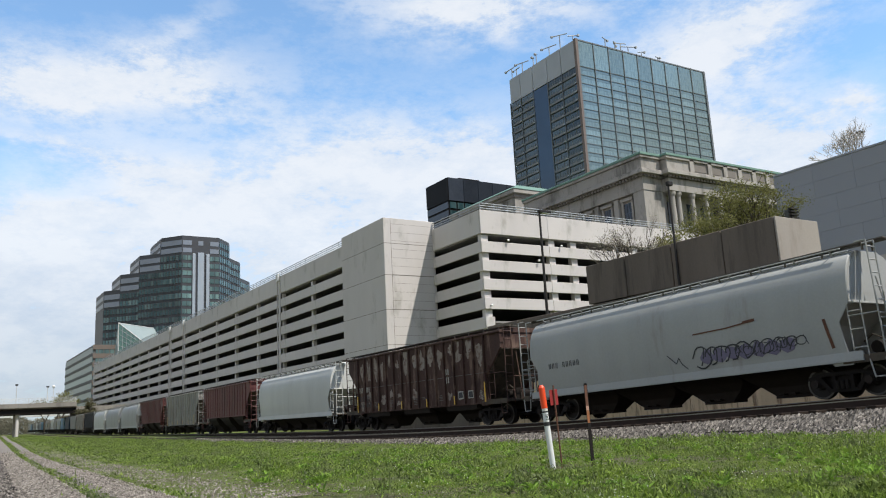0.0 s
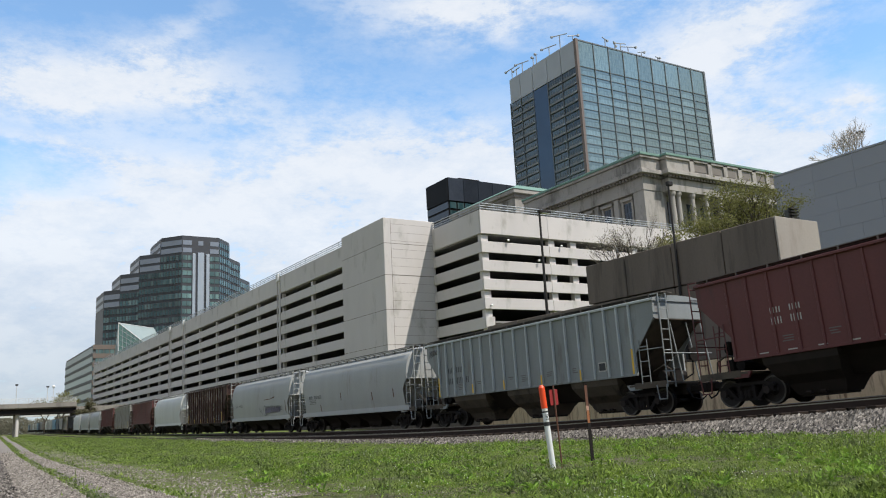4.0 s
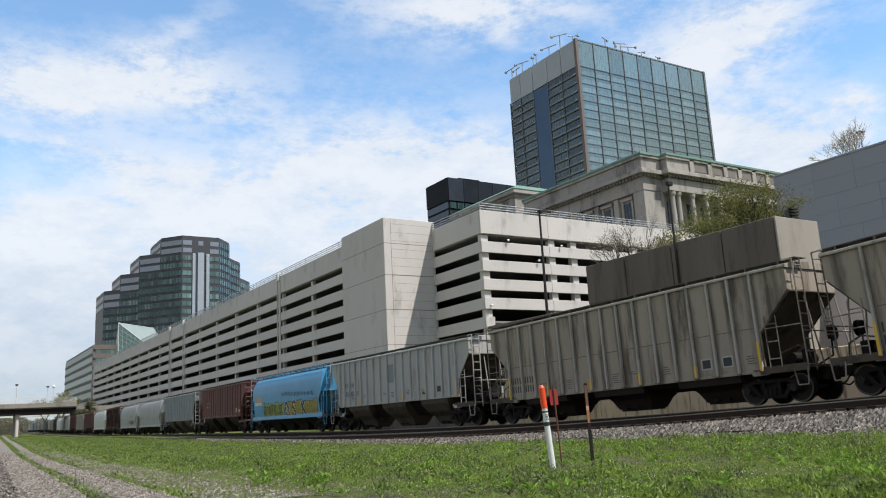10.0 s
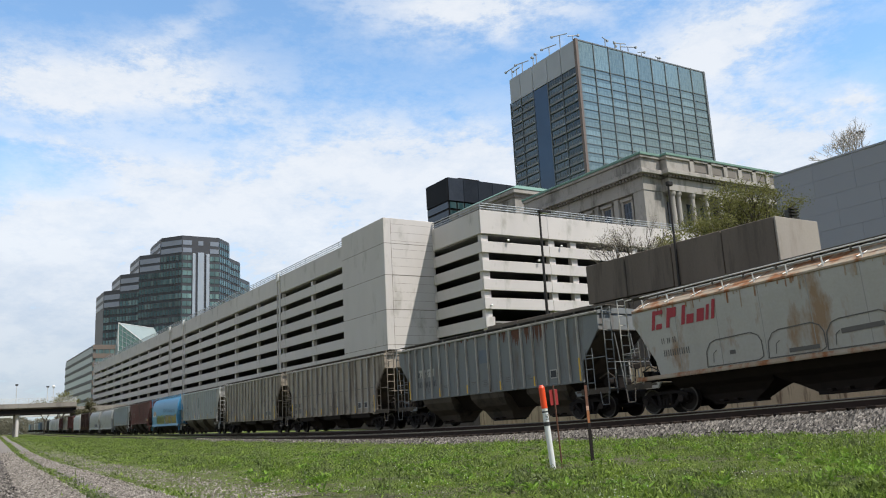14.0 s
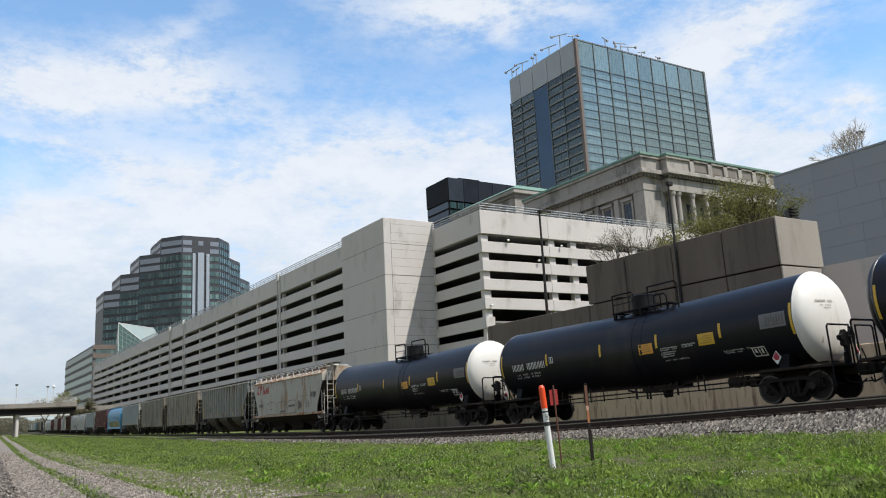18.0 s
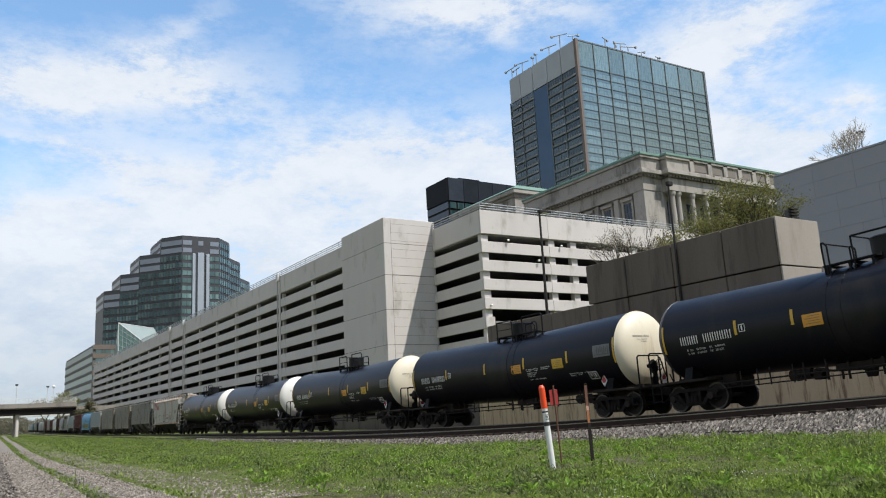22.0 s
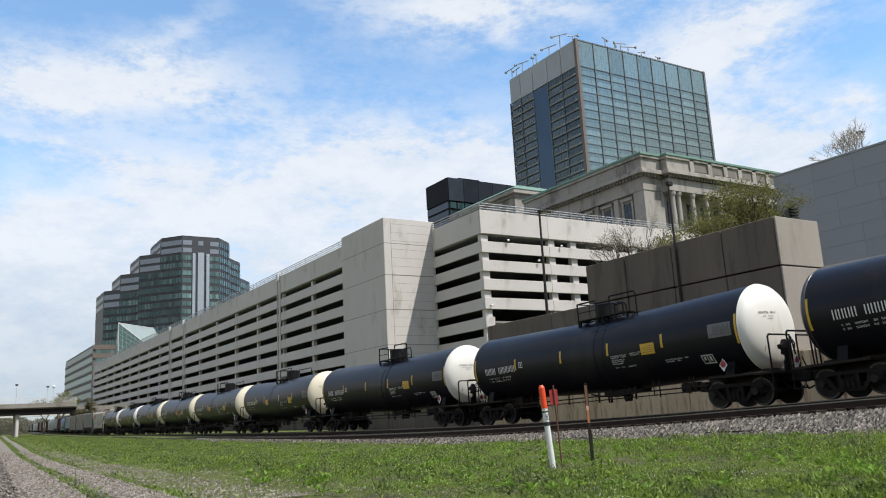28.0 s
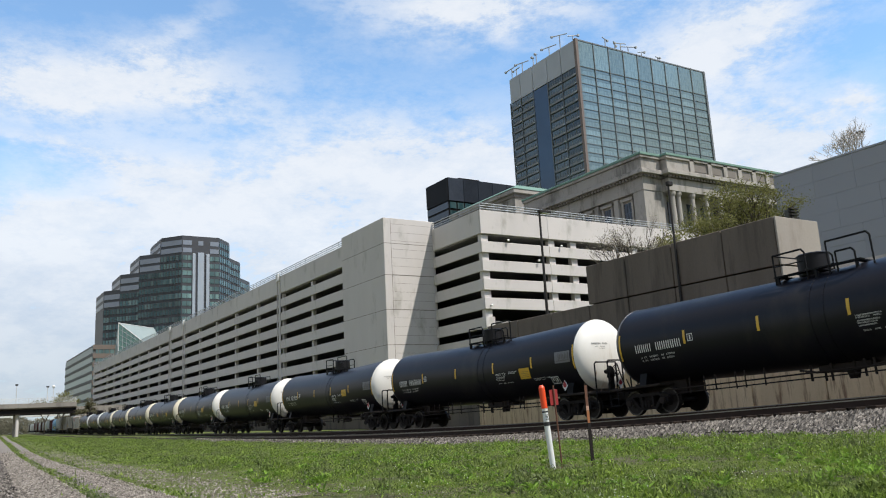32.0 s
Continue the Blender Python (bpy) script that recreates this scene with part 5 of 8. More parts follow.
def roof_walk(car, x0, x1, z, y=0.0, paint="rib_grey"):
    bm = bmesh.new()
    for s in (-0.32, 0.02):
        box(bm, x0, x1, y + s, y + s + 0.3, z + 0.10, z + 0.13)
    n = 13
    for i in range(n):
        x = x0 + (x1 - x0) * (i + 0.5) / n
        for k in (-0.3, 0.3):
            box(bm, x - 0.03, x + 0.03, y + k - 0.02, y + k + 0.02, z - 0.14, z + 0.10)
    part("running_board", bm, paint, car, "grated roof walkway")


def end_frame(car, s, half_w, top, paint, inner=7.0, high=2.95):
    """The open end platform of a hopper: deck, short side ladder, tall end ladder, posts, hand brake."""
    xe = s * 8.62
    bm = bmesh.new()
    box(bm, *sorted((s * (inner - 0.4), xe)), -half_w + 0.02, half_w - 0.03, 1.10, 1.20, bevel=0.02)
    for y in (-half_w + 0.05, half_w - 0.05):
        box(bm, *sorted((s * (inner - 0.1), xe)), y - 0.03, y + 0.03, 1.02, 1.26)
    part("end_deck", bm, "bay_dirt_shade", car)
    bm = bmesh.new()
    ladder(bm, s * (inner + 0.55), half_w - 0.03, 1.2, high, 0.44, "x", 3, 0.022)
    tube(bm, (s * (inner + 0.3), half_w - 0.03, high - 0.42), (xe, half_w - 0.03, high - 0.42), 0.022, 6)
    part("side_ladder", bm, paint, car)
    bm = bmesh.new()
    ladder(bm, xe, half_w - 0.3, 1.0, top + 0.1, 0.46, "y", 9, 0.028)
    for k in (-0.07, -0.53):
        tube(bm, (xe, half_w + k, top + 0.1), (s * 8.25, half_w + k, top + 0.1), 0.026, 6)
    part("end_ladder", bm, paint, car)
    bm = bmesh.new()
    for y in (-half_w + 0.07, -0.55, 0.42):
        tube(bm, (xe - s * 0.05, y, 1.2), (s * 8.2, y, 3.7), 0.028, 6)
    tube(bm, (xe, -half_w + 0.07, 2.3), (xe, half_w - 0.1, 2.3), 0.024, 6)
    part("end_post", bm, paint, car)
    bm = bmesh.new()
    pipe(bm, [(xe - s * 0.5, half_w - 0.02, 1.1), (xe - s * 0.42, half_w - 0.02, 0.56), (xe - s * 0.05, half_w - 0.02, 0.56), (xe, half_w - 0.02, 1.1)], 0.024, 6)
    part("stirrup_step", bm, paint, car)
    bm = bmesh.new()
    tube(bm, (xe - s * 0.06, -0.35, 2.25), (xe, -0.35, 2.25), 0.28, 14)
    box(bm, *sorted((xe - s * 0.2, xe - s * 0.07)), -0.52, -0.18, 2.05, 2.5, bevel=0.03)
    pipe(bm, [(xe - s * 0.12, -0.35, 2.05), (xe - s * 0.12, -0.3, 1.5), (xe - s * 0.5, 0.1, 1.2)], 0.03, 5)
    part("hand_brake", bm, "truck_iron", car)
    bm = bmesh.new()
    tube(bm, (s * (inner + 0.55), -0.75, 1.5), (s * (inner + 0.55), 0.55, 1.5), 0.2, 12)
    box(bm, *sorted((s * (inner + 0.9), s * (inner + 1.2))), 0.1, 0.5, 1.2, 1.75, bevel=0.03)
    part("brake_reservoir", bm, "truck_iron", car)
    bm = bmesh.new()
    pipe(bm, [(xe - s * 0.2, 0.75, 1.2), (xe - s * 0.3, 0.78, 1.7), (xe - s * 0.7, 0.7, 1.9), (s * (inner + 0.2), 0.6, 1.7)], 0.03, 5)
    pipe(bm, [(xe - s * 0.45, 0.2, 1.2), (xe - s * 0.45, 0.25, 1.62), (xe - s * 0.85, 0.1, 1.72)], 0.035, 6)
    part("brake_piping", bm, "bay_dirt_shade", car)
    # draft gear and striker casting under the deck
    bm = bmesh.new()
    box(bm, *sorted((s * 5.2, s * 8.5)), -0.22, 0.22, 0.72, 1.1)
    box(bm, *sorted((s * 8.4, s * 8.62)), -0.35, 0.35, 0.68, 1.12, bevel=0.03)
    part("draft_sill", bm, "under_shade_black", car)
    bm = bmesh.new()
    prism(bm, [(s * (inner - 0.55), 1.2), (s * (inner + 0.35), 1.2), (s * (inner + 0.2), 0.98), (s * (inner - 0.4), 0.98)], half_w - 0.14, half_w - 0.04, "y")
    part("jacking_pad", bm, paint, car)


def hopper_base(name, label, group, paint):
    car = thing(name, label, "hopper car", group)
    for x in (6.95, -6.95):
        build_truck(car, x)
    build_coupler(car, 8.4, 1)
    build_coupler(car, -8.4, -1)
    return car


def ribbed_hopper(label, paint, rib_paint, ribs=16, half=6.94, low=1.12, tops=4.62, yellows=(0, 3, 6, 9, 12, 15), seam=2.6, plates=(12, 13), rows=(), bay="under_shade_black", rib_out=0.045, places=None, group="ribbed hopper cars"):
    car = hopper_base("hopper_car", label, group, paint)
    hw, L0, L1 = 1.5, 8.3, half + 0.1
    # body: flat sides, ends sloping in towards the floor
    bm = bmesh.new()
    prism(bm, [(-L0, tops - 0.12), (L0, tops - 0.12), (L0, 3.72), (5.75, low), (-5.75, low), (-L0, 3.72)], -hw + 0.12, hw - 0.12, "y")
    part("body", bm, paint, car)
    for s in (-1, 1):
        bm = bmesh.new()
        prism(bm, [(-L0, tops - 0.12), (L0, tops - 0.12), (L0, 3.75), (L1, 2.45), (L1, low), (-L1, low), (-L1, 2.45), (-L0, 3.75)], *sorted((s * (hw - 0.12), s * (hw - 0.07))), "y")
        part("side_sheet", bm, paint, car)
        # grimy slope sheet under each end, its brown darkened for shade too
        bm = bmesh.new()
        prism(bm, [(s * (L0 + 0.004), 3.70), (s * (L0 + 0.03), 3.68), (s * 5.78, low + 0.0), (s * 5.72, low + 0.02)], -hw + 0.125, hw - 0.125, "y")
        part("slope_sheet", bm, "bay_dirt_shade", car, "grimy sloping end sheet with shade in its colour")
    # arched roof
    bm = bmesh.new()
    prism(bm, [(-hw + 0.02, tops - 0.14), (-hw + 0.02, tops - 0.02), (-0.9, tops + 0.08), (0, tops + 0.12), (0.9, tops + 0.08), (hw - 0.02, tops - 0.02), (hw - 0.02, tops - 0.14)], -L0 - 0.05, L0 + 0.05, "x")
    roof = part("roof", bm, paint, car)
    for i in range(10):
        x = -7.2 + i * 1.6
        part("hatch", boxed(x - 0.5, x + 0.5, -0.28, 0.28, tops + 0.10, tops + 0.2, bevel=0.04), paint, roof)
    for s in (-1, 1):
        a, b = sorted((s * (hw - 0.08), s * (hw + 0.02)))
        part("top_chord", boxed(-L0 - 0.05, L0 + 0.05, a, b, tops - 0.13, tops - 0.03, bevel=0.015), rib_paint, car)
        a, b = sorted((s * (hw - 0.08), s * (hw - 0.062)))
        if seam:
            part("seam", boxed(-L1, L1, a, b, seam, seam + 0.028), "faint_paint", car, "horizontal panel seam")
        a, b = sorted((s * (hw - 0.1), s * (hw - 0.03)))
        part("side_sill", boxed(-L1, L1, a, b, low - 0.05, low + 0.05, bevel=0.01), paint, car)
    step = 2 * half / (ribs - 1)

    def rib_x(i):
        if places:
            return places[i] if i < len(places) else -places[2 * len(places) - 1 - i]
        return half - i * step

    def bay_x(i):
        return (rib_x(i) + rib_x(i + 1)) / 2
    for i in range(ribs):
        for s in (-1, 1):
            a, b = sorted((s * (hw - 0.07), s * (hw + rib_out)))
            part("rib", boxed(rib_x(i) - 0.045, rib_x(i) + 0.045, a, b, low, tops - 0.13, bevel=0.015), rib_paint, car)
    bays_under(car, low, hw - 0.08, (-4.55, 0, 4.55), 1.4, bay)
    for s in (-1, 1):
        end_frame(car, s, hw, tops, paint, inner=half)
    roof_walk(car, -8.6, 8.6, tops + 0.06, 0.85, "roof_grime")
    # stencilled marks as plain bars, one character to a bay edge
    y = hw - 0.068
    bm = bmesh.new()
    for i, z, h, n, w in rows:
        for k in range(n):
            glyph_bars(bm, bay_x(i) + step * 0.34 - k * step * 0.38, z, 1, h, step * 0.28, y)
    if rows:
        tagged(part("stencil", bm, "dark_paint", car, "dark stencilled marks"), kind="stuff")
    bm = bmesh.new()
    rng = random.Random(ribs + int(low * 10))
    for i in (2, 4, 7, 8, 10, 12, 14):
        for r in range(rng.randint(2, 5)):
            x, z = bay_x(i) + rng.uniform(0.1, 0.24), low + 0.55 - r * 0.085
            box(bm, x - rng.uniform(0.2, 0.45), x, y, y + 0.004, z, z + 0.035)
    tagged(part("stencil", bm, "faint_paint", car, "faint rows of small marks"), kind="stuff")
    for i in plates:
        x = bay_x(i)
        plate = part("notice_plate", boxed(x - 0.23, x + 0.23, hw - 0.072, hw - 0.06, low + 0.28, low + 0.68, bevel=0.004), "plate_frame", car, "pale frame with a dark plate")
        part("plate_field", boxed(x - 0.18, x + 0.18, hw - 0.06, hw - 0.056, low + 0.33, low + 0.63), "dark_paint", plate)
    for i in yellows:
        tall = 1.0 if i in (0, ribs - 1) else 0.44
        part("reflector", boxed(rib_x(i) - 0.05, rib_x(i) + 0.05, hw + rib_out + 0.001, hw + rib_out + 0.006, low + 0.03, low + 0.03 + tall), "yellow", car, "yellow reflective strip")
    return car


ROUND_SECT = ((1.1, 1.38, 1.75, 2.32, 2.92, 3.27, 3.65, 4.0, 4.27, 4.46), (1.45, 1.47, 1.52, 1.56, 1.555, 1.54, 1.49, 1.38, 1.22, 1.03))
FLAT_SECT = ((1.32, 2.02, 3.6, 4.08, 4.13), (1.48, 1.49, 1.49, 1.49, 1.46))
SIDE = [ROUND_SECT]


def end_lean(z, flat):
    """How far the end sheet stands back at a height: upright above, cut in below."""
    if flat:
        return float(np.interp(z, (1.3, 2.1, 3.3, 3.6), (1.15, 0.95, 0.08, 0.0)))
    return float(np.interp(z, (1.1, 1.5, 2.3, 2.93, 3.4), (0.34, 0.36, 0.46, 0.02, 0.0)))


def round_hopper(label, paint, tops=4.62, flat=False, group="curved-side hopper cars"):
    car = hopper_base("hopper_car", label, group, paint)
    low = 1.32 if flat else 1.1
    zs, ys = FLAT_SECT if flat else ROUND_SECT
    sect = [(-y, z) for z, y in zip(zs[::-1], ys[::-1])]
    sect = [(-0.6, tops)] + sect
    sect = sect + [(-y, z) for y, z in reversed(sect)]
    ends = ((7.84, 0.985, 0.015), (7.81, 1.0, 0.0), (-7.81, 1.0, 0.0), (-7.84, 0.985, 0.015))
    bm = bmesh.new()
    rings = []
    for x, k, d in ends:
        rings.append([(x - math.copysign(end_lean(z, flat), x), y * k, z - d * (1 if z > 3 else 0)) for y, z in sect])
    loft(bm, rings, cap=False)
    smooth(part("body", bm, paint, car), 35)
    # end sheets; flat cars get dirt and painted shade below the shelf
    for ring, s in ((rings[0], 1), (rings[-1], -1)):
        bu, bl = bmesh.new(), bmesh.new()
        m = len(ring)
        for i in range(m // 2 - 1):
            quad = (ring[i], ring[i + 1], ring[m - i - 2], ring[m - i - 1])
            dest = bu if min(c[2] for c in quad) > (3.2 if flat else 2.85) else bl
            # below the shelf the sheet runs steeply inwards between the side sheets
            pts = [(c[0] - s * (0.0 if dest is bu else max(0.0, (2.92 if not flat else 3.3) - c[2]) * 0.95), c[1] * (1.0 if dest is bu else 0.94), c[2]) for c in quad]
            dest.faces.new([dest.verts.new(c) for c in pts])
        part("end_sheet", bu, paint, car)
        part("slope_sheet", bl, "bay_dirt_shade" if flat else paint, car, "sloping end sheet")
    if not flat:
        for s in (-1, 1):
            part("end_shelf", boxed(*sorted((s * 7.3, s * 7.95)), -1.5, 1.5, 2.86, 2.92, bevel=0.01), paint, car)
    for x in (-5.6, -3.7, -1.85, 0.0, 1.85, 3.7, 5.6):
        bm = bmesh.new()
        for (z0, y0), (z1, y1) in zip(zip(zs, ys), list(zip(zs, ys))[1:]):
            bm.faces.new([bm.verts.new(c) for c in ((x - 0.014, y0 + 0.004, z0), (x + 0.014, y0 + 0.004, z0), (x + 0.014, y1 + 0.004, z1), (x - 0.014, y1 + 0.004, z1))])
        part("seam", bm, "rib_grey" if flat else paint, car, "upright weld seam")
    if flat:
        for s in (-1, 1):
            part("roof_edge", boxed(-7.8, 7.8, *sorted((s * 1.42, s * 1.53)), 4.03, 4.13, bevel=0.02), "rusty_cream", car, "rusted roof edge")
            bm = bmesh.new()
            prism(bm, [(s * 1.50, 4.13), (s * 0.62, tops + 0.006), (s * 0.62, tops - 0.05), (s * 1.46, 4.1)], -7.7, 7.7, "x")
            part("roof_sheet", bm, "rusty_cream", car, "rust-stained roof slope")
    roof = part("roof_trough", boxed(-7.6, 7.6, -0.66, 0.66, tops - 0.06, tops + 0.06, bevel=0.03), "tower_band", car, "pale roof trough")
    for i in range(8):
        x = -6.3 + i * 1.8
        part("hatch", boxed(x - 0.75, x + 0.75, -0.3, 0.3, tops + 0.05, tops + 0.15, bevel=0.04), paint, roof)
    for s in (-1, 1):
        bm = bmesh.new()
        z = low + 0.02
        prism(bm, [(s * 1.38, z - 0.04), (s * 1.53, z - 0.04), (s * 1.53, z + 0.02), (s * 1.49, z + (0.12 if flat else 0.26)), (s * 1.38, z + 0.1)], -7.95, 7.95, "x")
        part("side_sill", bm, "rusty_cream" if flat else paint, car)
    if flat:
        hopper_under(car, low, 1.36, (-4.3, 0, 4.3), 2.15)
    else:
        hopper_under(car, low, 1.36, (-4.65, -1.55, 1.55, 4.65), 1.53)
    for s in (-1, 1):
        end_frame(car, s, 1.5, tops, paint, inner=7.35, high=2.9)
    roof_walk(car, -8.9, 8.9, tops + 0.04, 0.62, "roof_grime")
    bm = bmesh.new()
    for i in range(12):
        x = -7.2 + i * 1.31
        if flat:
            tube(bm, (x, 1.42, 4.16), (x, 1.46, 4.5), 0.03, 5)
            tube(bm, (x, 1.0, 4.4), (x + 0.15, 1.46, 4.2), 0.025, 5)
        else:
            tube(bm, (x, 0.9, tops - 0.12), (x, 1.12, tops + 0.06), 0.03, 5)
    tube(bm, (-7.6, 1.12, tops + 0.06), (7.6, 1.12, tops + 0.06), 0.028, 6)
    part("roof_handrail", bm, "white_metal" if flat else paint, car)
    return car


def side_y(z):
    return float(np.interp(z, *SIDE[0])) + 0.012


def stroke(bm, pts, w, lift=0.0):
    """A painted stroke on the curved side, from (x, z) points."""
    for (x0, z0), (x1, z1) in zip(pts, pts[1:]):
        n = max(1, int(math.hypot(x1 - x0, z1 - z0) / 0.35))
        for i in range(n):
            a, b = i / n, (i + 1) / n
            p, q = (x0 + (x1 - x0) * a, z0 + (z1 - z0) * a), (x0 + (x1 - x0) * b, z0 + (z1 - z0) * b)
            dx, dz = q[0] - p[0], q[1] - p[1]
            ln = math.hypot(dx, dz) or 1
            ox, oz = -dz / ln * w / 2, dx / ln * w / 2
            quad = [(p[0] + ox, p[1] + oz), (q[0] + ox, q[1] + oz), (q[0] - ox, q[1] - oz), (p[0] - ox, p[1] - oz)]
            bm.faces.new([bm.verts.new((x, side_y(z) + lift, z)) for x, z in quad])


def patch(bm, poly, lift=0.0, cut=4):
    """A painted area on the curved side: a polygon cut into level strips."""
    zs = [p[1] for p in poly]
    lo, hi = min(zs), max(zs)
    for k in range(cut):
        z0, z1 = lo + (hi - lo) * k / cut, lo + (hi - lo) * (k + 1) / cut
        spans = []
        for z in (z0 + 1e-4, z1 - 1e-4):
            xs = []
            for (ax, az), (bx, bz) in zip(poly, poly[1:] + poly[:1]):
                if (az - z) * (bz - z) < 0:
                    xs.append(ax + (bx - ax) * (z - az) / (bz - az))
            spans.append((min(xs), max(xs)) if xs else None)
        if all(spans):
            (a0, b0), (a1, b1) = spans
            y0, y1 = side_y(z0) + lift, side_y(z1) + lift
            bm.faces.new([bm.verts.new(c) for c in ((a0, y0, z0), (b0, y0, z0), (b1, y1, z1), (a1, y1, z1))])


def scribble(bm, rng, x0, x1, z0, z1, n, w, lift):
    """Looping scrawl between two points along the side."""
    step = (x1 - x0) / n
    for i in range(n):
        cx, cz = x0 + step * (i + 0.5), (z0 + z1) / 2 + rng.uniform(-0.06, 0.06)
        rx, rz = abs(step) * rng.uniform(0.45, 0.75), (z1 - z0) * rng.uniform(0.3, 0.52)
        a0, turns = rng.uniform(0, 6.28), rng.uniform(0.7, 1.5)
        k = 11
        pts = [(cx + rx * math.cos(a0 + j / k * 6.28 * turns) * (1 - 0.035 * j), cz + rz * math.sin(a0 + j / k * 6.28 * turns * rng.uniform(0.96, 1.04))) for j in range(k)]
        stroke(bm, pts, w * rng.uniform(0.7, 1.3), lift)
        if rng.random() < 0.6:
            stroke(bm, [(cx + rx * rng.uniform(-1, 1), cz - rz * 1.1), (cx + rx * rng.uniform(-1, 1), cz + rz * 1.15)], w, lift)


def bubble(rng, cx, cz, rx, rz):
    """An uneven rounded letter shape."""
    ph = rng.uniform(0, 6.28)
    return [(cx + rx * math.cos(a) * (1 + 0.16 * math.sin(3 * a + ph)), cz + rz * math.sin(a) * (1 + 0.12 * math.cos(2 * a + ph))) for a in [2 * math.pi * i / 14 for i in range(14)]]


def build_tank_car(strips, labels, weld=-0.92, reverse=False):
    car = thing("tank_car", "glossy black tank car with a white end head", "tank car", "tank cars")
    for x in (7.15, -7.15):
        build_truck(car, x)
    build_coupler(car, 8.3, 1)
    build_coupler(car, -8.3, -1)
    # the shell sags towards its middle, where it drains
    R, ZC, SEG, SAG = 1.58, 2.78, 44, 0.17

    def ring(x, r, zc=ZC):
        return [(x, r * math.sin(2 * math.pi * i / SEG), zc + r * math.cos(2 * math.pi * i / SEG)) for i in range(SEG)]

    def sag(x):
        return SAG * (1 - min(1.0, abs(x - weld) / (7.95 - weld if x > weld else 7.95 + weld)))
    bm = bmesh.new()
    loft(bm, [ring(x, R, ZC - sag(x)) for x in (7.95, 5.5, 3.0, weld + 0.25, weld - 0.25, -3.0, -5.5, -7.95)], cap=False)
    smooth(part("tank", bm, "tank_black", car), 30)
    for s, paint, label in ((1, "tank_black", ""), (-1, "tank_white", "white dished tank end")):
        x0 = 7.95
        bm = bmesh.new()
        rs = [ring(s * (x0 + 0.56 * math.sin(a)), R * math.cos(a) ** 0.9) for a in (0, 0.25, 0.5, 0.75, 1.0, 1.2, 1.4, 1.52)]
        loft(bm, rs)
        smooth(part("end_head", bm, paint, car, label), 35)
        bm = bmesh.new()
        loft(bm, [ring(s * x0 + 0.03 * math.cos(a), R + 0.002 + 0.018 * math.sin(a)) for a in (3.14, 2.4, 1.57, 0.75, 0.0)], cap=False)
        smooth(part("weld_seam", bm, "edge_glint" if s > 0 else paint, car), 80)
    for x in (weld + 0.25, weld - 0.25):
        bm = bmesh.new()
        zc = ZC - sag(x)
        loft(bm, [ring(x - 0.05, R - 0.03, zc), ring(x - 0.05, R + 0.014, zc), ring(x + 0.05, R + 0.014, zc), ring(x + 0.05, R - 0.03, zc)], cap=False)
        part("weld_seam", bm, "tank_black", car)

    def on_side(bm, x0, x1, z0, z1, lift=0.012):
        """A painted rectangle on the shell, which follows its sag."""
        n = max(2, int((z1 - z0) / 0.12))
        zc = ZC - sag((x0 + x1) / 2)
        for k in range(n):
            za, zb = z0 + (z1 - z0) * k / n, z0 + (z1 - z0) * (k + 1) / n
            ya, yb = (math.sqrt((R + lift) ** 2 - (z - zc) ** 2) for z in (za, zb))
            bm.faces.new([bm.verts.new(c) for c in ((x0, ya, za), (x1, ya, za), (x1, yb, zb), (x0, yb, zb))])

    def letters(bm, x, z, n, h, w, gap, skip=()):
        for i in range(n):
            if i not in skip:
                on_side(bm, x - w * 0.27, x, z, z + h)
                on_side(bm, x - w, x - w * 0.73, z, z + h)
            x -= w + gap
    # yellow markers
    for x in strips:
        bm = bmesh.new()
        on_side(bm, x - 0.055, x + 0.055, 2.46, 2.98)
        part("reflector", bm, "yellow", car, "yellow reflective strip")
    for x in (7.86, -7.86):
        bm = bmesh.new()
        on_side(bm, x - 0.045, x + 0.045, 2.2, 3.25)
        part("reflector", bm, "yellow", car, "yellow reflective strip")
    for x0, z0, w, h, paint in labels:
        x1 = x0 + w
        bm = bmesh.new()
        on_side(bm, x0, x1, z0, z0 + h)
        label = part("placard", bm, paint, car, "yellow warning label")
        bm = bmesh.new()
        for k in range(4):
            on_side(bm, x0 + 0.1, x1 - 0.1 - 0.12 * (k % 2), z0 + 0.08 + k * 0.08, z0 + 0.095 + k * 0.08, 0.016)
        tagged(part("print", bm, "faint_paint", label), kind="stuff")
    # white stencilling as slim bars
    bm = bmesh.new()
    letters(bm, HALF - 2.35, 2.41, 11, 0.31, 0.155, 0.06, skip=(4,))
    for z, words in ((2.18, (0.06, 0.2, 0.52, 0.16, 0.46)), (2.05, (0.06, 0.2, 0.5, 0.16, 0.42))):
        x = HALF - 2.55
        for w in words:
            letters(bm, x, z, max(1, int(w / 0.075)), 0.07, 0.05, 0.025)
            x -= w + 0.09
    for x0, x1, z0, z1 in ((5.28, 5.02, 2.54, 2.565), (5.28, 5.02, 2.785, 2.81), (5.28, 5.255, 2.54, 2.81), (5.045, 5.02, 2.54, 2.81), (5.18, 5.12, 2.59, 2.76)):
        on_side(bm, HALF - x0, HALF - x1, z0, z1)
    tagged(part("stencil", bm, "white_paint", car, "white stencilled marks in rows"), kind="stuff")
    bm = bmesh.new()
    xs, xe = strips[2] - 0.16, strips[3] + 0.06
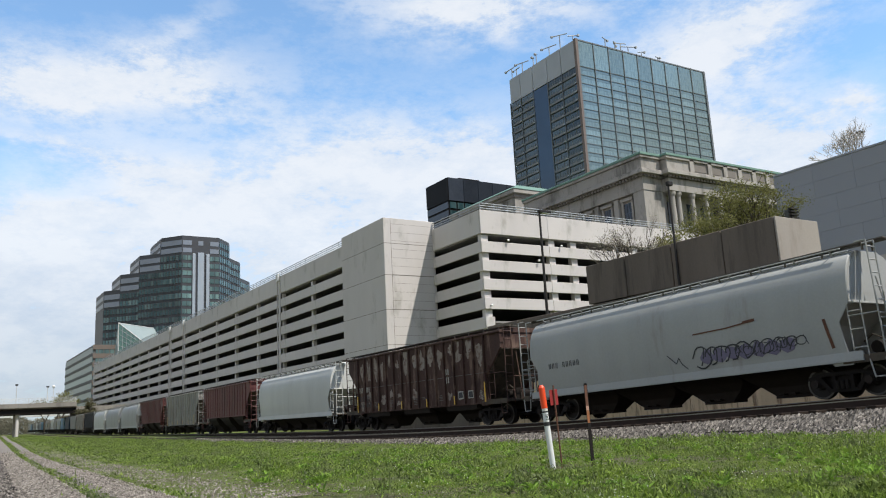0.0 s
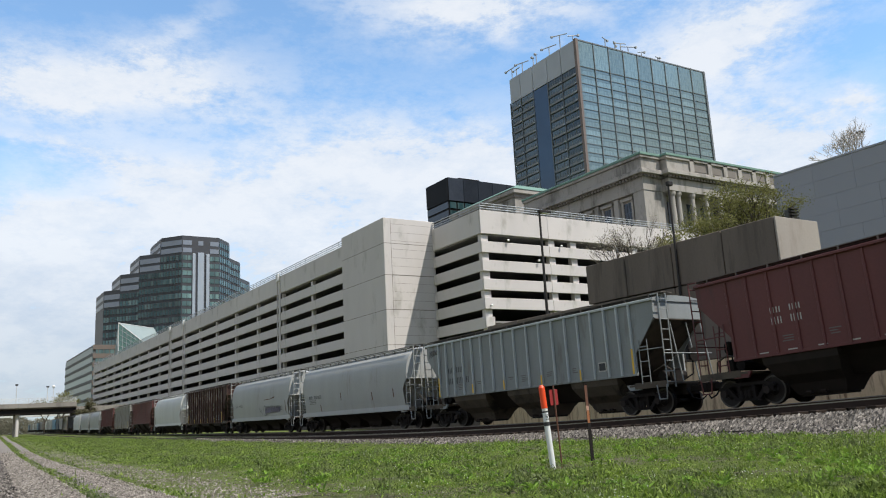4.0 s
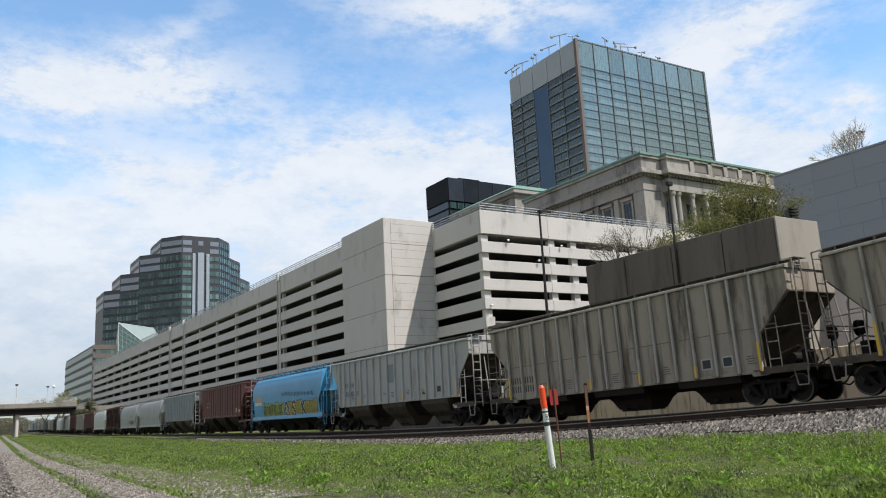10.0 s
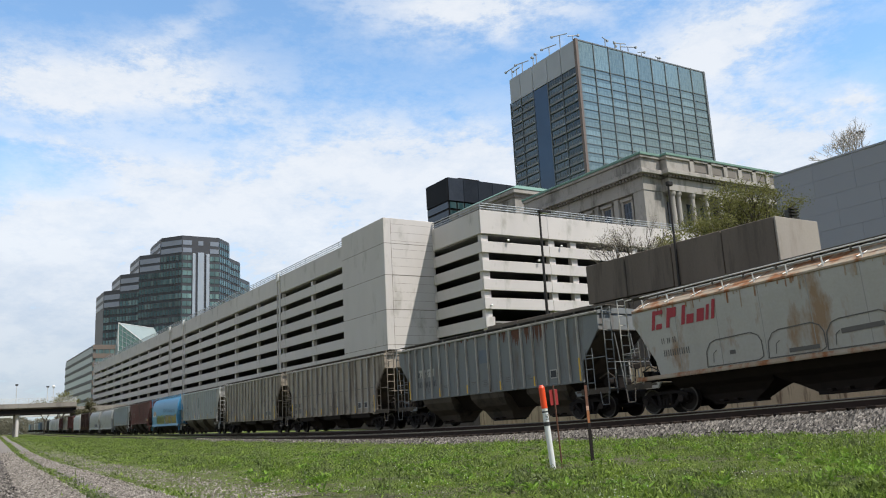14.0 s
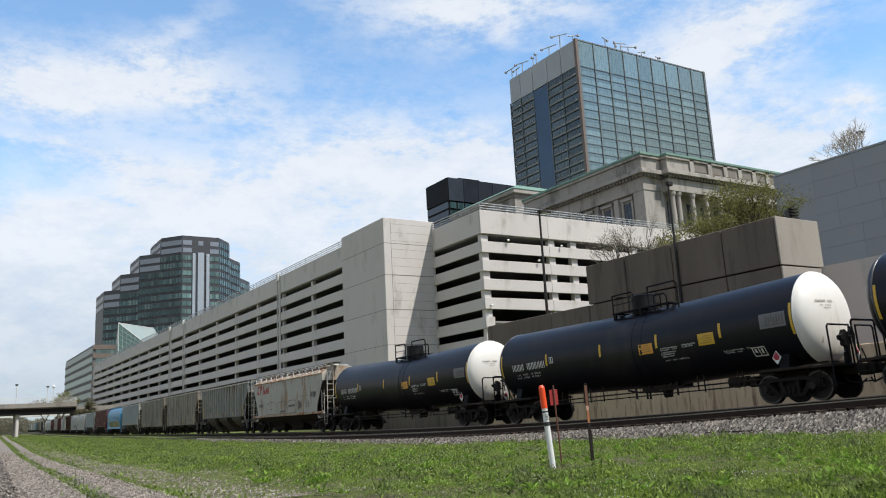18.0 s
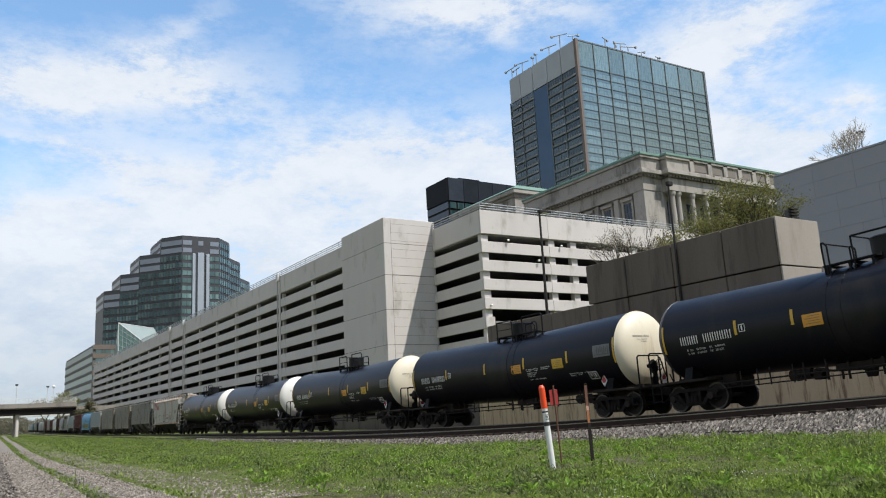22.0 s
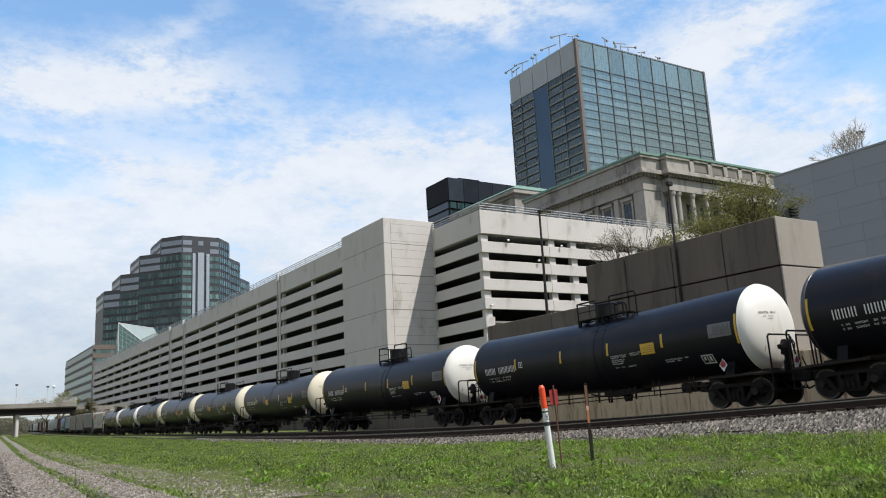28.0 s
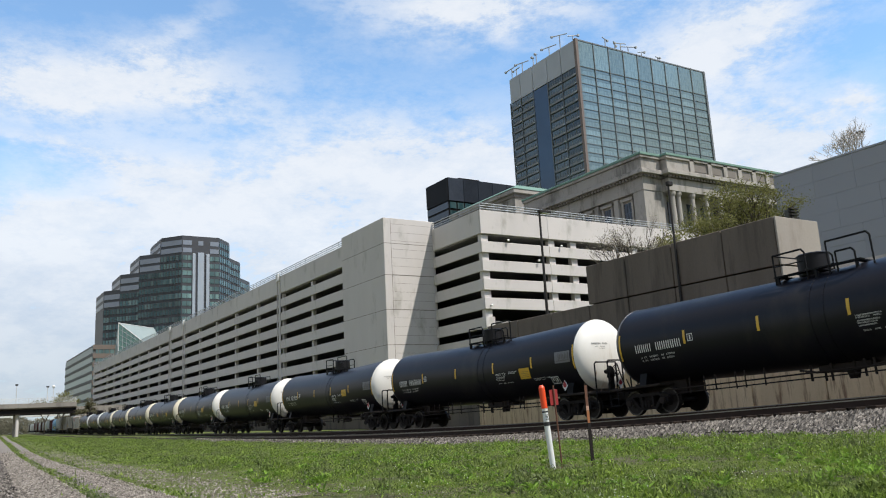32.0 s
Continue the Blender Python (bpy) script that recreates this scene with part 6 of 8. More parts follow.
    for x, z, words in ((xs, 2.38, (0.85,)), (xs, 2.31, (0.5, 0.3)), (xs - 0.02, 2.21, (0.75,)), (xs, 2.14, (0.7,)), (xs - 0.02, 2.06, (0.6,)), (xs - 0.1, 1.91, (0.3, 0.25, 0.5)),
                        (xs - 1.05, 2.4, (0.65,)), (xs - 1.05, 2.33, (0.55,)), (xe, 1.95, (0.9, 0.2)), (xe - 0.05, 1.88, (0.45, 0.25))):
        for w in words:
            letters(bm, x, z, max(1, int(w / 0.065)), 0.05, 0.045, 0.02)
            x -= w + 0.06
    tagged(part("stencil", bm, "white_paint", car, "small white notices"), kind="stuff")
    bm = bmesh.new()
    for x0, x1, z0, z1 in ((-7.66, -6.66, 2.52, 3.02),):
        on_side(bm, x0, x1, z0, z1, 0.008)
    panel = part("logo_panel", bm, "logo_grey", car, "grey emblem panel of plain bars")
    bm = bmesh.new()
    for k in range(7):
        x = -6.9 - k * 0.105
        on_side(bm, x - 0.05, x, 2.64 + 0.03 * (k % 3), 2.95 - 0.05 * (k % 2), 0.014)
    on_side(bm, -7.6, -6.75, 2.60, 2.635, 0.014)
    tagged(part("emblem_bars", bm, "faint_paint", panel), kind="stuff")
    bm = bmesh.new()
    for x0, x1, z0, z1 in ((-6.58, -6.06, 1.65, 1.685), (-6.58, -6.06, 1.935, 1.97), (-6.58, -6.545, 1.65, 1.97), (-6.095, -6.06, 1.65, 1.97), (-6.34, -6.305, 1.65, 1.97), (-6.48, -6.4, 1.74, 1.9), (-6.24, -6.16, 1.78, 1.9)):
        on_side(bm, x0, x1, z0, z1)
    tagged(part("inspection_box", bm, "white_paint", car, "white outlined box"), kind="stuff")
    bm = bmesh.new()
    zc, xc = 1.52, -7.0
    prism(bm, [(xc - 0.17, zc), (xc, zc + 0.23), (xc + 0.17, zc), (xc, zc - 0.23)], 1.375, 1.4, "y")
    d = part("placard", bm, "white_paint", car, "diamond hazard placard")
    bm = bmesh.new()
    prism(bm, [(xc - 0.13, zc + 0.03), (xc, zc + 0.2), (xc + 0.13, zc + 0.03), (xc + 0.06, zc - 0.08), (xc - 0.06, zc - 0.08)], 1.402, 1.406, "y")
    part("flame_mark", bm, "red_paint", d)
    # small marks and a rust run on the white head
    def on_head(bm, y0, y1, z0, z1, lift=0.012):
        vs = []
        for y, z in ((y0, z0), (y1, z0), (y1, z1), (y0, z1)):
            r = min(1.0, math.hypot(y, z - ZC) / R)
            a = math.acos(r ** (1 / 0.9))
            vs.append(bm.verts.new((-(7.95 + 0.56 * math.sin(a) + lift), y, z)))
        bm.faces.new(vs)
    bm = bmesh.new()
    for y, n, z, h in ((0.05, 11, 3.2, 0.085), (0.2, 7, 3.09, 0.04), (0.24, 4, 3.0, 0.04)):
        for i in range(n):
            if i != 4:
                on_head(bm, y + i * 0.08, y + i * 0.08 + 0.018, z, z + h)
                on_head(bm, y + i * 0.08 + 0.036, y + i * 0.08 + 0.054, z, z + h)
    tagged(part("stencil", bm, "rib_grey", car, "small grey stencilled marks"), kind="stuff")
    bm = bmesh.new()
    for k in range(3):
        on_head(bm, 0.72 + 0.012 * k, 0.78 - 0.008 * k, 1.86 + k * 0.07, 1.93 + k * 0.07, 0.006)
    tagged(part("rust_run", bm, "primer_tan", car, "faint rust run"), kind="stuff")
    # top platform, dome housing, rails
    top = ZC + R - SAG
    ends = (-0.55, 1.3) if reverse else (-2.3, 0.85)
    dome = -0.53 if reverse else -0.2
    bm = bmesh.new()
    for y0, y1 in ((-0.85, -0.55), (0.55, 0.85)):
        box(bm, ends[0], ends[1], y0, y1, top + 0.04, top + 0.08)
    for x in (ends[0] + 0.15, (ends[0] + ends[1]) / 2, ends[1] - 0.15):
        box(bm, x - 0.12, x + 0.12, -0.85, 0.85, top + 0.02, top + 0.06)
        for y in (-0.8, 0.8):
            box(bm, x - 0.04, x + 0.04, y - 0.04, y + 0.04, top - 0.36, top + 0.03)
    part("platform", bm, "black_metal", car, "grated top platform")
    bm = bmesh.new()
    tube(bm, (dome, 0, top - 0.05), (dome, 0, top + 0.68), 0.52, 20)
    tube(bm, (dome, 0, top + 0.68), (dome, 0, top + 0.72), 0.55, 20, 0.5)
    for k in range(8):
        w = math.pi * k / 4
        tube(bm, (dome + 0.57 * math.cos(w), 0.57 * math.sin(w), top + 0.05), (dome + 0.57 * math.cos(w), 0.57 * math.sin(w), top + 0.16), 0.035, 6)
    smooth(part("valve_dome", bm, "dome_black", car), 40)
    hoops = ((0.2, -2.5, 0.83), (1.23, 1.05, 0.83)) if reverse else ((0.78, -0.42, 0.82), (-1.22, -2.72, 0.86), (-1.5, -2.15, 0.46))
    for front, back, h in hoops:
        bm = bmesh.new()
        for y in ((-0.82, 0.82) if reverse or front > 0 else (0.82,)):
            pipe(bm, [(front, y, top - 0.25), (front, y, top + h), (back + 0.1, y, top + h), (back, y, top + h - 0.12), (back, y, top - 0.25)], 0.034, 6)
            if 0.8 < front - back < 1.3:
                tube(bm, (front, y, top + h * 0.52), (back, y, top + h * 0.5), 0.022, 5)
        if front > 0:
            tube(bm, (front, -0.82, top + h), (front, 0.82, top + h), 0.026, 6)
        part("guard_rail", bm, "black_metal", car)
    for x0, x1, x2, x3 in ((-8.3, -5.6, -8.4, -6.2), (5.6, 8.3, 6.2, 8.4)):
        bm = bmesh.new()
        box(bm, x0, x1, -0.5, 0.5, 0.78, 1.28)
        box(bm, x2, x3, -1.35, 1.35, 1.06, 1.16, bevel=0.02)
        part("stub_sill", bm, "under_shade_black", car)
    for x in (7.15, -7.15):
        bm = bmesh.new()
        prism(bm, [(-1.3, 1.12), (1.3, 1.12), (1.15, 1.62), (0.7, 1.32), (0, 1.2), (-0.7, 1.32), (-1.15, 1.62)], x - 0.18, x + 0.18, "x")
        part("saddle", bm, "black_metal", car)
    bm = bmesh.new()
    tube(bm, (-6.0, 1.0, 0.88), (6.0, 1.0, 0.88), 0.032, 6)
    tube(bm, (-6.0, 1.0, 0.71), (6.0, 1.0, 0.71), 0.024, 5)
    for x in (-5.3, -5.1, -3.6, -3.3, 1.7, 2.5, 2.9, 3.8, 4.3, 5.0):
        tube(bm, (x, 1.02, 1.25), (x, 1.02, 0.62 + 0.02 * (int(x * 10) % 4)), 0.028, 5)
    part("brake_piping", bm, "under_shade_black", car)
    bm = bmesh.new()
    tube(bm, (weld, 0, 1.1), (weld, 0, 0.6), 0.28, 10, 0.16)
    for x, y in ((-0.35, 0.5), (0.4, 0.6), (-0.8, 0.7), (0.75, 0.4), (-1.15, 0.75), (1.1, 0.65)):
        tube(bm, (weld + x, y, 1.15), (weld + x, y, 0.55 + 0.06 * abs(x)), 0.045, 6)
    pipe(bm, [(weld + x, 0.8, z) for x, z in ((-1.6, 1.0), (-1.2, 0.9), (-0.3, 0.82), (0.8, 0.88), (1.4, 1.0))], 0.04, 6)
    box(bm, weld - 0.9, weld + 0.9, -0.5, 0.5, 0.92, 1.1)
    part("bottom_outlet", bm, "under_shade_black", car)
    bm = bmesh.new()
    xb = 2.4 if reverse else -5.3
    tube(bm, (xb + 0.2, 0.4, 0.9), (xb + 1.0, 0.4, 0.9), 0.19, 10)
    tube(bm, (xb + 0.5, 0.75, 0.98), (xb + 0.5, 0.75, 0.68), 0.09, 8)
    box(bm, xb - 0.35, xb - 0.05, 0.4, 0.8, 0.66, 1.02, bevel=0.03)
    part("brake_reservoir", bm, "under_shade_black", car)
    # end platform, handrails, steps and hand brake
    for s in (-1, 1):
        x = s * 8.92
        bm = bmesh.new()
        box(bm, min(x, s * 8.2), max(x, s * 8.2), -1.4, 1.4, 1.04, 1.14, bevel=0.02)
        part("end_platform", bm, "under_shade_black", car)
        bm = bmesh.new()
        pipe(bm, [(x, 1.36, 1.12), (x, 1.36, 2.3), (x, 1.28, 2.38), (x, 0.1, 2.38)], 0.034, 6)
        tube(bm, (x, 0.1, 2.38), (x, 0.1, 1.12), 0.034, 6)
        part("end_handrail", bm, "black_metal", car)
        bm = bmesh.new()
        pipe(bm, [(x, -0.3, 1.12), (x, -0.3, 2.38), (x, -1.28, 2.38), (x, -1.36, 2.3), (x, -1.36, 1.12)], 0.034, 6)
        tube(bm, (x, 0.1, 2.3), (s * 8.35, -0.6, 1.15), 0.03, 6)
        part("end_handrail", bm, "black_metal", car)
        bm = bmesh.new()
        for z in (0.45, 0.75):
            tube(bm, (x - s * 0.44, 1.38, z), (x, 1.38, z), 0.022, 5)
        for k in (-0.44, 0.0):
            tube(bm, (x + s * k, 1.38, 0.42), (x + s * k, 1.38, 1.12), 0.022, 5)
        part("step", bm, "black_metal", car)
    bm = bmesh.new()
    # gear case, ratchet arms, chain guard and spoked wheel
    prism(bm, [(0.24, 1.78), (0.30, 2.12), (0.46, 2.22), (0.56, 2.08), (0.74, 2.02), (0.72, 1.90), (0.56, 1.86), (0.60, 1.72), (0.40, 1.66)], -8.98, -8.82, "x")
    box(bm, -8.97, -8.85, 0.3, 0.46, 1.14, 1.72)
    pts = [(-9.03, 0.22 + 0.2 * math.cos(a), 2.0 + 0.22 * math.sin(a)) for a in [2 * math.pi * i / 12 for i in range(13)]]
    pipe(bm, pts, 0.022, 5)
    for i in range(0, 12, 3):
        tube(bm, pts[i], (-8.98, 0.3, 2.0), 0.016, 5)
    tube(bm, (-8.9, 0.0, 2.32), (-8.6, -0.75, 1.15), 0.03, 6)
    tube(bm, (-8.9, -0.5, 1.62), (-8.9, -0.75, 1.15), 0.026, 6)
    prism(bm, [(0.28, 1.14), (0.66, 1.14), (0.62, 1.46), (0.46, 1.6), (0.34, 1.5)], -8.95, -8.9, "x")
    part("hand_brake", bm, "black_metal", car)
    bm = bmesh.new()
    prism(bm, [(-0.2, 1.45), (-0.02, 1.69), (0.16, 1.45), (-0.02, 1.21)], -9.0, -8.98, "x")
    d = part("placard", bm, "white_paint", car, "diamond hazard placard")
    bm = bmesh.new()
    prism(bm, [(-0.14, 1.48), (-0.02, 1.64), (0.10, 1.48), (0.04, 1.4), (-0.08, 1.4)], -9.006, -9.001, "x")
    part("flame_mark", bm, "red_paint", d)
    return car


def tag_graffiti(car, kind):
    rng = random.Random(11)
    if kind == "grey":
        tint = bmesh.new()
        for i in range(7):
            x = -2.2 - i * 0.55
            patch(tint, bubble(rng, x, 1.86, 0.3, 0.26), 0.003 + 0.0002 * i, 6)
        tagged(part("graffiti_fill", tint, "graffiti_purple", car, "faint purple graffiti fill"), kind="stuff")
        bm = bmesh.new()
        for i, w in enumerate((0.42, 0.26, 0.34, 0.28, 0.36, 0.24, 0.3, 0.24, 0.22)):
            x, h = -1.95 - i * 0.46, 0.36 - 0.022 * i
            pts = bubble(rng, x, 1.84 + 0.015 * i, w, h)
            stroke(bm, pts[:rng.randint(8, 13)], 0.055 if i < 5 else 0.04, 0.006)
            stroke(bm, [(x + w * rng.uniform(-0.6, 0.6), 1.84 - h * 0.8), (x + w * rng.uniform(-0.4, 0.4), 1.9), (x - w * rng.uniform(0, 0.8), 1.84 + h)], 0.05, 0.007)
        scribble(bm, rng, -3.4, -6.2, 1.72, 2.1, 8, 0.026, 0.007)
        stroke(bm, [(-0.35, 2.1), (-0.75, 1.75), (-0.9, 1.95), (-1.0, 1.72), (-1.25, 1.5)], 0.04, 0.006)
        tagged(part("graffiti", bm, "dark_paint", car, "black scrawled graffiti"), kind="stuff")
        bm = bmesh.new()
        for i in range(9):
            if i != 3:
                for k in (0.0, 0.085):
                    stroke(bm, [(6.5 - i * 0.23 - k, 2.3), (6.5 - i * 0.23 - k, 2.54)], 0.04, 0.006)
        tagged(part("stencil", bm, "dark_paint", car), kind="stuff")
        bm = bmesh.new()
        stroke(bm, [(-1.7, 2.72), (-3.2, 2.75), (-4.4, 2.86)], 0.05, 0.006)
        stroke(bm, [(-3.9, 2.84), (-4.4, 2.87)], 0.1, 0.007)
        stroke(bm, [(-6.9, 2.5), (-7.05, 1.55)], 0.11, 0.006)
        tagged(part("rust_streak", bm, "rusty_steel", car), kind="stuff")
    if kind == "plain":
        bm = bmesh.new()
        for i in range(10):
            if i != 3:
                for k in (0.0, 0.085):
                    stroke(bm, [(6.6 - i * 0.23 - k, 2.3), (6.6 - i * 0.23 - k, 2.54)], 0.04, 0.006)
        tagged(part("stencil", bm, "dark_paint", car), kind="stuff")
        bm = bmesh.new()
        for r in range(3):
            for i in range(6):
                stroke(bm, [(6.5 - i * 0.2, 2.2 - r * 0.11), (6.37 - i * 0.2, 2.2 - r * 0.11)], 0.05, 0.006)
        tagged(part("stencil", bm, "faint_paint", car), kind="stuff")
        bm = bmesh.new()
        for x, z in ((1.2, 2.55), (-3.4, 2.35), (4.6, 1.9), (-6.2, 2.4)):
            stroke(bm, [(x, z), (x - 0.06, z - 0.5)], 0.10, 0.006)
        tagged(part("rust_streak", bm, "rusty_steel", car), kind="stuff")
    if kind == "blue":
        black, lime, gold, olive, white = (bmesh.new() for _ in range(5))
        # first piece: narrow yellow-green letters, knotted black lines
        for i in range(11):
            x, w = 4.75 - i * 0.44, rng.uniform(0.34, 0.46)
            lo, hi = 1.26 + rng.uniform(-0.04, 0.06), 2.32 + rng.uniform(-0.16, 0.2)
            q = [(x, lo), (x - w * 0.5, lo - rng.uniform(-0.1, 0.08)), (x - w, lo + 0.05), (x - w + rng.uniform(-0.1, 0.1), hi), (x - w * 0.4, hi - rng.uniform(0, 0.2)), (x + rng.uniform(-0.1, 0.1), hi)]
            patch(lime if i % 3 else olive, q, 0.004 + 0.0004 * i, 8)
            stroke(black, q[:4] + q[4:] + q[:1], 0.055, 0.012)
            stroke(black, [(x - w * 0.5, lo + 0.2), (x - w * rng.uniform(0.2, 0.8), hi - 0.25)], 0.06, 0.012)
        scribble(lime, rng, 5.0, 0.2, 2.0, 2.45, 9, 0.06, 0.010)
        scribble(black, rng, 5.1, 0.1, 1.5, 2.2, 13, 0.035, 0.013)
        # second piece: a gold and olive band of blocky letters, three drawn over it in dark paint with white edges
        edge = -0.45
        for i, w in enumerate((0.75, 0.7, 0.8, 0.75, 0.7, 0.8, 0.75, 0.75, 0.6)):
            lo, hi = 1.22 + rng.uniform(-0.05, 0.05), 2.36 + rng.uniform(-0.08, 0.1)
            q = [(edge, lo), (edge - w, lo + rng.uniform(-0.05, 0.05)), (edge - w + rng.uniform(-0.12, 0.12), hi), (edge + rng.uniform(-0.1, 0.1), hi - rng.uniform(-0.05, 0.1))]
            patch((gold, olive)[i % 2], q, 0.004 + 0.0004 * i, 8)
            stroke(olive if i % 2 == 0 else gold, [(edge - w * 0.3, lo + 0.15), (edge - w * 0.6, hi - 0.2)], 0.16, 0.009)
            stroke(black, q[1:], 0.035, 0.012)
            if i > 4:
                stroke(black, [(edge - w * 0.2, lo + 0.3), (edge - w * 0.45, hi - 0.25), (edge - w * 0.75, lo + 0.35), (edge - w * 0.4, lo + 0.2)], 0.04, 0.013)
            edge -= w
        ring = [(-0.85 + 0.38 * math.cos(a) + 0.12 * math.sin(a), 1.78 + 0.5 * math.sin(a)) for a in [math.pi * (0.2 + k / 6) for k in range(13)]]
        ess = [(-2.75, 2.2), (-2.45, 2.36), (-2.12, 2.2), (-2.1, 1.98), (-2.4, 1.8), (-2.62, 1.6), (-2.5, 1.34), (-2.15, 1.28), (-1.95, 1.45)]
        kay = ([(-4.02, 2.34), (-4.12, 1.85), (-4.02, 1.32)], [(-4.62, 2.3), (-4.15, 1.88), (-4.45, 1.62), (-4.72, 1.34)])
        for pts in (ring, ess) + kay:
            stroke(white, pts, 0.33, 0.014)
            stroke(black, pts, 0.24, 0.018)
        for k in range(10):
            x = 0.35 - k * 0.7
            z = float(np.interp(x, (-6.6, 0.4), (2.62, 2.85)))
            scribble(black, rng, x, x - 0.42, z, z + 0.34, 4, 0.022, 0.005)
        stroke(black, [(-2.9, 3.2), (-3.0, 2.85), (-2.95, 2.6)], 0.03, 0.005)
        for name, bm, material, label in (("graffiti_outline", black, "dark_paint", "black graffiti outlines"), ("graffiti_fill", lime, "graffiti_yellow", "yellow-green graffiti fill"),
                                          ("graffiti_fill", gold, "graffiti_gold", "gold graffiti fill"), ("graffiti_fill", olive, "graffiti_olive", "olive graffiti fill"),
                                          ("graffiti_edge", white, "white_paint", "white graffiti edges")):
            tagged(part(name, bm, material, car, label), kind="stuff")
        bm = bmesh.new()
        patch(bm, [(7.0, 2.5), (6.9, 2.85), (6.4, 3.06), (5.4, 3.02), (5.0, 2.75), (5.2, 2.45), (6.2, 2.38)], 0.003, 6)
        tagged(part("primer_patch", bm, "primer_tan", car, "tan primer patches"), kind="stuff")
        bm = bmesh.new()
        for i in range(7):
            stroke(bm, [(6.95 - i * 0.26, 2.3), (6.95 - i * 0.26, 2.52)], 0.14, 0.014)
        tagged(part("stencil", bm, "white_paint", car), kind="stuff")
    if kind == "rail":
        bm = bmesh.new()
        for x, w, h in ((6.85, 0.16, 0.74), (6.62, 0.3, 0.2), (6.1, 0.17, 0.74), (5.86, 0.3, 0.36), (5.35, 0.17, 0.72), (5.1, 0.34, 0.34), (4.62, 0.34, 0.46), (4.2, 0.14, 0.56), (3.95, 0.15, 0.7)):
            z = 3.2 + (0.36 if x == 5.86 else 0.0)
            patch(bm, [(x, z), (x - w, z), (x - w - 0.16 * h / 0.74, z + h), (x - 0.16 * h / 0.74, z + h)], 0.006, 4)
        patch(bm, [(6.55, 3.76), (6.2, 3.76), (6.17, 3.92), (6.6, 3.92)], 0.006, 2)
        tagged(part("emblem", bm, "red_paint", car, "slanted red emblem of plain bars"), kind="stuff")
        bm = bmesh.new()
        for i in range(6):
            for k in (0.0, 0.1):
                stroke(bm, [(6.35 - i * 0.22 - k, 2.12), (6.35 - i * 0.22 - k, 2.36)], 0.04, 0.006)
        for i in range(3):
            for k in (0.0, 0.1):
                stroke(bm, [(6.4 - i * 0.28 - k, 2.6), (6.4 - i * 0.28 - k, 2.82)], 0.035, 0.006)
        for x0, x1, z0, z1 in ((4.4, 2.0, 1.5, 2.42), (1.8, -0.32, 1.5, 2.4), (-0.36, -2.6, 1.5, 2.42)):
            h = z1 - z0
            pts = [(x0, z0), (x0 - 0.05, z0 + h * 0.6), (x0 - 0.25, z1 - 0.08), (x0 - 0.5, z1), (x1 + 0.4, z1 + 0.05), (x1 + 0.12, z1 - 0.08), (x1, z1 - 0.3), (x1, z0 + 0.1), (x1 + 0.2, z0), (x0, z0)]
            stroke(bm, pts, 0.04, 0.006)
            stroke(bm, [(x0 - 0.3, z0 + 0.12), (x0 - 0.35, z0 + h * 0.5), (x0 - 0.5, z0 + h * 0.6)], 0.03, 0.006)
        stroke(bm, [(-0.9, 2.02), (-2.3, 2.06)], 0.16, 0.006)
        stroke(bm, [(1.0, 1.66), (-0.1, 1.66)], 0.14, 0.006)
        stroke(bm, [(3.35, 1.9), (3.1, 1.9)], 0.14, 0.006)
        stroke(bm, [(-3.4, 2.67), (-4.8, 2.7)], 0.03, 0.006)
        scribble(bm, rng, -3.0, -3.7, 1.7, 2.4, 5, 0.03, 0.006)
        scribble(bm, rng, -4.5, -5.4, 1.8, 2.25, 4, 0.03, 0.006)
        scribble(bm, rng, -5.6, -6.6, 2.5, 2.95, 6, 0.045, 0.006)
        tagged(part("graffiti", bm, "faint_paint", car, "faded black graffiti outlines"), kind="stuff")
        bm = bmesh.new()
        for i in range(46):
            x, h = rng.uniform(-7.0, 7.0), rng.uniform(0.1, 0.7) * rng.random()
            stroke(bm, [(x, 4.02), (x + 0.01, 4.02 - h)], rng.uniform(0.02, 0.09), 0.004 + 0.0001 * i)
        tagged(part("rust_streak", bm, "rusty_cream", car, "rust runs below the roof edge"), kind="stuff")


def repaint(car, old, paint):
    """Another paint on a copy of a car, on its own slots."""
    for o in car.children_recursive:
        if o.type == "MESH" and o.data.materials and o.data.materials[0] == M[old]:
            o.material_slots[0].link = "OBJECT"
            o.material_slots[0].material = M[paint]


CARS = []


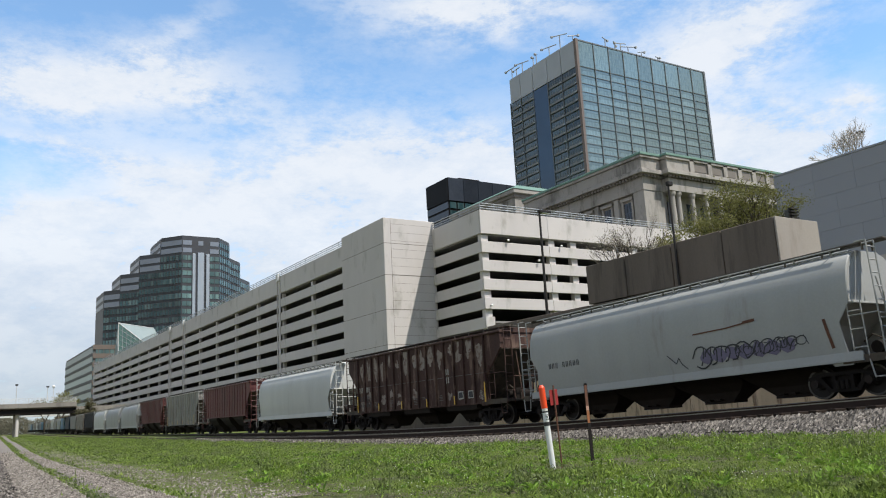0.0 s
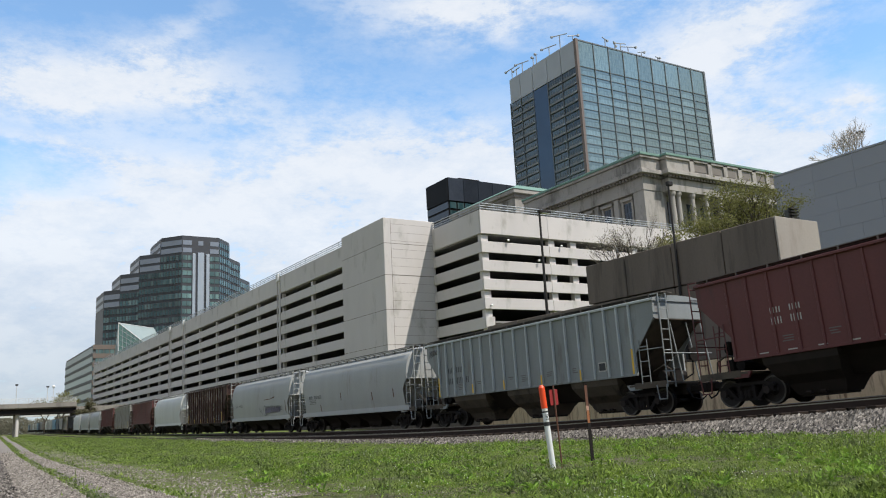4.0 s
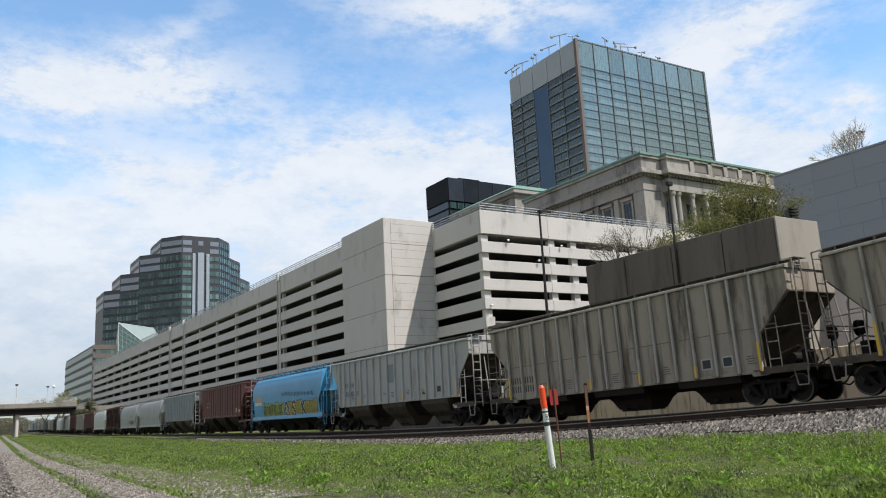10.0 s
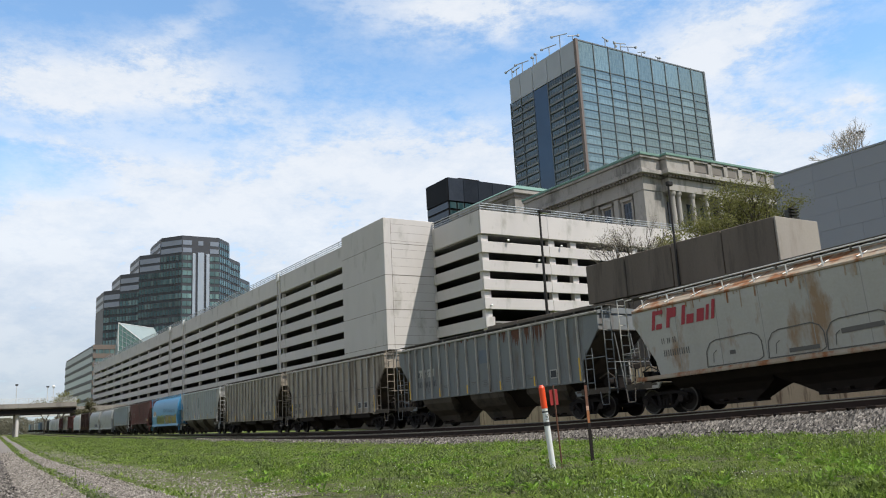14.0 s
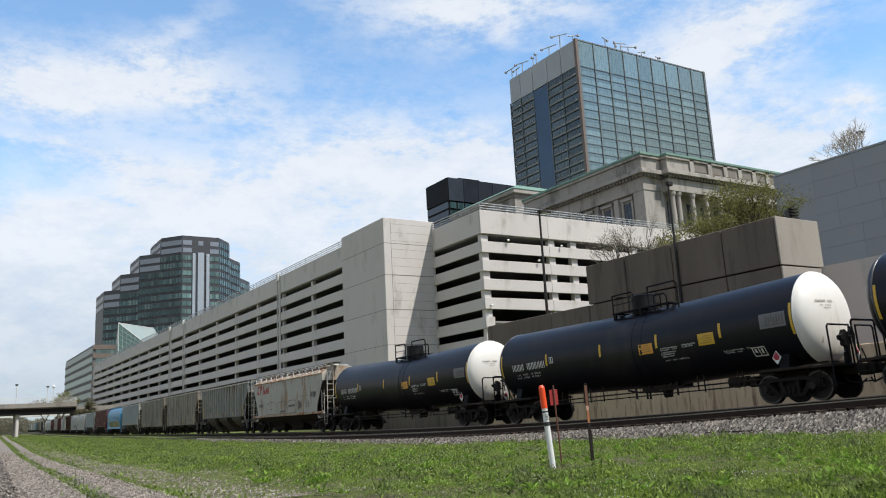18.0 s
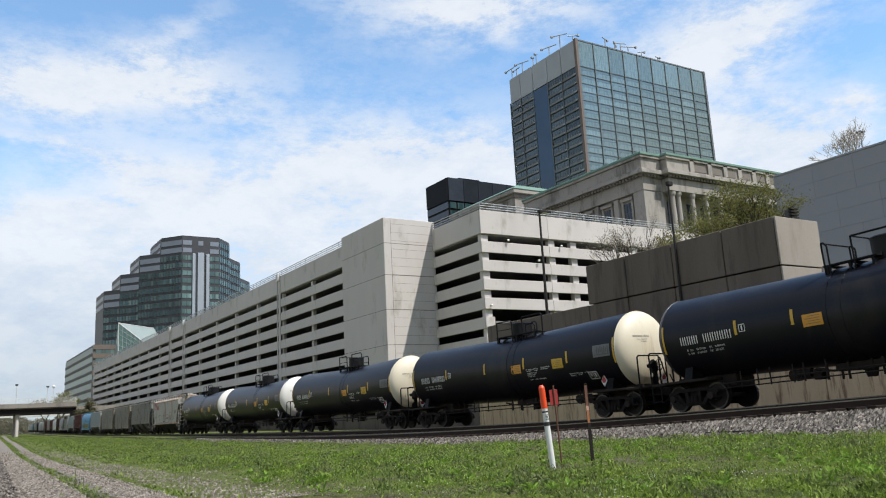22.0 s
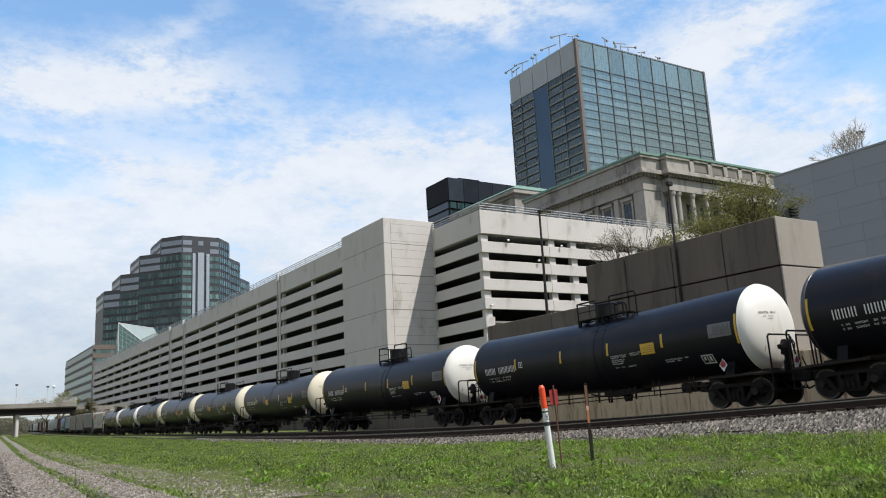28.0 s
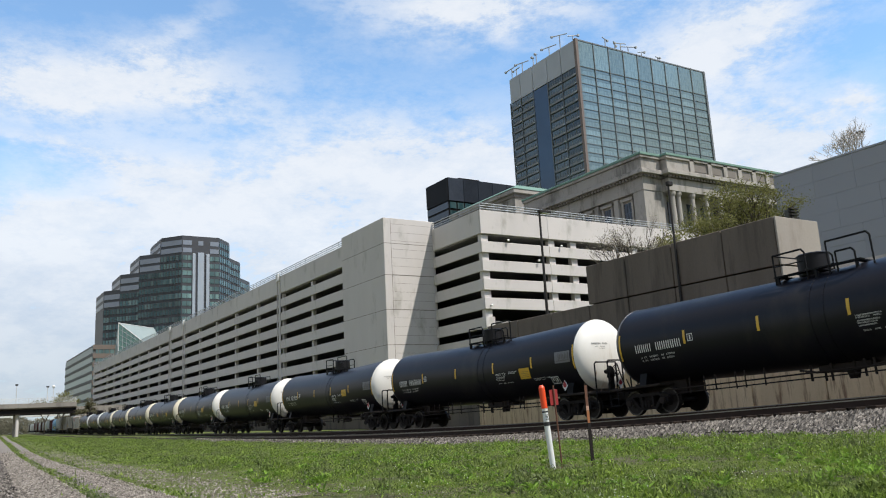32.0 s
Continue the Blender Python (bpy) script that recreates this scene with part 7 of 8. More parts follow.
def far_hopper():
    """A covered hopper that stays far off: body, roof walk, hoppers and two trucks."""
    car = thing("hopper_car", "grey covered hopper car far up the line", "hopper car", "far hopper cars")
    bm = bmesh.new()
    prism(bm, [(-8.3, 4.5), (8.3, 4.5), (8.3, 3.75), (7.0, 2.45), (7.0, 1.3), (-7.0, 1.3), (-7.0, 2.45), (-8.3, 3.75)], -1.45, 1.45, "y")
    part("body", bm, "rib_grey", car)
    bm = bmesh.new()
    prism(bm, [(-1.45, 4.5), (1.45, 4.5), (0.6, 4.66), (-0.6, 4.66)], -8.3, 8.3, "x")
    box(bm, -8.6, 8.6, 0.5, 1.1, 4.7, 4.74)
    part("roof", bm, "roof_grime", car)
    for x in (-3.1, 0.0, 3.1):
        bm = bmesh.new()
        loft(bm, [[(x - lx, -ly, z), (x + lx, -ly, z), (x + lx, ly, z), (x - lx, ly, z)] for z, lx, ly in ((1.3, 1.5, 1.35), (0.95, 1.5, 1.1), (0.45, 0.7, 0.75))])
        part("hopper_bay", bm, "under_shade_black", car)
    for x in (6.95, -6.95):
        bm = bmesh.new()
        for ax in (-0.9, 0.9):
            for y in (-0.76, 0.76):
                tube(bm, (x + ax, y - 0.06, 0.5), (x + ax, y + 0.06, 0.5), 0.5, 14)
        box(bm, x - 1.4, x + 1.4, -1.15, 1.15, 0.5, 0.8)
        box(bm, x - 1.6, x + 1.6, -1.3, 1.3, 1.05, 1.2)
        part("truck", bm, "truck_iron", car)
    return car


def flat_marks(car, kind):
    """Rust, patches and stencils on single ribbed cars."""
    rng = random.Random(23)
    y = 1.434
    if kind == "rust":
        bm = bmesh.new()
        for i in range(70):
            x = -1.3 - 3.6 * rng.random() ** 0.8 if i < 52 else rng.uniform(-7.0, 6.5)
            h = rng.uniform(0.15, 0.85) * (1 if i < 52 else 0.45)
            w = rng.uniform(0.02, 0.10)
            prism(bm, [(x - w, 4.40), (x + w, 4.40), (x + w * 0.6, 4.40 - h * 0.6), (x + w * 0.15, 4.40 - h), (x - w * 0.15, 4.40 - h), (x - w * 0.6, 4.40 - h * 0.7)], y, y + 0.002 + 0.00006 * i, "y")
        tagged(part("rust_streak", bm, "rusty_steel", car, "rust runs below the roof edge"), kind="stuff")
        part("paint_patch", boxed(-0.42, 0.36, y, y + 0.003, 3.05, 3.72), "patch_blue", car, "darker blue repainted panel")
        for x0, x1 in ((5.5, 6.15), (4.62, 5.3)):
            part("paint_patch", boxed(x0, x1, y, y + 0.003, 2.78, 3.2), "plate_frame", car, "whitewashed patch behind the marks")
    if kind == "patch":
        part("paint_patch", boxed(-0.42, 0.42, y, y + 0.003, 2.75, 3.85), "rib_slate", car, "blue-grey repainted panel")
        bm = bmesh.new()
        for k in range(5):
            pipe(bm, [(-3.45 - k * 0.1, y + 0.004, 1.82 + 0.05 * (k % 2)), (-3.5 - k * 0.1, y + 0.004, 2.02), (-3.55 - k * 0.09, y + 0.004, 1.86)], 0.012, 4)
        tagged(part("graffiti", bm, "dark_paint", car, "small black scrawl"), kind="stuff")
    if kind == "tag":
        bm = bmesh.new()
        for k in range(6):
            x = 8.05 - k * 0.16
            pipe(bm, [(x, y, 3.8 + 0.04 * k), (x - 0.05, y, 4.2), (x - 0.14, y, 4.05 + 0.03 * (k % 2)), (x - 0.06, y, 3.95), (x - 0.2, y, 3.8 + 0.05 * k)], 0.014, 4)
        tagged(part("graffiti", bm, "dark_paint", car, "small black scrawl"), kind="stuff")
    if kind == "peel":
        # flaked paint, mostly high on the panels
        bm = bmesh.new()
        step = 2 * 6.94 / 15
        for i in range(15):
            x = 6.94 - (i + 0.5) * step
            for k in range(rng.randint(2, 4)):
                high = rng.random() < 0.7
                zc = rng.uniform(3.45, 4.2) if high else rng.uniform(1.35, 2.1)
                rz = rng.uniform(0.15, 0.55) if high else rng.uniform(0.1, 0.3)
                rx = rng.uniform(0.08, 0.3)
                cx = x + rng.uniform(-0.12, 0.12)
                ph = rng.uniform(0, 6.28)
                pts = []
                for j in range(18):
                    a = 2 * math.pi * j / 18
                    r = 1 + 0.22 * math.sin(3 * a + ph) + 0.2 * rng.uniform(-1, 1)
                    pts.append((max(x - step * 0.44, min(x + step * 0.44, cx + rx * r * math.cos(a))), min(4.42, zc + rz * r * math.sin(a))))
                fs = [bm.verts.new((px, y + 0.001 + 0.0004 * k, pz)) for px, pz in pts]
                bm.faces.new(fs)
        tagged(part("peeled_paint", bm, "peeled_grey", car, "pale flaked paint patches"), kind="stuff")
        bm = bmesh.new()
        for z in (2.75, 2.3):
            glyph_bars(bm, -3.3, z, 1, 0.3, 0.3, y + 0.004)
        for i in (0, 1):
            glyph_bars(bm, 7.0 - i * 0.9, 2.35, 2, 0.32, 0.26, y + 0.004)
        tagged(part("stencil", bm, "plate_frame", car, "pale stencilled marks"), kind="stuff")
    if kind == "oxide":
        bm = bmesh.new()
        for x, n in ((5.3, 2), (4.55, 2)):
            for z, h in ((3.0, 0.2), (2.62, 0.24)):
                glyph_bars(bm, x, z, n, h, 0.17, y)
        for i in range(11):
            box(bm, 5.6 - i * 1.1, 5.95 - i * 1.1, y, y + 0.003, 1.7, 1.74)
        tagged(part("stencil", bm, "plate_frame", car, "white stencilled marks"), kind="stuff")
        part("notice_plate", boxed(-5.75, -5.35, y, y + 0.006, 1.95, 2.35), "plate_frame", car, "white notice plate")
        part("notice_plate", boxed(-6.7, -6.25, y, y + 0.006, 1.95, 2.2), "yellow", car, "small yellow plate")


def build_train():
    tan_rows = ((0, 1.82, 0.3, 2, 0.26), (1, 1.82, 0.3, 2, 0.2), (0, 1.42, 0.3, 2, 0.26), (1, 1.42, 0.3, 2, 0.26))
    deep_rows = ((1, 2.8, 0.28, 2, 0), (2, 2.8, 0.28, 2, 0), (1, 2.22, 0.32, 2, 0), (2, 2.22, 0.32, 2, 0), (3, 2.22, 0.32, 1, 0))
    deep_like = dict(ribs=18, half=7.07, low=1.6, tops=4.55, yellows=(0, 4, 7, 10, 13, 17), seam=0, places=(7.07, 6.38, 5.65, 4.82, 3.99, 3.18, 2.3, 1.4, 0.48))
    ribbed = ribbed_hopper("ribbed grey covered hopper car with streaked panels", "rib_grey", "lit_rib_edge", rows=tan_rows)
    deep = ribbed_hopper("ribbed grey covered hopper car with a high sill", "rib_grey", "rib_pale", plates=(14,), rows=deep_rows, bay="bay_dirt_shade", **deep_like)
    oxide = ribbed_hopper("ribbed dark red covered hopper car", "red_oxide", "red_oxide", ribs=17, half=6.95, low=1.62, tops=4.58, yellows=(), seam=0, plates=(), rib_out=-0.02)
    rounded = round_hopper("smooth grey covered hopper car with curved sides", "hopper_grey")
    flat = round_hopper("smooth flat-sided hopper car", "weathered_cream", flat=True, group="flat-side hopper cars")
    amber, lemon = (0.72, 0.4, "orange_label"), (0.72, 0.43, "yellow")
    tank = build_tank_car((4.5, 1.25, -2.04, -5.0), [(-4.8, 2.02, 0.76, 0.5, "yellow")])
    tank_plain = build_tank_car((4.62, 1.4, -1.52, -4.45), [(-4.06, 2.29) + lemon])
    tank_amber = build_tank_car((4.55, 1.1, -2.0, -5.0), [(-1.79, 2.29) + amber, (-4.72, 2.29) + lemon])
    tank_two = build_tank_car((4.5, 2.24, -1.44, -4.5), [(1.16, 2.32) + amber, (-4.3, 2.26) + lemon], 0.8, True)
    protos = {"round": (rounded, "hopper_grey"), "rib": (ribbed, "rib_grey"), "deep": (deep, "rib_grey"), "oxide": (oxide, "red_oxide"), "flat": (flat, "weathered_cream"), "tank": (tank, "tank_black"), "twin": (tank_two, "tank_black"), "amber": (tank_amber, "tank_black"), "lemon": (tank_plain, "tank_black"), "far": (far_hopper(), "rib_grey")}
    # place of the leading coupler at the start, kind, paint, label, extra
    order = [
        (31.6, "round", "hopper_grey", "smooth grey hopper car with black graffiti low on its side", "grey"),
        (12.95, "round", "hopper_grey", "smooth grey covered hopper car with curved sides", "plain"),
        (-5.4, "deep", "rib_slate", "ribbed slate-grey covered hopper car with pale ribs", "tag"),
        (-24.3, "oxide", "red_oxide", "ribbed dark red covered hopper car", "oxide"),
        (-43.2, "round", "sky_blue", "bright blue hopper car covered in yellow graffiti", "blue"),
        (-61.2, "deep", "rib_light", "ribbed pale grey hopper car with pale blue ribs", "patch"),
        (-79.75, "rib", "rib_tan", "ribbed tan-grey weathered hopper car", ""),
        (-97.85, "rib", "rib_tan", "ribbed tan-grey hopper car with dark streaks", ""),
        (-116.25, "deep", "rib_blue", "ribbed blue-grey hopper car with rust below the roof", "rust"),
        (-134.5, "flat", "weathered_cream", "weathered cream hopper car with a red emblem and rust", "rail"),
    ]
    slack = {1: -0.09, 2: -0.18, 3: -0.13, 9: 0.2, 10: 0.2, 11: 0.2}
    order += [(-152.68 - i * 18.64 + slack.get(i, 0.0), "amber" if i < 4 else "twin" if i < 6 else "lemon" if i < 9 else "tank", "tank_black", "glossy black tank car with a %s end head" % ("cream" if i in (2, 3, 4, 5) else "white"), "cream" if i in (2, 3, 4, 5) else "") for i in range(12)]
    ahead = [("rib", "rusty_brown", "heavily rusted brown hopper car with peeling panels", "peel"), ("round", "hopper_white", "smooth off-white hopper car with curved sides", ""),
             ("oxide", "red_oxide", "ribbed dark red covered hopper car", ""), ("rib", "rib_grey", "ribbed grey covered hopper car", ""), ("oxide", "red_oxide", "ribbed dark red covered hopper car", ""),
             ("round", "hopper_grey", "smooth grey covered hopper car", ""), ("round", "hopper_grey", "smooth grey covered hopper car", ""), ("round", "hopper_white", "smooth off-white hopper car with curved sides", ""),
             ("oxide", "dark_box", "dark grey hopper car", ""), ("rib", "rib_tan", "ribbed tan-grey covered hopper car", "")]
    far_paints = (("rib_grey", "grey"), ("dark_blue", "navy blue"), ("dull_blue", "dull blue"), ("hopper_grey", "pale grey"), ("rib_grey", "grey"), ("hopper_white", "off-white"), ("rib_tan", "tan"))
    for i in range(24):
        paint, colour = far_paints[i % 7]
        ahead.append(("far", paint, "%s covered hopper car far up the line" % colour, ""))
    for i, (kind, paint, label, extra) in enumerate(ahead):
        order.append((50.1 + i * 19.0, kind, paint, label, extra))
    # plain copies first; each prototype itself is the last car of its kind to be finished
    order.sort(key=lambda o: o[4] != "")
    left = {}
    for o in order:
        left[o[1]] = left.get(o[1], 0) + 1
    for front, kind, paint, label, extra in order:
        proto, old = protos[kind]
        left[kind] -= 1
        car = copy_thing(proto, Matrix.Identity(4)) if left[kind] else proto
        if paint != old:
            repaint(car, old, paint)
        tagged(car, label)
        if kind == "rib" and paint in ("rusty_brown", "dark_box"):
            repaint(car, "lit_rib_edge", paint)
        if kind == "deep" and paint == "rib_blue":
            repaint(car, "rib_pale", "lit_rib_edge")
        if extra == "cream":
            repaint(car, "tank_white", "tank_cream")
        elif kind in ("rib", "deep", "oxide") and extra:
            flat_marks(car, extra)
        elif extra:
            SIDE[0] = FLAT_SECT if kind == "flat" else ROUND_SECT
            tag_graffiti(car, extra)
        CARS.append((car, front - HALF))


def motions():
    for car, s0 in CARS:
        rows = []
        for t in np.arange(0.0, 32.01, 1.0):
            s = s0 + SPEED * float(t)
            a, b = rail_point(s + 7.0), rail_point(s - 7.0)
            d = a - b
            yaw = math.degrees(math.atan2(d.y, d.x))
            tilt = math.degrees(math.atan2(d.z, math.hypot(d.x, d.y)))
            mid = (a + b) / 2
            rows.append((float(t), pose(mid.x, mid.y, mid.z, 0, -tilt, yaw)))
        walk(car, rows)


build_train()
# ---- small things by the track ----
def build_posts():
    p = thing("marker_post", "white utility marker post with an orange top, leaning", "marker post", at=pose(8.75, 10.8, -0.02, 0, -5.2, 0))
    bm = bmesh.new()
    tube(bm, (0, 0, 0), (0, 0, 1.0), 0.048, 16)
    smooth(part("post", bm, "white_plastic", p), 50)
    bm = bmesh.new()
    tube(bm, (0, 0, 1.0), (0, 0, 1.34), 0.053, 16)
    tube(bm, (0, 0, 1.34), (0, 0, 1.385), 0.053, 16, 0.028)
    smooth(part("cap", bm, "orange_plastic", p, "orange cap sleeve"), 50)
    bm = bmesh.new()
    tube(bm, (0, 0, 0.93), (0, 0, 0.955), 0.0505, 16)
    tube(bm, (0, 0, 0.71), (0, 0, 0.775), 0.0505, 16)
    for k in range(4):
        box(bm, -0.03, 0.022 - 0.01 * (k % 2), -0.0505, -0.03, 0.815 + k * 0.024, 0.825 + k * 0.024)
    smooth(part("band", bm, "dark_paint", p, "dark printed band"), 50)
    s = thing("sign_stake", "thin rusty stake with a small red plate", "sign", at=pose(8.9, 10.75, -0.05, 0, -2.5, 0))
    bm = bmesh.new()
    tube(bm, (0, 0, 0), (0, 0, 1.4), 0.014, 8)
    part("stake", bm, "rusty_steel", s)
    part("plate", boxed(-0.085, 0.09, 0.015, 0.021, 1.07, 1.33, bevel=0.002), "red_plate", s)
    r = thing("steel_post", "black steel fence post with a rusty top", "post", at=pose(9.62, 10.8, -0.05, 0, -1.0, 0))
    bm = bmesh.new()
    prism(bm, [(-0.035, -0.012), (0.035, -0.012), (0.035, 0.0), (0.006, 0.0), (0.006, 0.03), (-0.006, 0.03), (-0.006, 0.0), (-0.035, 0.0)], 0, 1.4, "z")
    part("shaft", bm, "truck_iron", r)
    for z0, z1, paint, words in ((0.74, 0.95, "rust_orange", "rust-orange paint"), (0.955, 1.03, "faded_pink", "faded pale band"), (1.035, 1.385, "rusty_steel", "faded rusty paint")):
        part("top_band", boxed(-0.037, 0.022, -0.0155, -0.0125, z0, z1), paint, r, words)
    bm = bmesh.new()
    tube(bm, (0, -0.012, 1.385), (0, 0.0, 1.385), 0.036, 12)
    part("top_cap", bm, "truck_iron", r)
    lp = thing("lamp_pole", "dark lamp pole bolted to the retaining wall", "street lamp", at=pose(35.9, 31.63, 3.3))
    bm = bmesh.new()
    tube(bm, (0, 0, 0), (0, 0, 10.4), 0.088, 10, 0.058)
    part("pole", bm, "pole_metal", lp)
    part("head", boxed(-0.12, 0.3, -0.12, 0.12, 10.2, 10.46, bevel=0.04), "pole_metal", lp)
    lp = thing("lamp_pole", "tall slim dark street lamp pole", "street lamp", at=pose(41.6, 50.6, 6.55))
    bm = bmesh.new()
    tube(bm, (0, 0, 0), (0, 0, 10.6), 0.13, 10, 0.08)
    part("pole", bm, "pole_metal", lp)
    part("head", boxed(-0.1, 1.15, -0.18, 0.18, 10.45, 10.68, bevel=0.04), "pole_metal", lp)
    part("lens", boxed(0.25, 1.05, -0.14, 0.14, 10.42, 10.45), "lamp_lens", lp)

    lp = thing("lamp_pole", "tall lamp pole with a flat head beside the bare tree", "street lamp", at=pose(102.3, 56.6, 5.9))
    bm = bmesh.new()
    tube(bm, (0, 0, 0), (0, 0, 28.9), 0.16, 8, 0.1)
    part("pole", bm, "tower_band", lp)
    part("head", boxed(-0.55, 0.55, -0.4, 0.4, 28.9, 29.1, bevel=0.06), "tower_rib", lp)


build_posts()


def build_tree(name, label, at, height, spread, seed, leaf, leaves, bark="bark", leaf_size=0.16, thick=0.018, depth_most=4, clump=0.045, taper=0.6):
    rng = random.Random(seed)
    t = thing(name, label, "tree", at=pose(*at))
    bm = bmesh.new()
    tips = []

    def grow(a, d, length, r, depth):
        b = a + d * length
        tube(bm, a, b, r, 6 if depth < 2 else 4, r * 0.65)
        tips.append((b, depth))
        if depth >= depth_most:
            return
        for _ in range(rng.choice((2, 3, 3))):
            n = (d + Vector((rng.uniform(-1, 1), rng.uniform(-1, 1), rng.uniform(-0.25, 0.7))) * spread).normalized()
            grow(a + d * length * rng.uniform(0.55, 1.0), n, length * rng.uniform(0.6, 0.82), r * taper, depth + 1)
    grow(Vector((0, 0, 0)), Vector((rng.uniform(-0.1, 0.1), rng.uniform(-0.1, 0.1), 1)).normalized(), height * 0.36, height * thick, 0)
    part("trunk", bm, bark, t)
    if leaves:
        bm = bmesh.new()
        ends = [p for p, d in tips if d >= 3]
        for _ in range(leaves):
            p = rng.choice(ends) + Vector((rng.gauss(0, 1), rng.gauss(0, 1), rng.gauss(0, 0.6))) * height * clump
            q = Euler((rng.uniform(0, 6.3), rng.uniform(0, 6.3), rng.uniform(0, 6.3))).to_matrix()
            k = leaf_size * rng.uniform(0.6, 1.4)
            vs = [bm.verts.new(p + q @ Vector(c) * k) for c in ((-0.5, 0, 0), (0, -0.9, 0.1), (0.5, 0, 0), (0, 0.9, 0.1))]
            bm.faces.new(vs)
        part("crown", bm, leaf, t)
    return t


for x, y, h, sp, sd, n in ((47.6, 40.2, 8.4, 0.8, 3, 3000), (50.8, 40.6, 10.6, 0.75, 5, 4600), (53.2, 39.4, 11.8, 0.66, 21, 4400), (55.9, 40.0, 13.2, 0.5, 18, 5600), (54.6, 41.5, 11.2, 0.66, 33, 3000)):
    build_tree("tree", "young tree in thin olive spring leaf on the terrace", (x, y, 6.5), h, sp, sd, "leaf", n, leaf_size=0.085, clump=0.034)
build_tree("shrub", "twiggy budding shrub behind the wall", (43.9, 41.8, 6.5), 8.4, 0.62, 9, "blossom", 900, leaf_size=0.06, thick=0.011, depth_most=6, taper=0.68)
build_tree("shrub", "twiggy budding shrub behind the wall", (42.1, 42.6, 6.5), 7.4, 0.66, 12, "blossom", 800, leaf_size=0.06, thick=0.011, depth_most=6, taper=0.68)
build_tree("shrub", "twiggy budding shrub behind the wall", (45.2, 40.5, 6.5), 7.2, 0.8, 15, "leaf", 900, leaf_size=0.1)
build_tree("shrub", "low green bush at the edge of the wall", (40.6, 41.5, 6.5), 3.9, 0.9, 14, "leaf", 1300, leaf_size=0.08)
BARE = build_tree("bare_tree", "pale bare tree behind the grey building", (101.4, 57.0, 24.0), 12.0, 0.6, 64, "blossom", 0, bark="pale_bark", thick=0.011, depth_most=7, taper=0.72)
trunk = bmesh.new()
tube(trunk, (101.4, 57.0, 5.9), (101.4, 57.0, 24.0), 0.22, 8, 0.14)
part("lower_trunk", trunk, "pale_bark", BARE).matrix_parent_inverse = BARE.matrix_basis.inverted()
for x, y, h, sd in ((36.2, 249, 7.6, 35), (34.2, 247, 6.0, 40), (38.0, 251, 9.6, 31), (39.8, 250, 8.8, 44)):
    build_tree("shrub", "brown-green spring shrub at the end of the bridge", (x, y, ground_z(x, y) - 0.2), h, 0.8, sd, "leaf_dark", 1500, leaf_size=0.26)
for x, y, h, sd in ((36.5, 318, 17, 34), (33.5, 326, 15, 41), (39, 330, 16, 42)):
    build_tree("tree", "hazy olive spring tree behind the bridge", (x, y, ground_z(x, y) - 0.2), h, 0.6, sd, "leaf", 900, leaf_size=0.3)


def build_woods():
    """The far belt of trees that closes the view under the bridge."""
    rng = np.random.default_rng(17)
    n = 190000
    x, y = rng.uniform(-170, 75, n), rng.uniform(425, 455, n)
    # beyond the line a further belt, and none on the track itself
    further = (rng.random(n) < 0.25)
    y = np.where(further, y + 480, y)
    x = np.where(further, rng.uniform(-120, 200, n), x)
    track = 35.771 + 0.058 * (y - 300)
    keep = np.abs(x - track) > np.where(further, 5.0, 6.0)
    x, y, further = x[keep], y[keep], further[keep]
    n = len(x)
    top = np.array([8.0 + 3.5 * noise.noise((a * 0.06, 0, 2)) + 2.2 * noise.noise((a * 0.3, b * 0.1, 4)) for a, b in zip(x, y)]) * np.where(further, 1.6, 1.0)
    z = np.array([ground_z(a, b) for a, b in zip(x, y)]) + top * rng.random(n) ** 0.8
    k = rng.uniform(0.14, 0.36, n) * np.where(further, 2.0, 1.0)
    spin = rng.normal(size=(n, 2, 3))
    u = spin[:, 0] / np.linalg.norm(spin[:, 0], axis=1)[:, None] * k[:, None]
    v = spin[:, 1] / np.linalg.norm(spin[:, 1], axis=1)[:, None] * k[:, None]
    c = np.stack([x, y, z], 1)
    verts = np.stack([c - u, c - v, c + u, c + v], 1).reshape(-1, 3).tolist()
    faces = np.arange(4 * n).reshape(-1, 4).tolist()
    mesh = bpy.data.meshes.new("far_woods")
    mesh.from_pydata(verts, [], faces)
    mesh.materials.append(M["woods"])
    tagged(new("far_woods", mesh), "brownish belt of far trees under the bridge", "woods", kind="stuff")


build_woods()


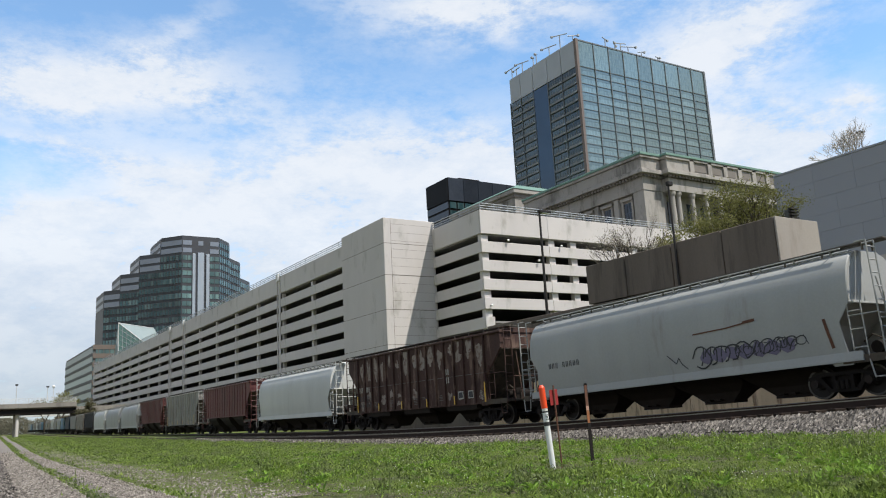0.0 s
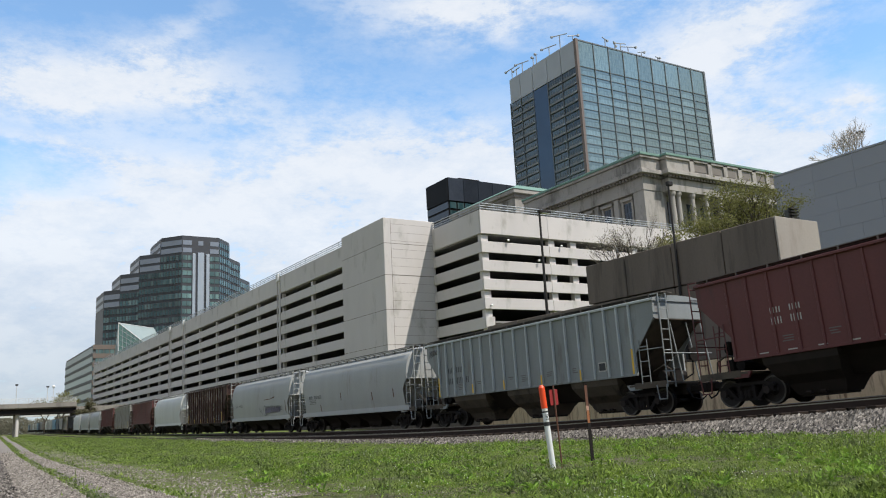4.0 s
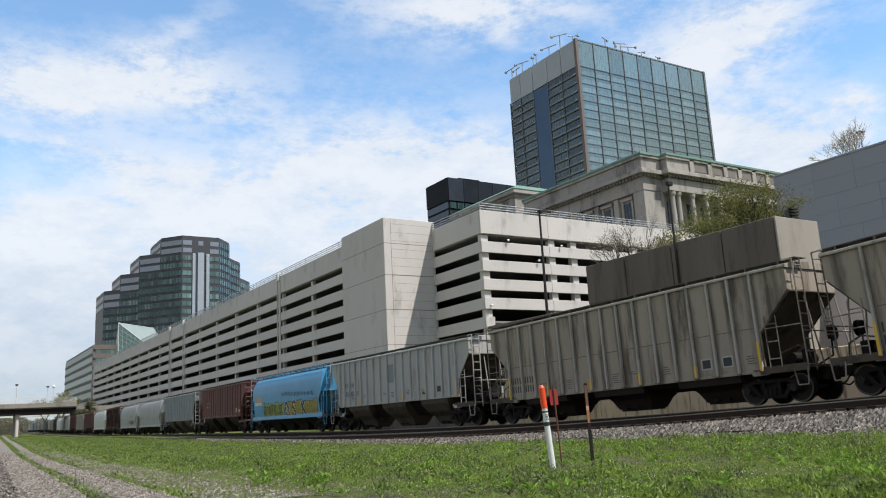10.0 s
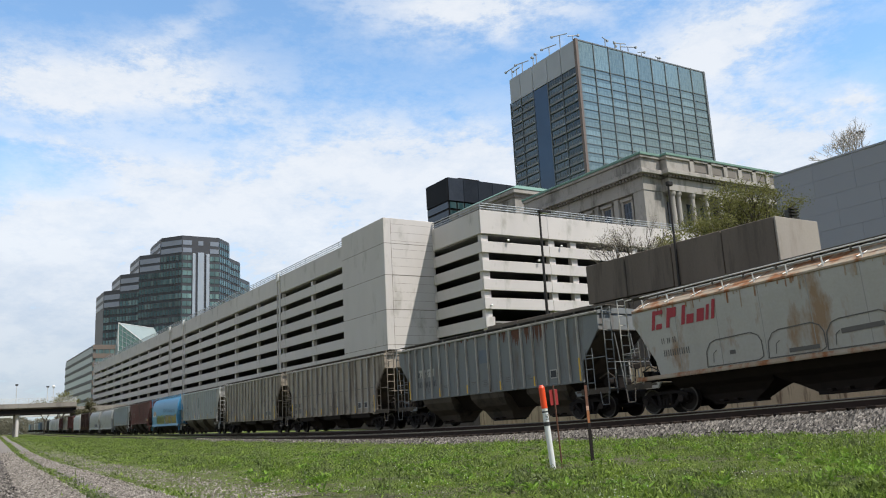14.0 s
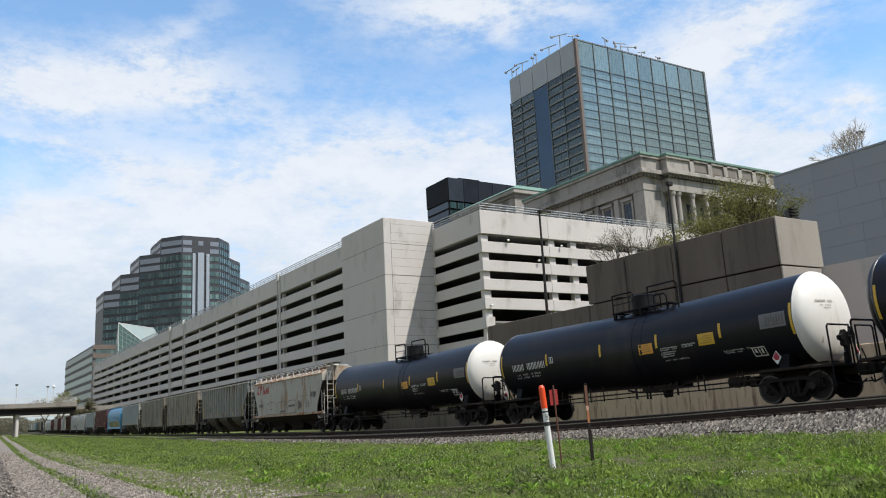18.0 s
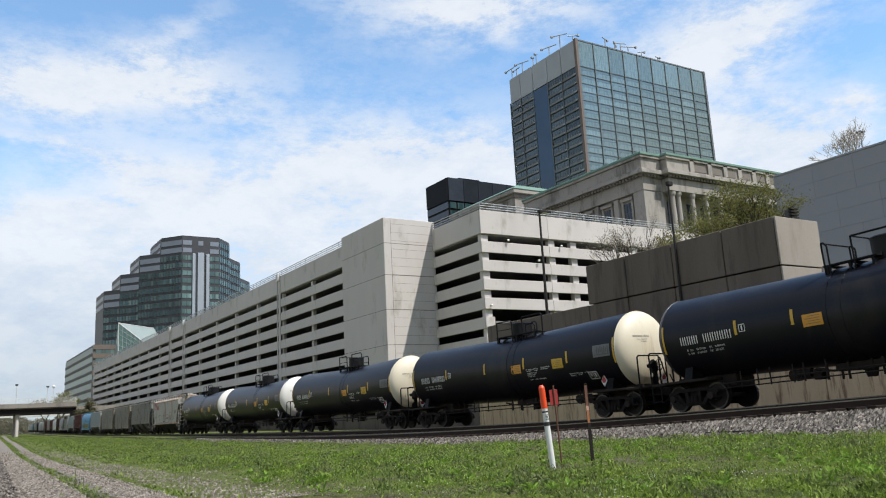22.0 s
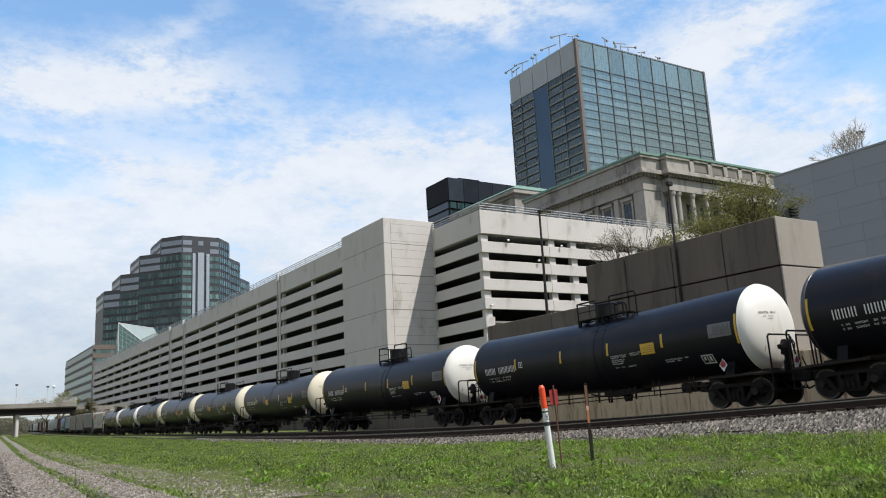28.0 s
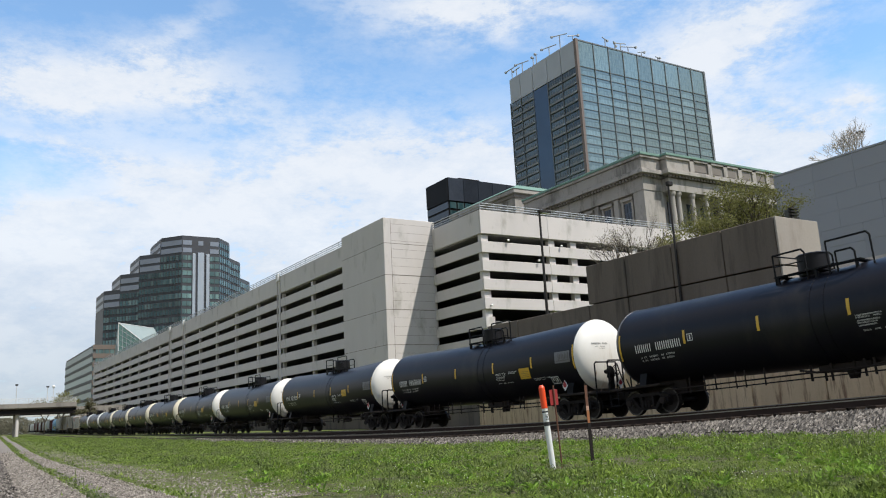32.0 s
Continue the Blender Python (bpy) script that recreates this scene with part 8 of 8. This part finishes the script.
def build_grass():
    """Leafy weeds and short blades between the lane and the ballast, as loose small leaves."""
    rng = np.random.default_rng(4)
    pick = random.Random(4)
    spots = []
    while len(spots) < 430000:
        u = pick.random()
        y = 3.0 + 300 * u ** 2.7
        x = pick.uniform(max(-1.0, 0.02 * y), min(18.9 + 0.03 * max(0, y - 100), 1.75 * y + 1))
        if 0.53 * x + 0.84 * y < 6.5:
            continue
        o = (x - lane_x(y)) / (1 + 0.004 * max(0, y - 20))
        if o < -0.05 or 0.42 < o < 0.92:
            dens = 0.012
        elif o < 0.42:
            dens = 0.85
        elif o < 1.3:
            dens = 0.75
        elif o < 2.4 + 0.8 * noise.noise((x * 0.4, y * 0.3, 31)):
            dens = 0.16 + 0.9 * max(0.0, noise.noise((x * 1.3, y * 0.5, 3)))
        else:
            dens = 1.0
        patchy = noise.noise((x * 0.35, y * 0.25, 5)) + 0.7 * noise.noise((x * 1.3, y * 1.0, 9))
        if patchy < -0.2:
            dens *= 0.28
        if pick.random() > dens:
            continue
        lump = max(0.0, noise.noise((x * 2.1, y * 1.5, 14)) + 0.35 * noise.noise((x * 5.0, y * 3.6, 15)))
        tuft = 0.62 + 1.15 * lump + 0.4 * max(0.0, patchy)
        spots.append((x, y, ground_z(x, y) + 0.2 * lump * pick.random() * (o > 1.5), tuft * (1 + 0.016 * min(y, 60.0))))
    p = np.array(spots)
    n = len(p)
    long = (rng.random(n) < 0.2) & (p[:, 1] < 26)
    size = np.where(long, rng.uniform(0.03, 0.065, n), rng.uniform(0.014, 0.04, n)) * p[:, 3]
    up = np.where(long, rng.uniform(0.65, 1.0, n), rng.uniform(0.3, 1.0, n))
    a = rng.uniform(0, 2 * np.pi, n)
    slim = np.where(long, rng.uniform(0.08, 0.2, n), rng.uniform(0.2, 0.55, n))
    along = np.stack([np.cos(a) * np.sqrt(1 - up ** 2), np.sin(a) * np.sqrt(1 - up ** 2), up], 1) * size[:, None]
    b = a + rng.uniform(0.8, 2.2, n)
    across = np.stack([np.cos(b), np.sin(b), rng.uniform(-0.5, 0.5, n)], 1) * (size * slim)[:, None]
    # here and there a stand of taller blades
    tall = np.array([noise.noise((q[0] * 0.9, q[1] * 0.7, 41)) > 0.28 for q in spots]) & (rng.random(n) < 0.3) & (p[:, 1] < 22)
    along = np.where(tall[:, None], along * np.array([1.2, 1.2, 2.6]), along)
    across = np.where(tall[:, None], across * 0.7, across)
    root = p[:, :3] + np.stack([0 * a, 0 * a, rng.uniform(-0.025, 0.03, n) * p[:, 3]], 1)
    verts = np.stack([root, root + along * 0.55 + across, root + along * 1.15, root + along * 0.55 - across], 1).reshape(-1, 3)
    faces = np.arange(4 * n).reshape(-1, 4)
    mesh = bpy.data.meshes.new("grass")
    mesh.from_pydata(verts.tolist(), [], faces.tolist())
    mesh.materials.append(M["grass"])
    tagged(new("grass", mesh), "patchy spring grass and low weeds beside the lane", "grass", kind="stuff")
    rng = random.Random(4)
    # pale seed heads, most of them added as specks for highlights on grass
    bm_v, bm_f = [], []
    for _ in range(1700):
        y = 6 + 20 * rng.random() ** 1.4
        x = rng.uniform(0.45 * y, min(18.5, 1.7 * y))
        if noise.noise((x * 0.55, y * 0.45, 20)) < -0.05:
            continue
        z, k = ground_z(x, y) + rng.uniform(0.03, 0.11), rng.uniform(0.005, 0.012)
        n = len(bm_v)
        bm_v.extend(((x - k, y, z), (x, y - k, z), (x + k, y, z), (x, y + k, z), (x, y, z + k), (x, y, z - k)))
        bm_f.extend([(n + a, n + b, n + c) for a, b, c in ((0, 1, 4), (1, 2, 4), (2, 3, 4), (3, 0, 4), (1, 0, 5), (2, 1, 5), (3, 2, 5), (0, 3, 5))])
    mesh = bpy.data.meshes.new("seed_heads")
    mesh.from_pydata(bm_v, [], bm_f)
    mesh.materials.append(M["seed_head_glint"])
    tagged(new("seed_heads", mesh), "white seed heads and added highlight specks in the grass", "flowers", kind="stuff")


def build_weeds():
    """Rosettes of broad leaves that stand out of the grass."""
    rng = random.Random(31)
    verts, faces = [], []
    made = 0
    while made < 520:
        y = 5.5 + 22 * rng.random() ** 1.3
        x = rng.uniform(0.25 * y + 1.2, min(18.2, 1.7 * y))
        if 0.53 * x + 0.84 * y < 7.0 or x < lane_x(y) + 2.6 or noise.noise((x * 0.5, y * 0.4, 51)) < -0.05:
            continue
        made += 1
        z, big = ground_z(x, y) + 0.01, rng.uniform(0.6, 1.25)
        for _ in range(rng.randint(9, 18)):
            a, up = rng.uniform(0, 6.283), rng.uniform(0.25, 0.95)
            ln, wd = rng.uniform(0.07, 0.15) * big, rng.uniform(0.014, 0.03) * big
            d = Vector((math.cos(a) * math.sqrt(1 - up * up), math.sin(a) * math.sqrt(1 - up * up), up))
            side = Vector((-math.sin(a), math.cos(a), rng.uniform(-0.3, 0.3))) * wd
            p = Vector((x + rng.uniform(-0.05, 0.05), y + rng.uniform(-0.05, 0.05), z))
            mid = p + d * ln * 0.55
            tip = p + d * ln + Vector((d.x, d.y, -0.5)) * ln * 0.25
            n = len(verts)
            verts.extend((p, mid + side, tip, mid - side))
            faces.append((n, n + 1, n + 2, n + 3))
    mesh = bpy.data.meshes.new("broadleaf_weeds")
    mesh.from_pydata(verts, [], faces)
    mesh.materials.append(M["broadleaf"])
    tagged(new("broadleaf_weeds", mesh), "bright green broad-leaved weeds in the grass", "weeds", kind="stuff")


def build_stones():
    """Loose stones on the ballast shoulder and the lane."""
    rng = random.Random(6)
    verts, faces = [], []

    def stone(x, y, z, k):
        n = len(verts)
        for c in ((-1, 0, 0), (0, -1, 0), (1, 0, 0), (0, 1, 0), (0, 0, 1), (0, 0, -1)):
            verts.append((x + c[0] * k * rng.uniform(0.6, 1.3), y + c[1] * k * rng.uniform(0.6, 1.3), z + c[2] * k * rng.uniform(0.5, 1.0)))
        faces.extend([(n + a, n + b, n + c) for a, b, c in ((0, 1, 4), (1, 2, 4), (2, 3, 4), (3, 0, 4), (1, 0, 5), (2, 1, 5), (3, 2, 5), (0, 3, 5))])
    for _ in range(40000):
        y = 8 + 62 * rng.random() ** 1.5
        x, z = line_at(y)
        g = ground_z(19, y)
        w = rng.random()
        wob = 0.25 * noise.noise((0, y * 0.35, 0))
        if w < 0.25:
            px, pz = x - 6.9 + wob + 0.7 * w / 0.25, g - 0.1 + 0.22 * w / 0.25
        else:
            f = (w - 0.25) / 0.75
            px, pz = x - 6.2 + 0.6 * f, g + 0.12 + (z + NEAR_DROP - 0.30 - g - 0.12) * f
        stone(px, y, pz + 0.01, rng.uniform(0.04, 0.085))
    for _ in range(18000):
        y = 11 + 45 * rng.random() ** 1.6
        x = lane_x(y) + rng.uniform(-3.0, -0.68)
        stone(x, y, ground_z(x, y) + 0.035, rng.uniform(0.008, 0.026) * (1 + 0.015 * y))
    mesh = bpy.data.meshes.new("loose_stones")
    mesh.from_pydata(verts, [], faces)
    mesh.materials.append(M["stones"])
    tagged(new("loose_stones", mesh), "loose crushed grey and brown stones", "stones", kind="stuff")


def build_pebbles():
    """Small pale and dark pebbles strewn over the lane and its verge."""
    rng = np.random.default_rng(8)
    pick = random.Random(8)
    spots = []
    while len(spots) < 34000:
        y = 10.5 + 55 * pick.random() ** 2.0
        o = pick.uniform(-0.85, 3.4)
        if 0.0 < o < 0.36 and pick.random() < 0.85 or 0.95 < o < 1.3 and pick.random() < 0.9 or 1.3 < o < 2.4 and pick.random() < 0.72 or o > 2.4 and pick.random() < 0.92:
            continue
        x = lane_x(y) + o
        lift = 0.055 if o < 0.0 or 0.3 < o < 0.95 else 0.0
        spots.append((x, y, ground_z(x, y) + lift * pick.uniform(0.7, 1.1)))
    p = np.array(spots)
    n = len(p)
    k = (rng.uniform(0.25, 1.0, n) ** 1.6 * 0.016 + 0.004) * (1 + 0.02 * p[:, 1])
    base = np.array(((-1, 0, 0), (0, -1, 0), (1, 0, 0), (0, 1, 0), (0, 0, 0.8), (0, 0, -0.6)))
    verts = (p[:, None, :] + base[None] * k[:, None, None] * rng.uniform(0.6, 1.3, (n, 6, 3))).reshape(-1, 3)
    tri = np.array(((0, 1, 4), (1, 2, 4), (2, 3, 4), (3, 0, 4)))
    faces = (np.arange(n)[:, None, None] * 6 + tri[None]).reshape(-1, 3)
    mesh = bpy.data.meshes.new("lane_pebbles")
    mesh.from_pydata(verts.tolist(), [], faces.tolist())
    mesh.materials.append(M["pebbles"])
    tagged(new("lane_pebbles", mesh), "small pale and brown pebbles strewn on the lane", "pebbles", kind="stuff")


build_grass()
build_weeds()
build_stones()
build_pebbles()


motions()
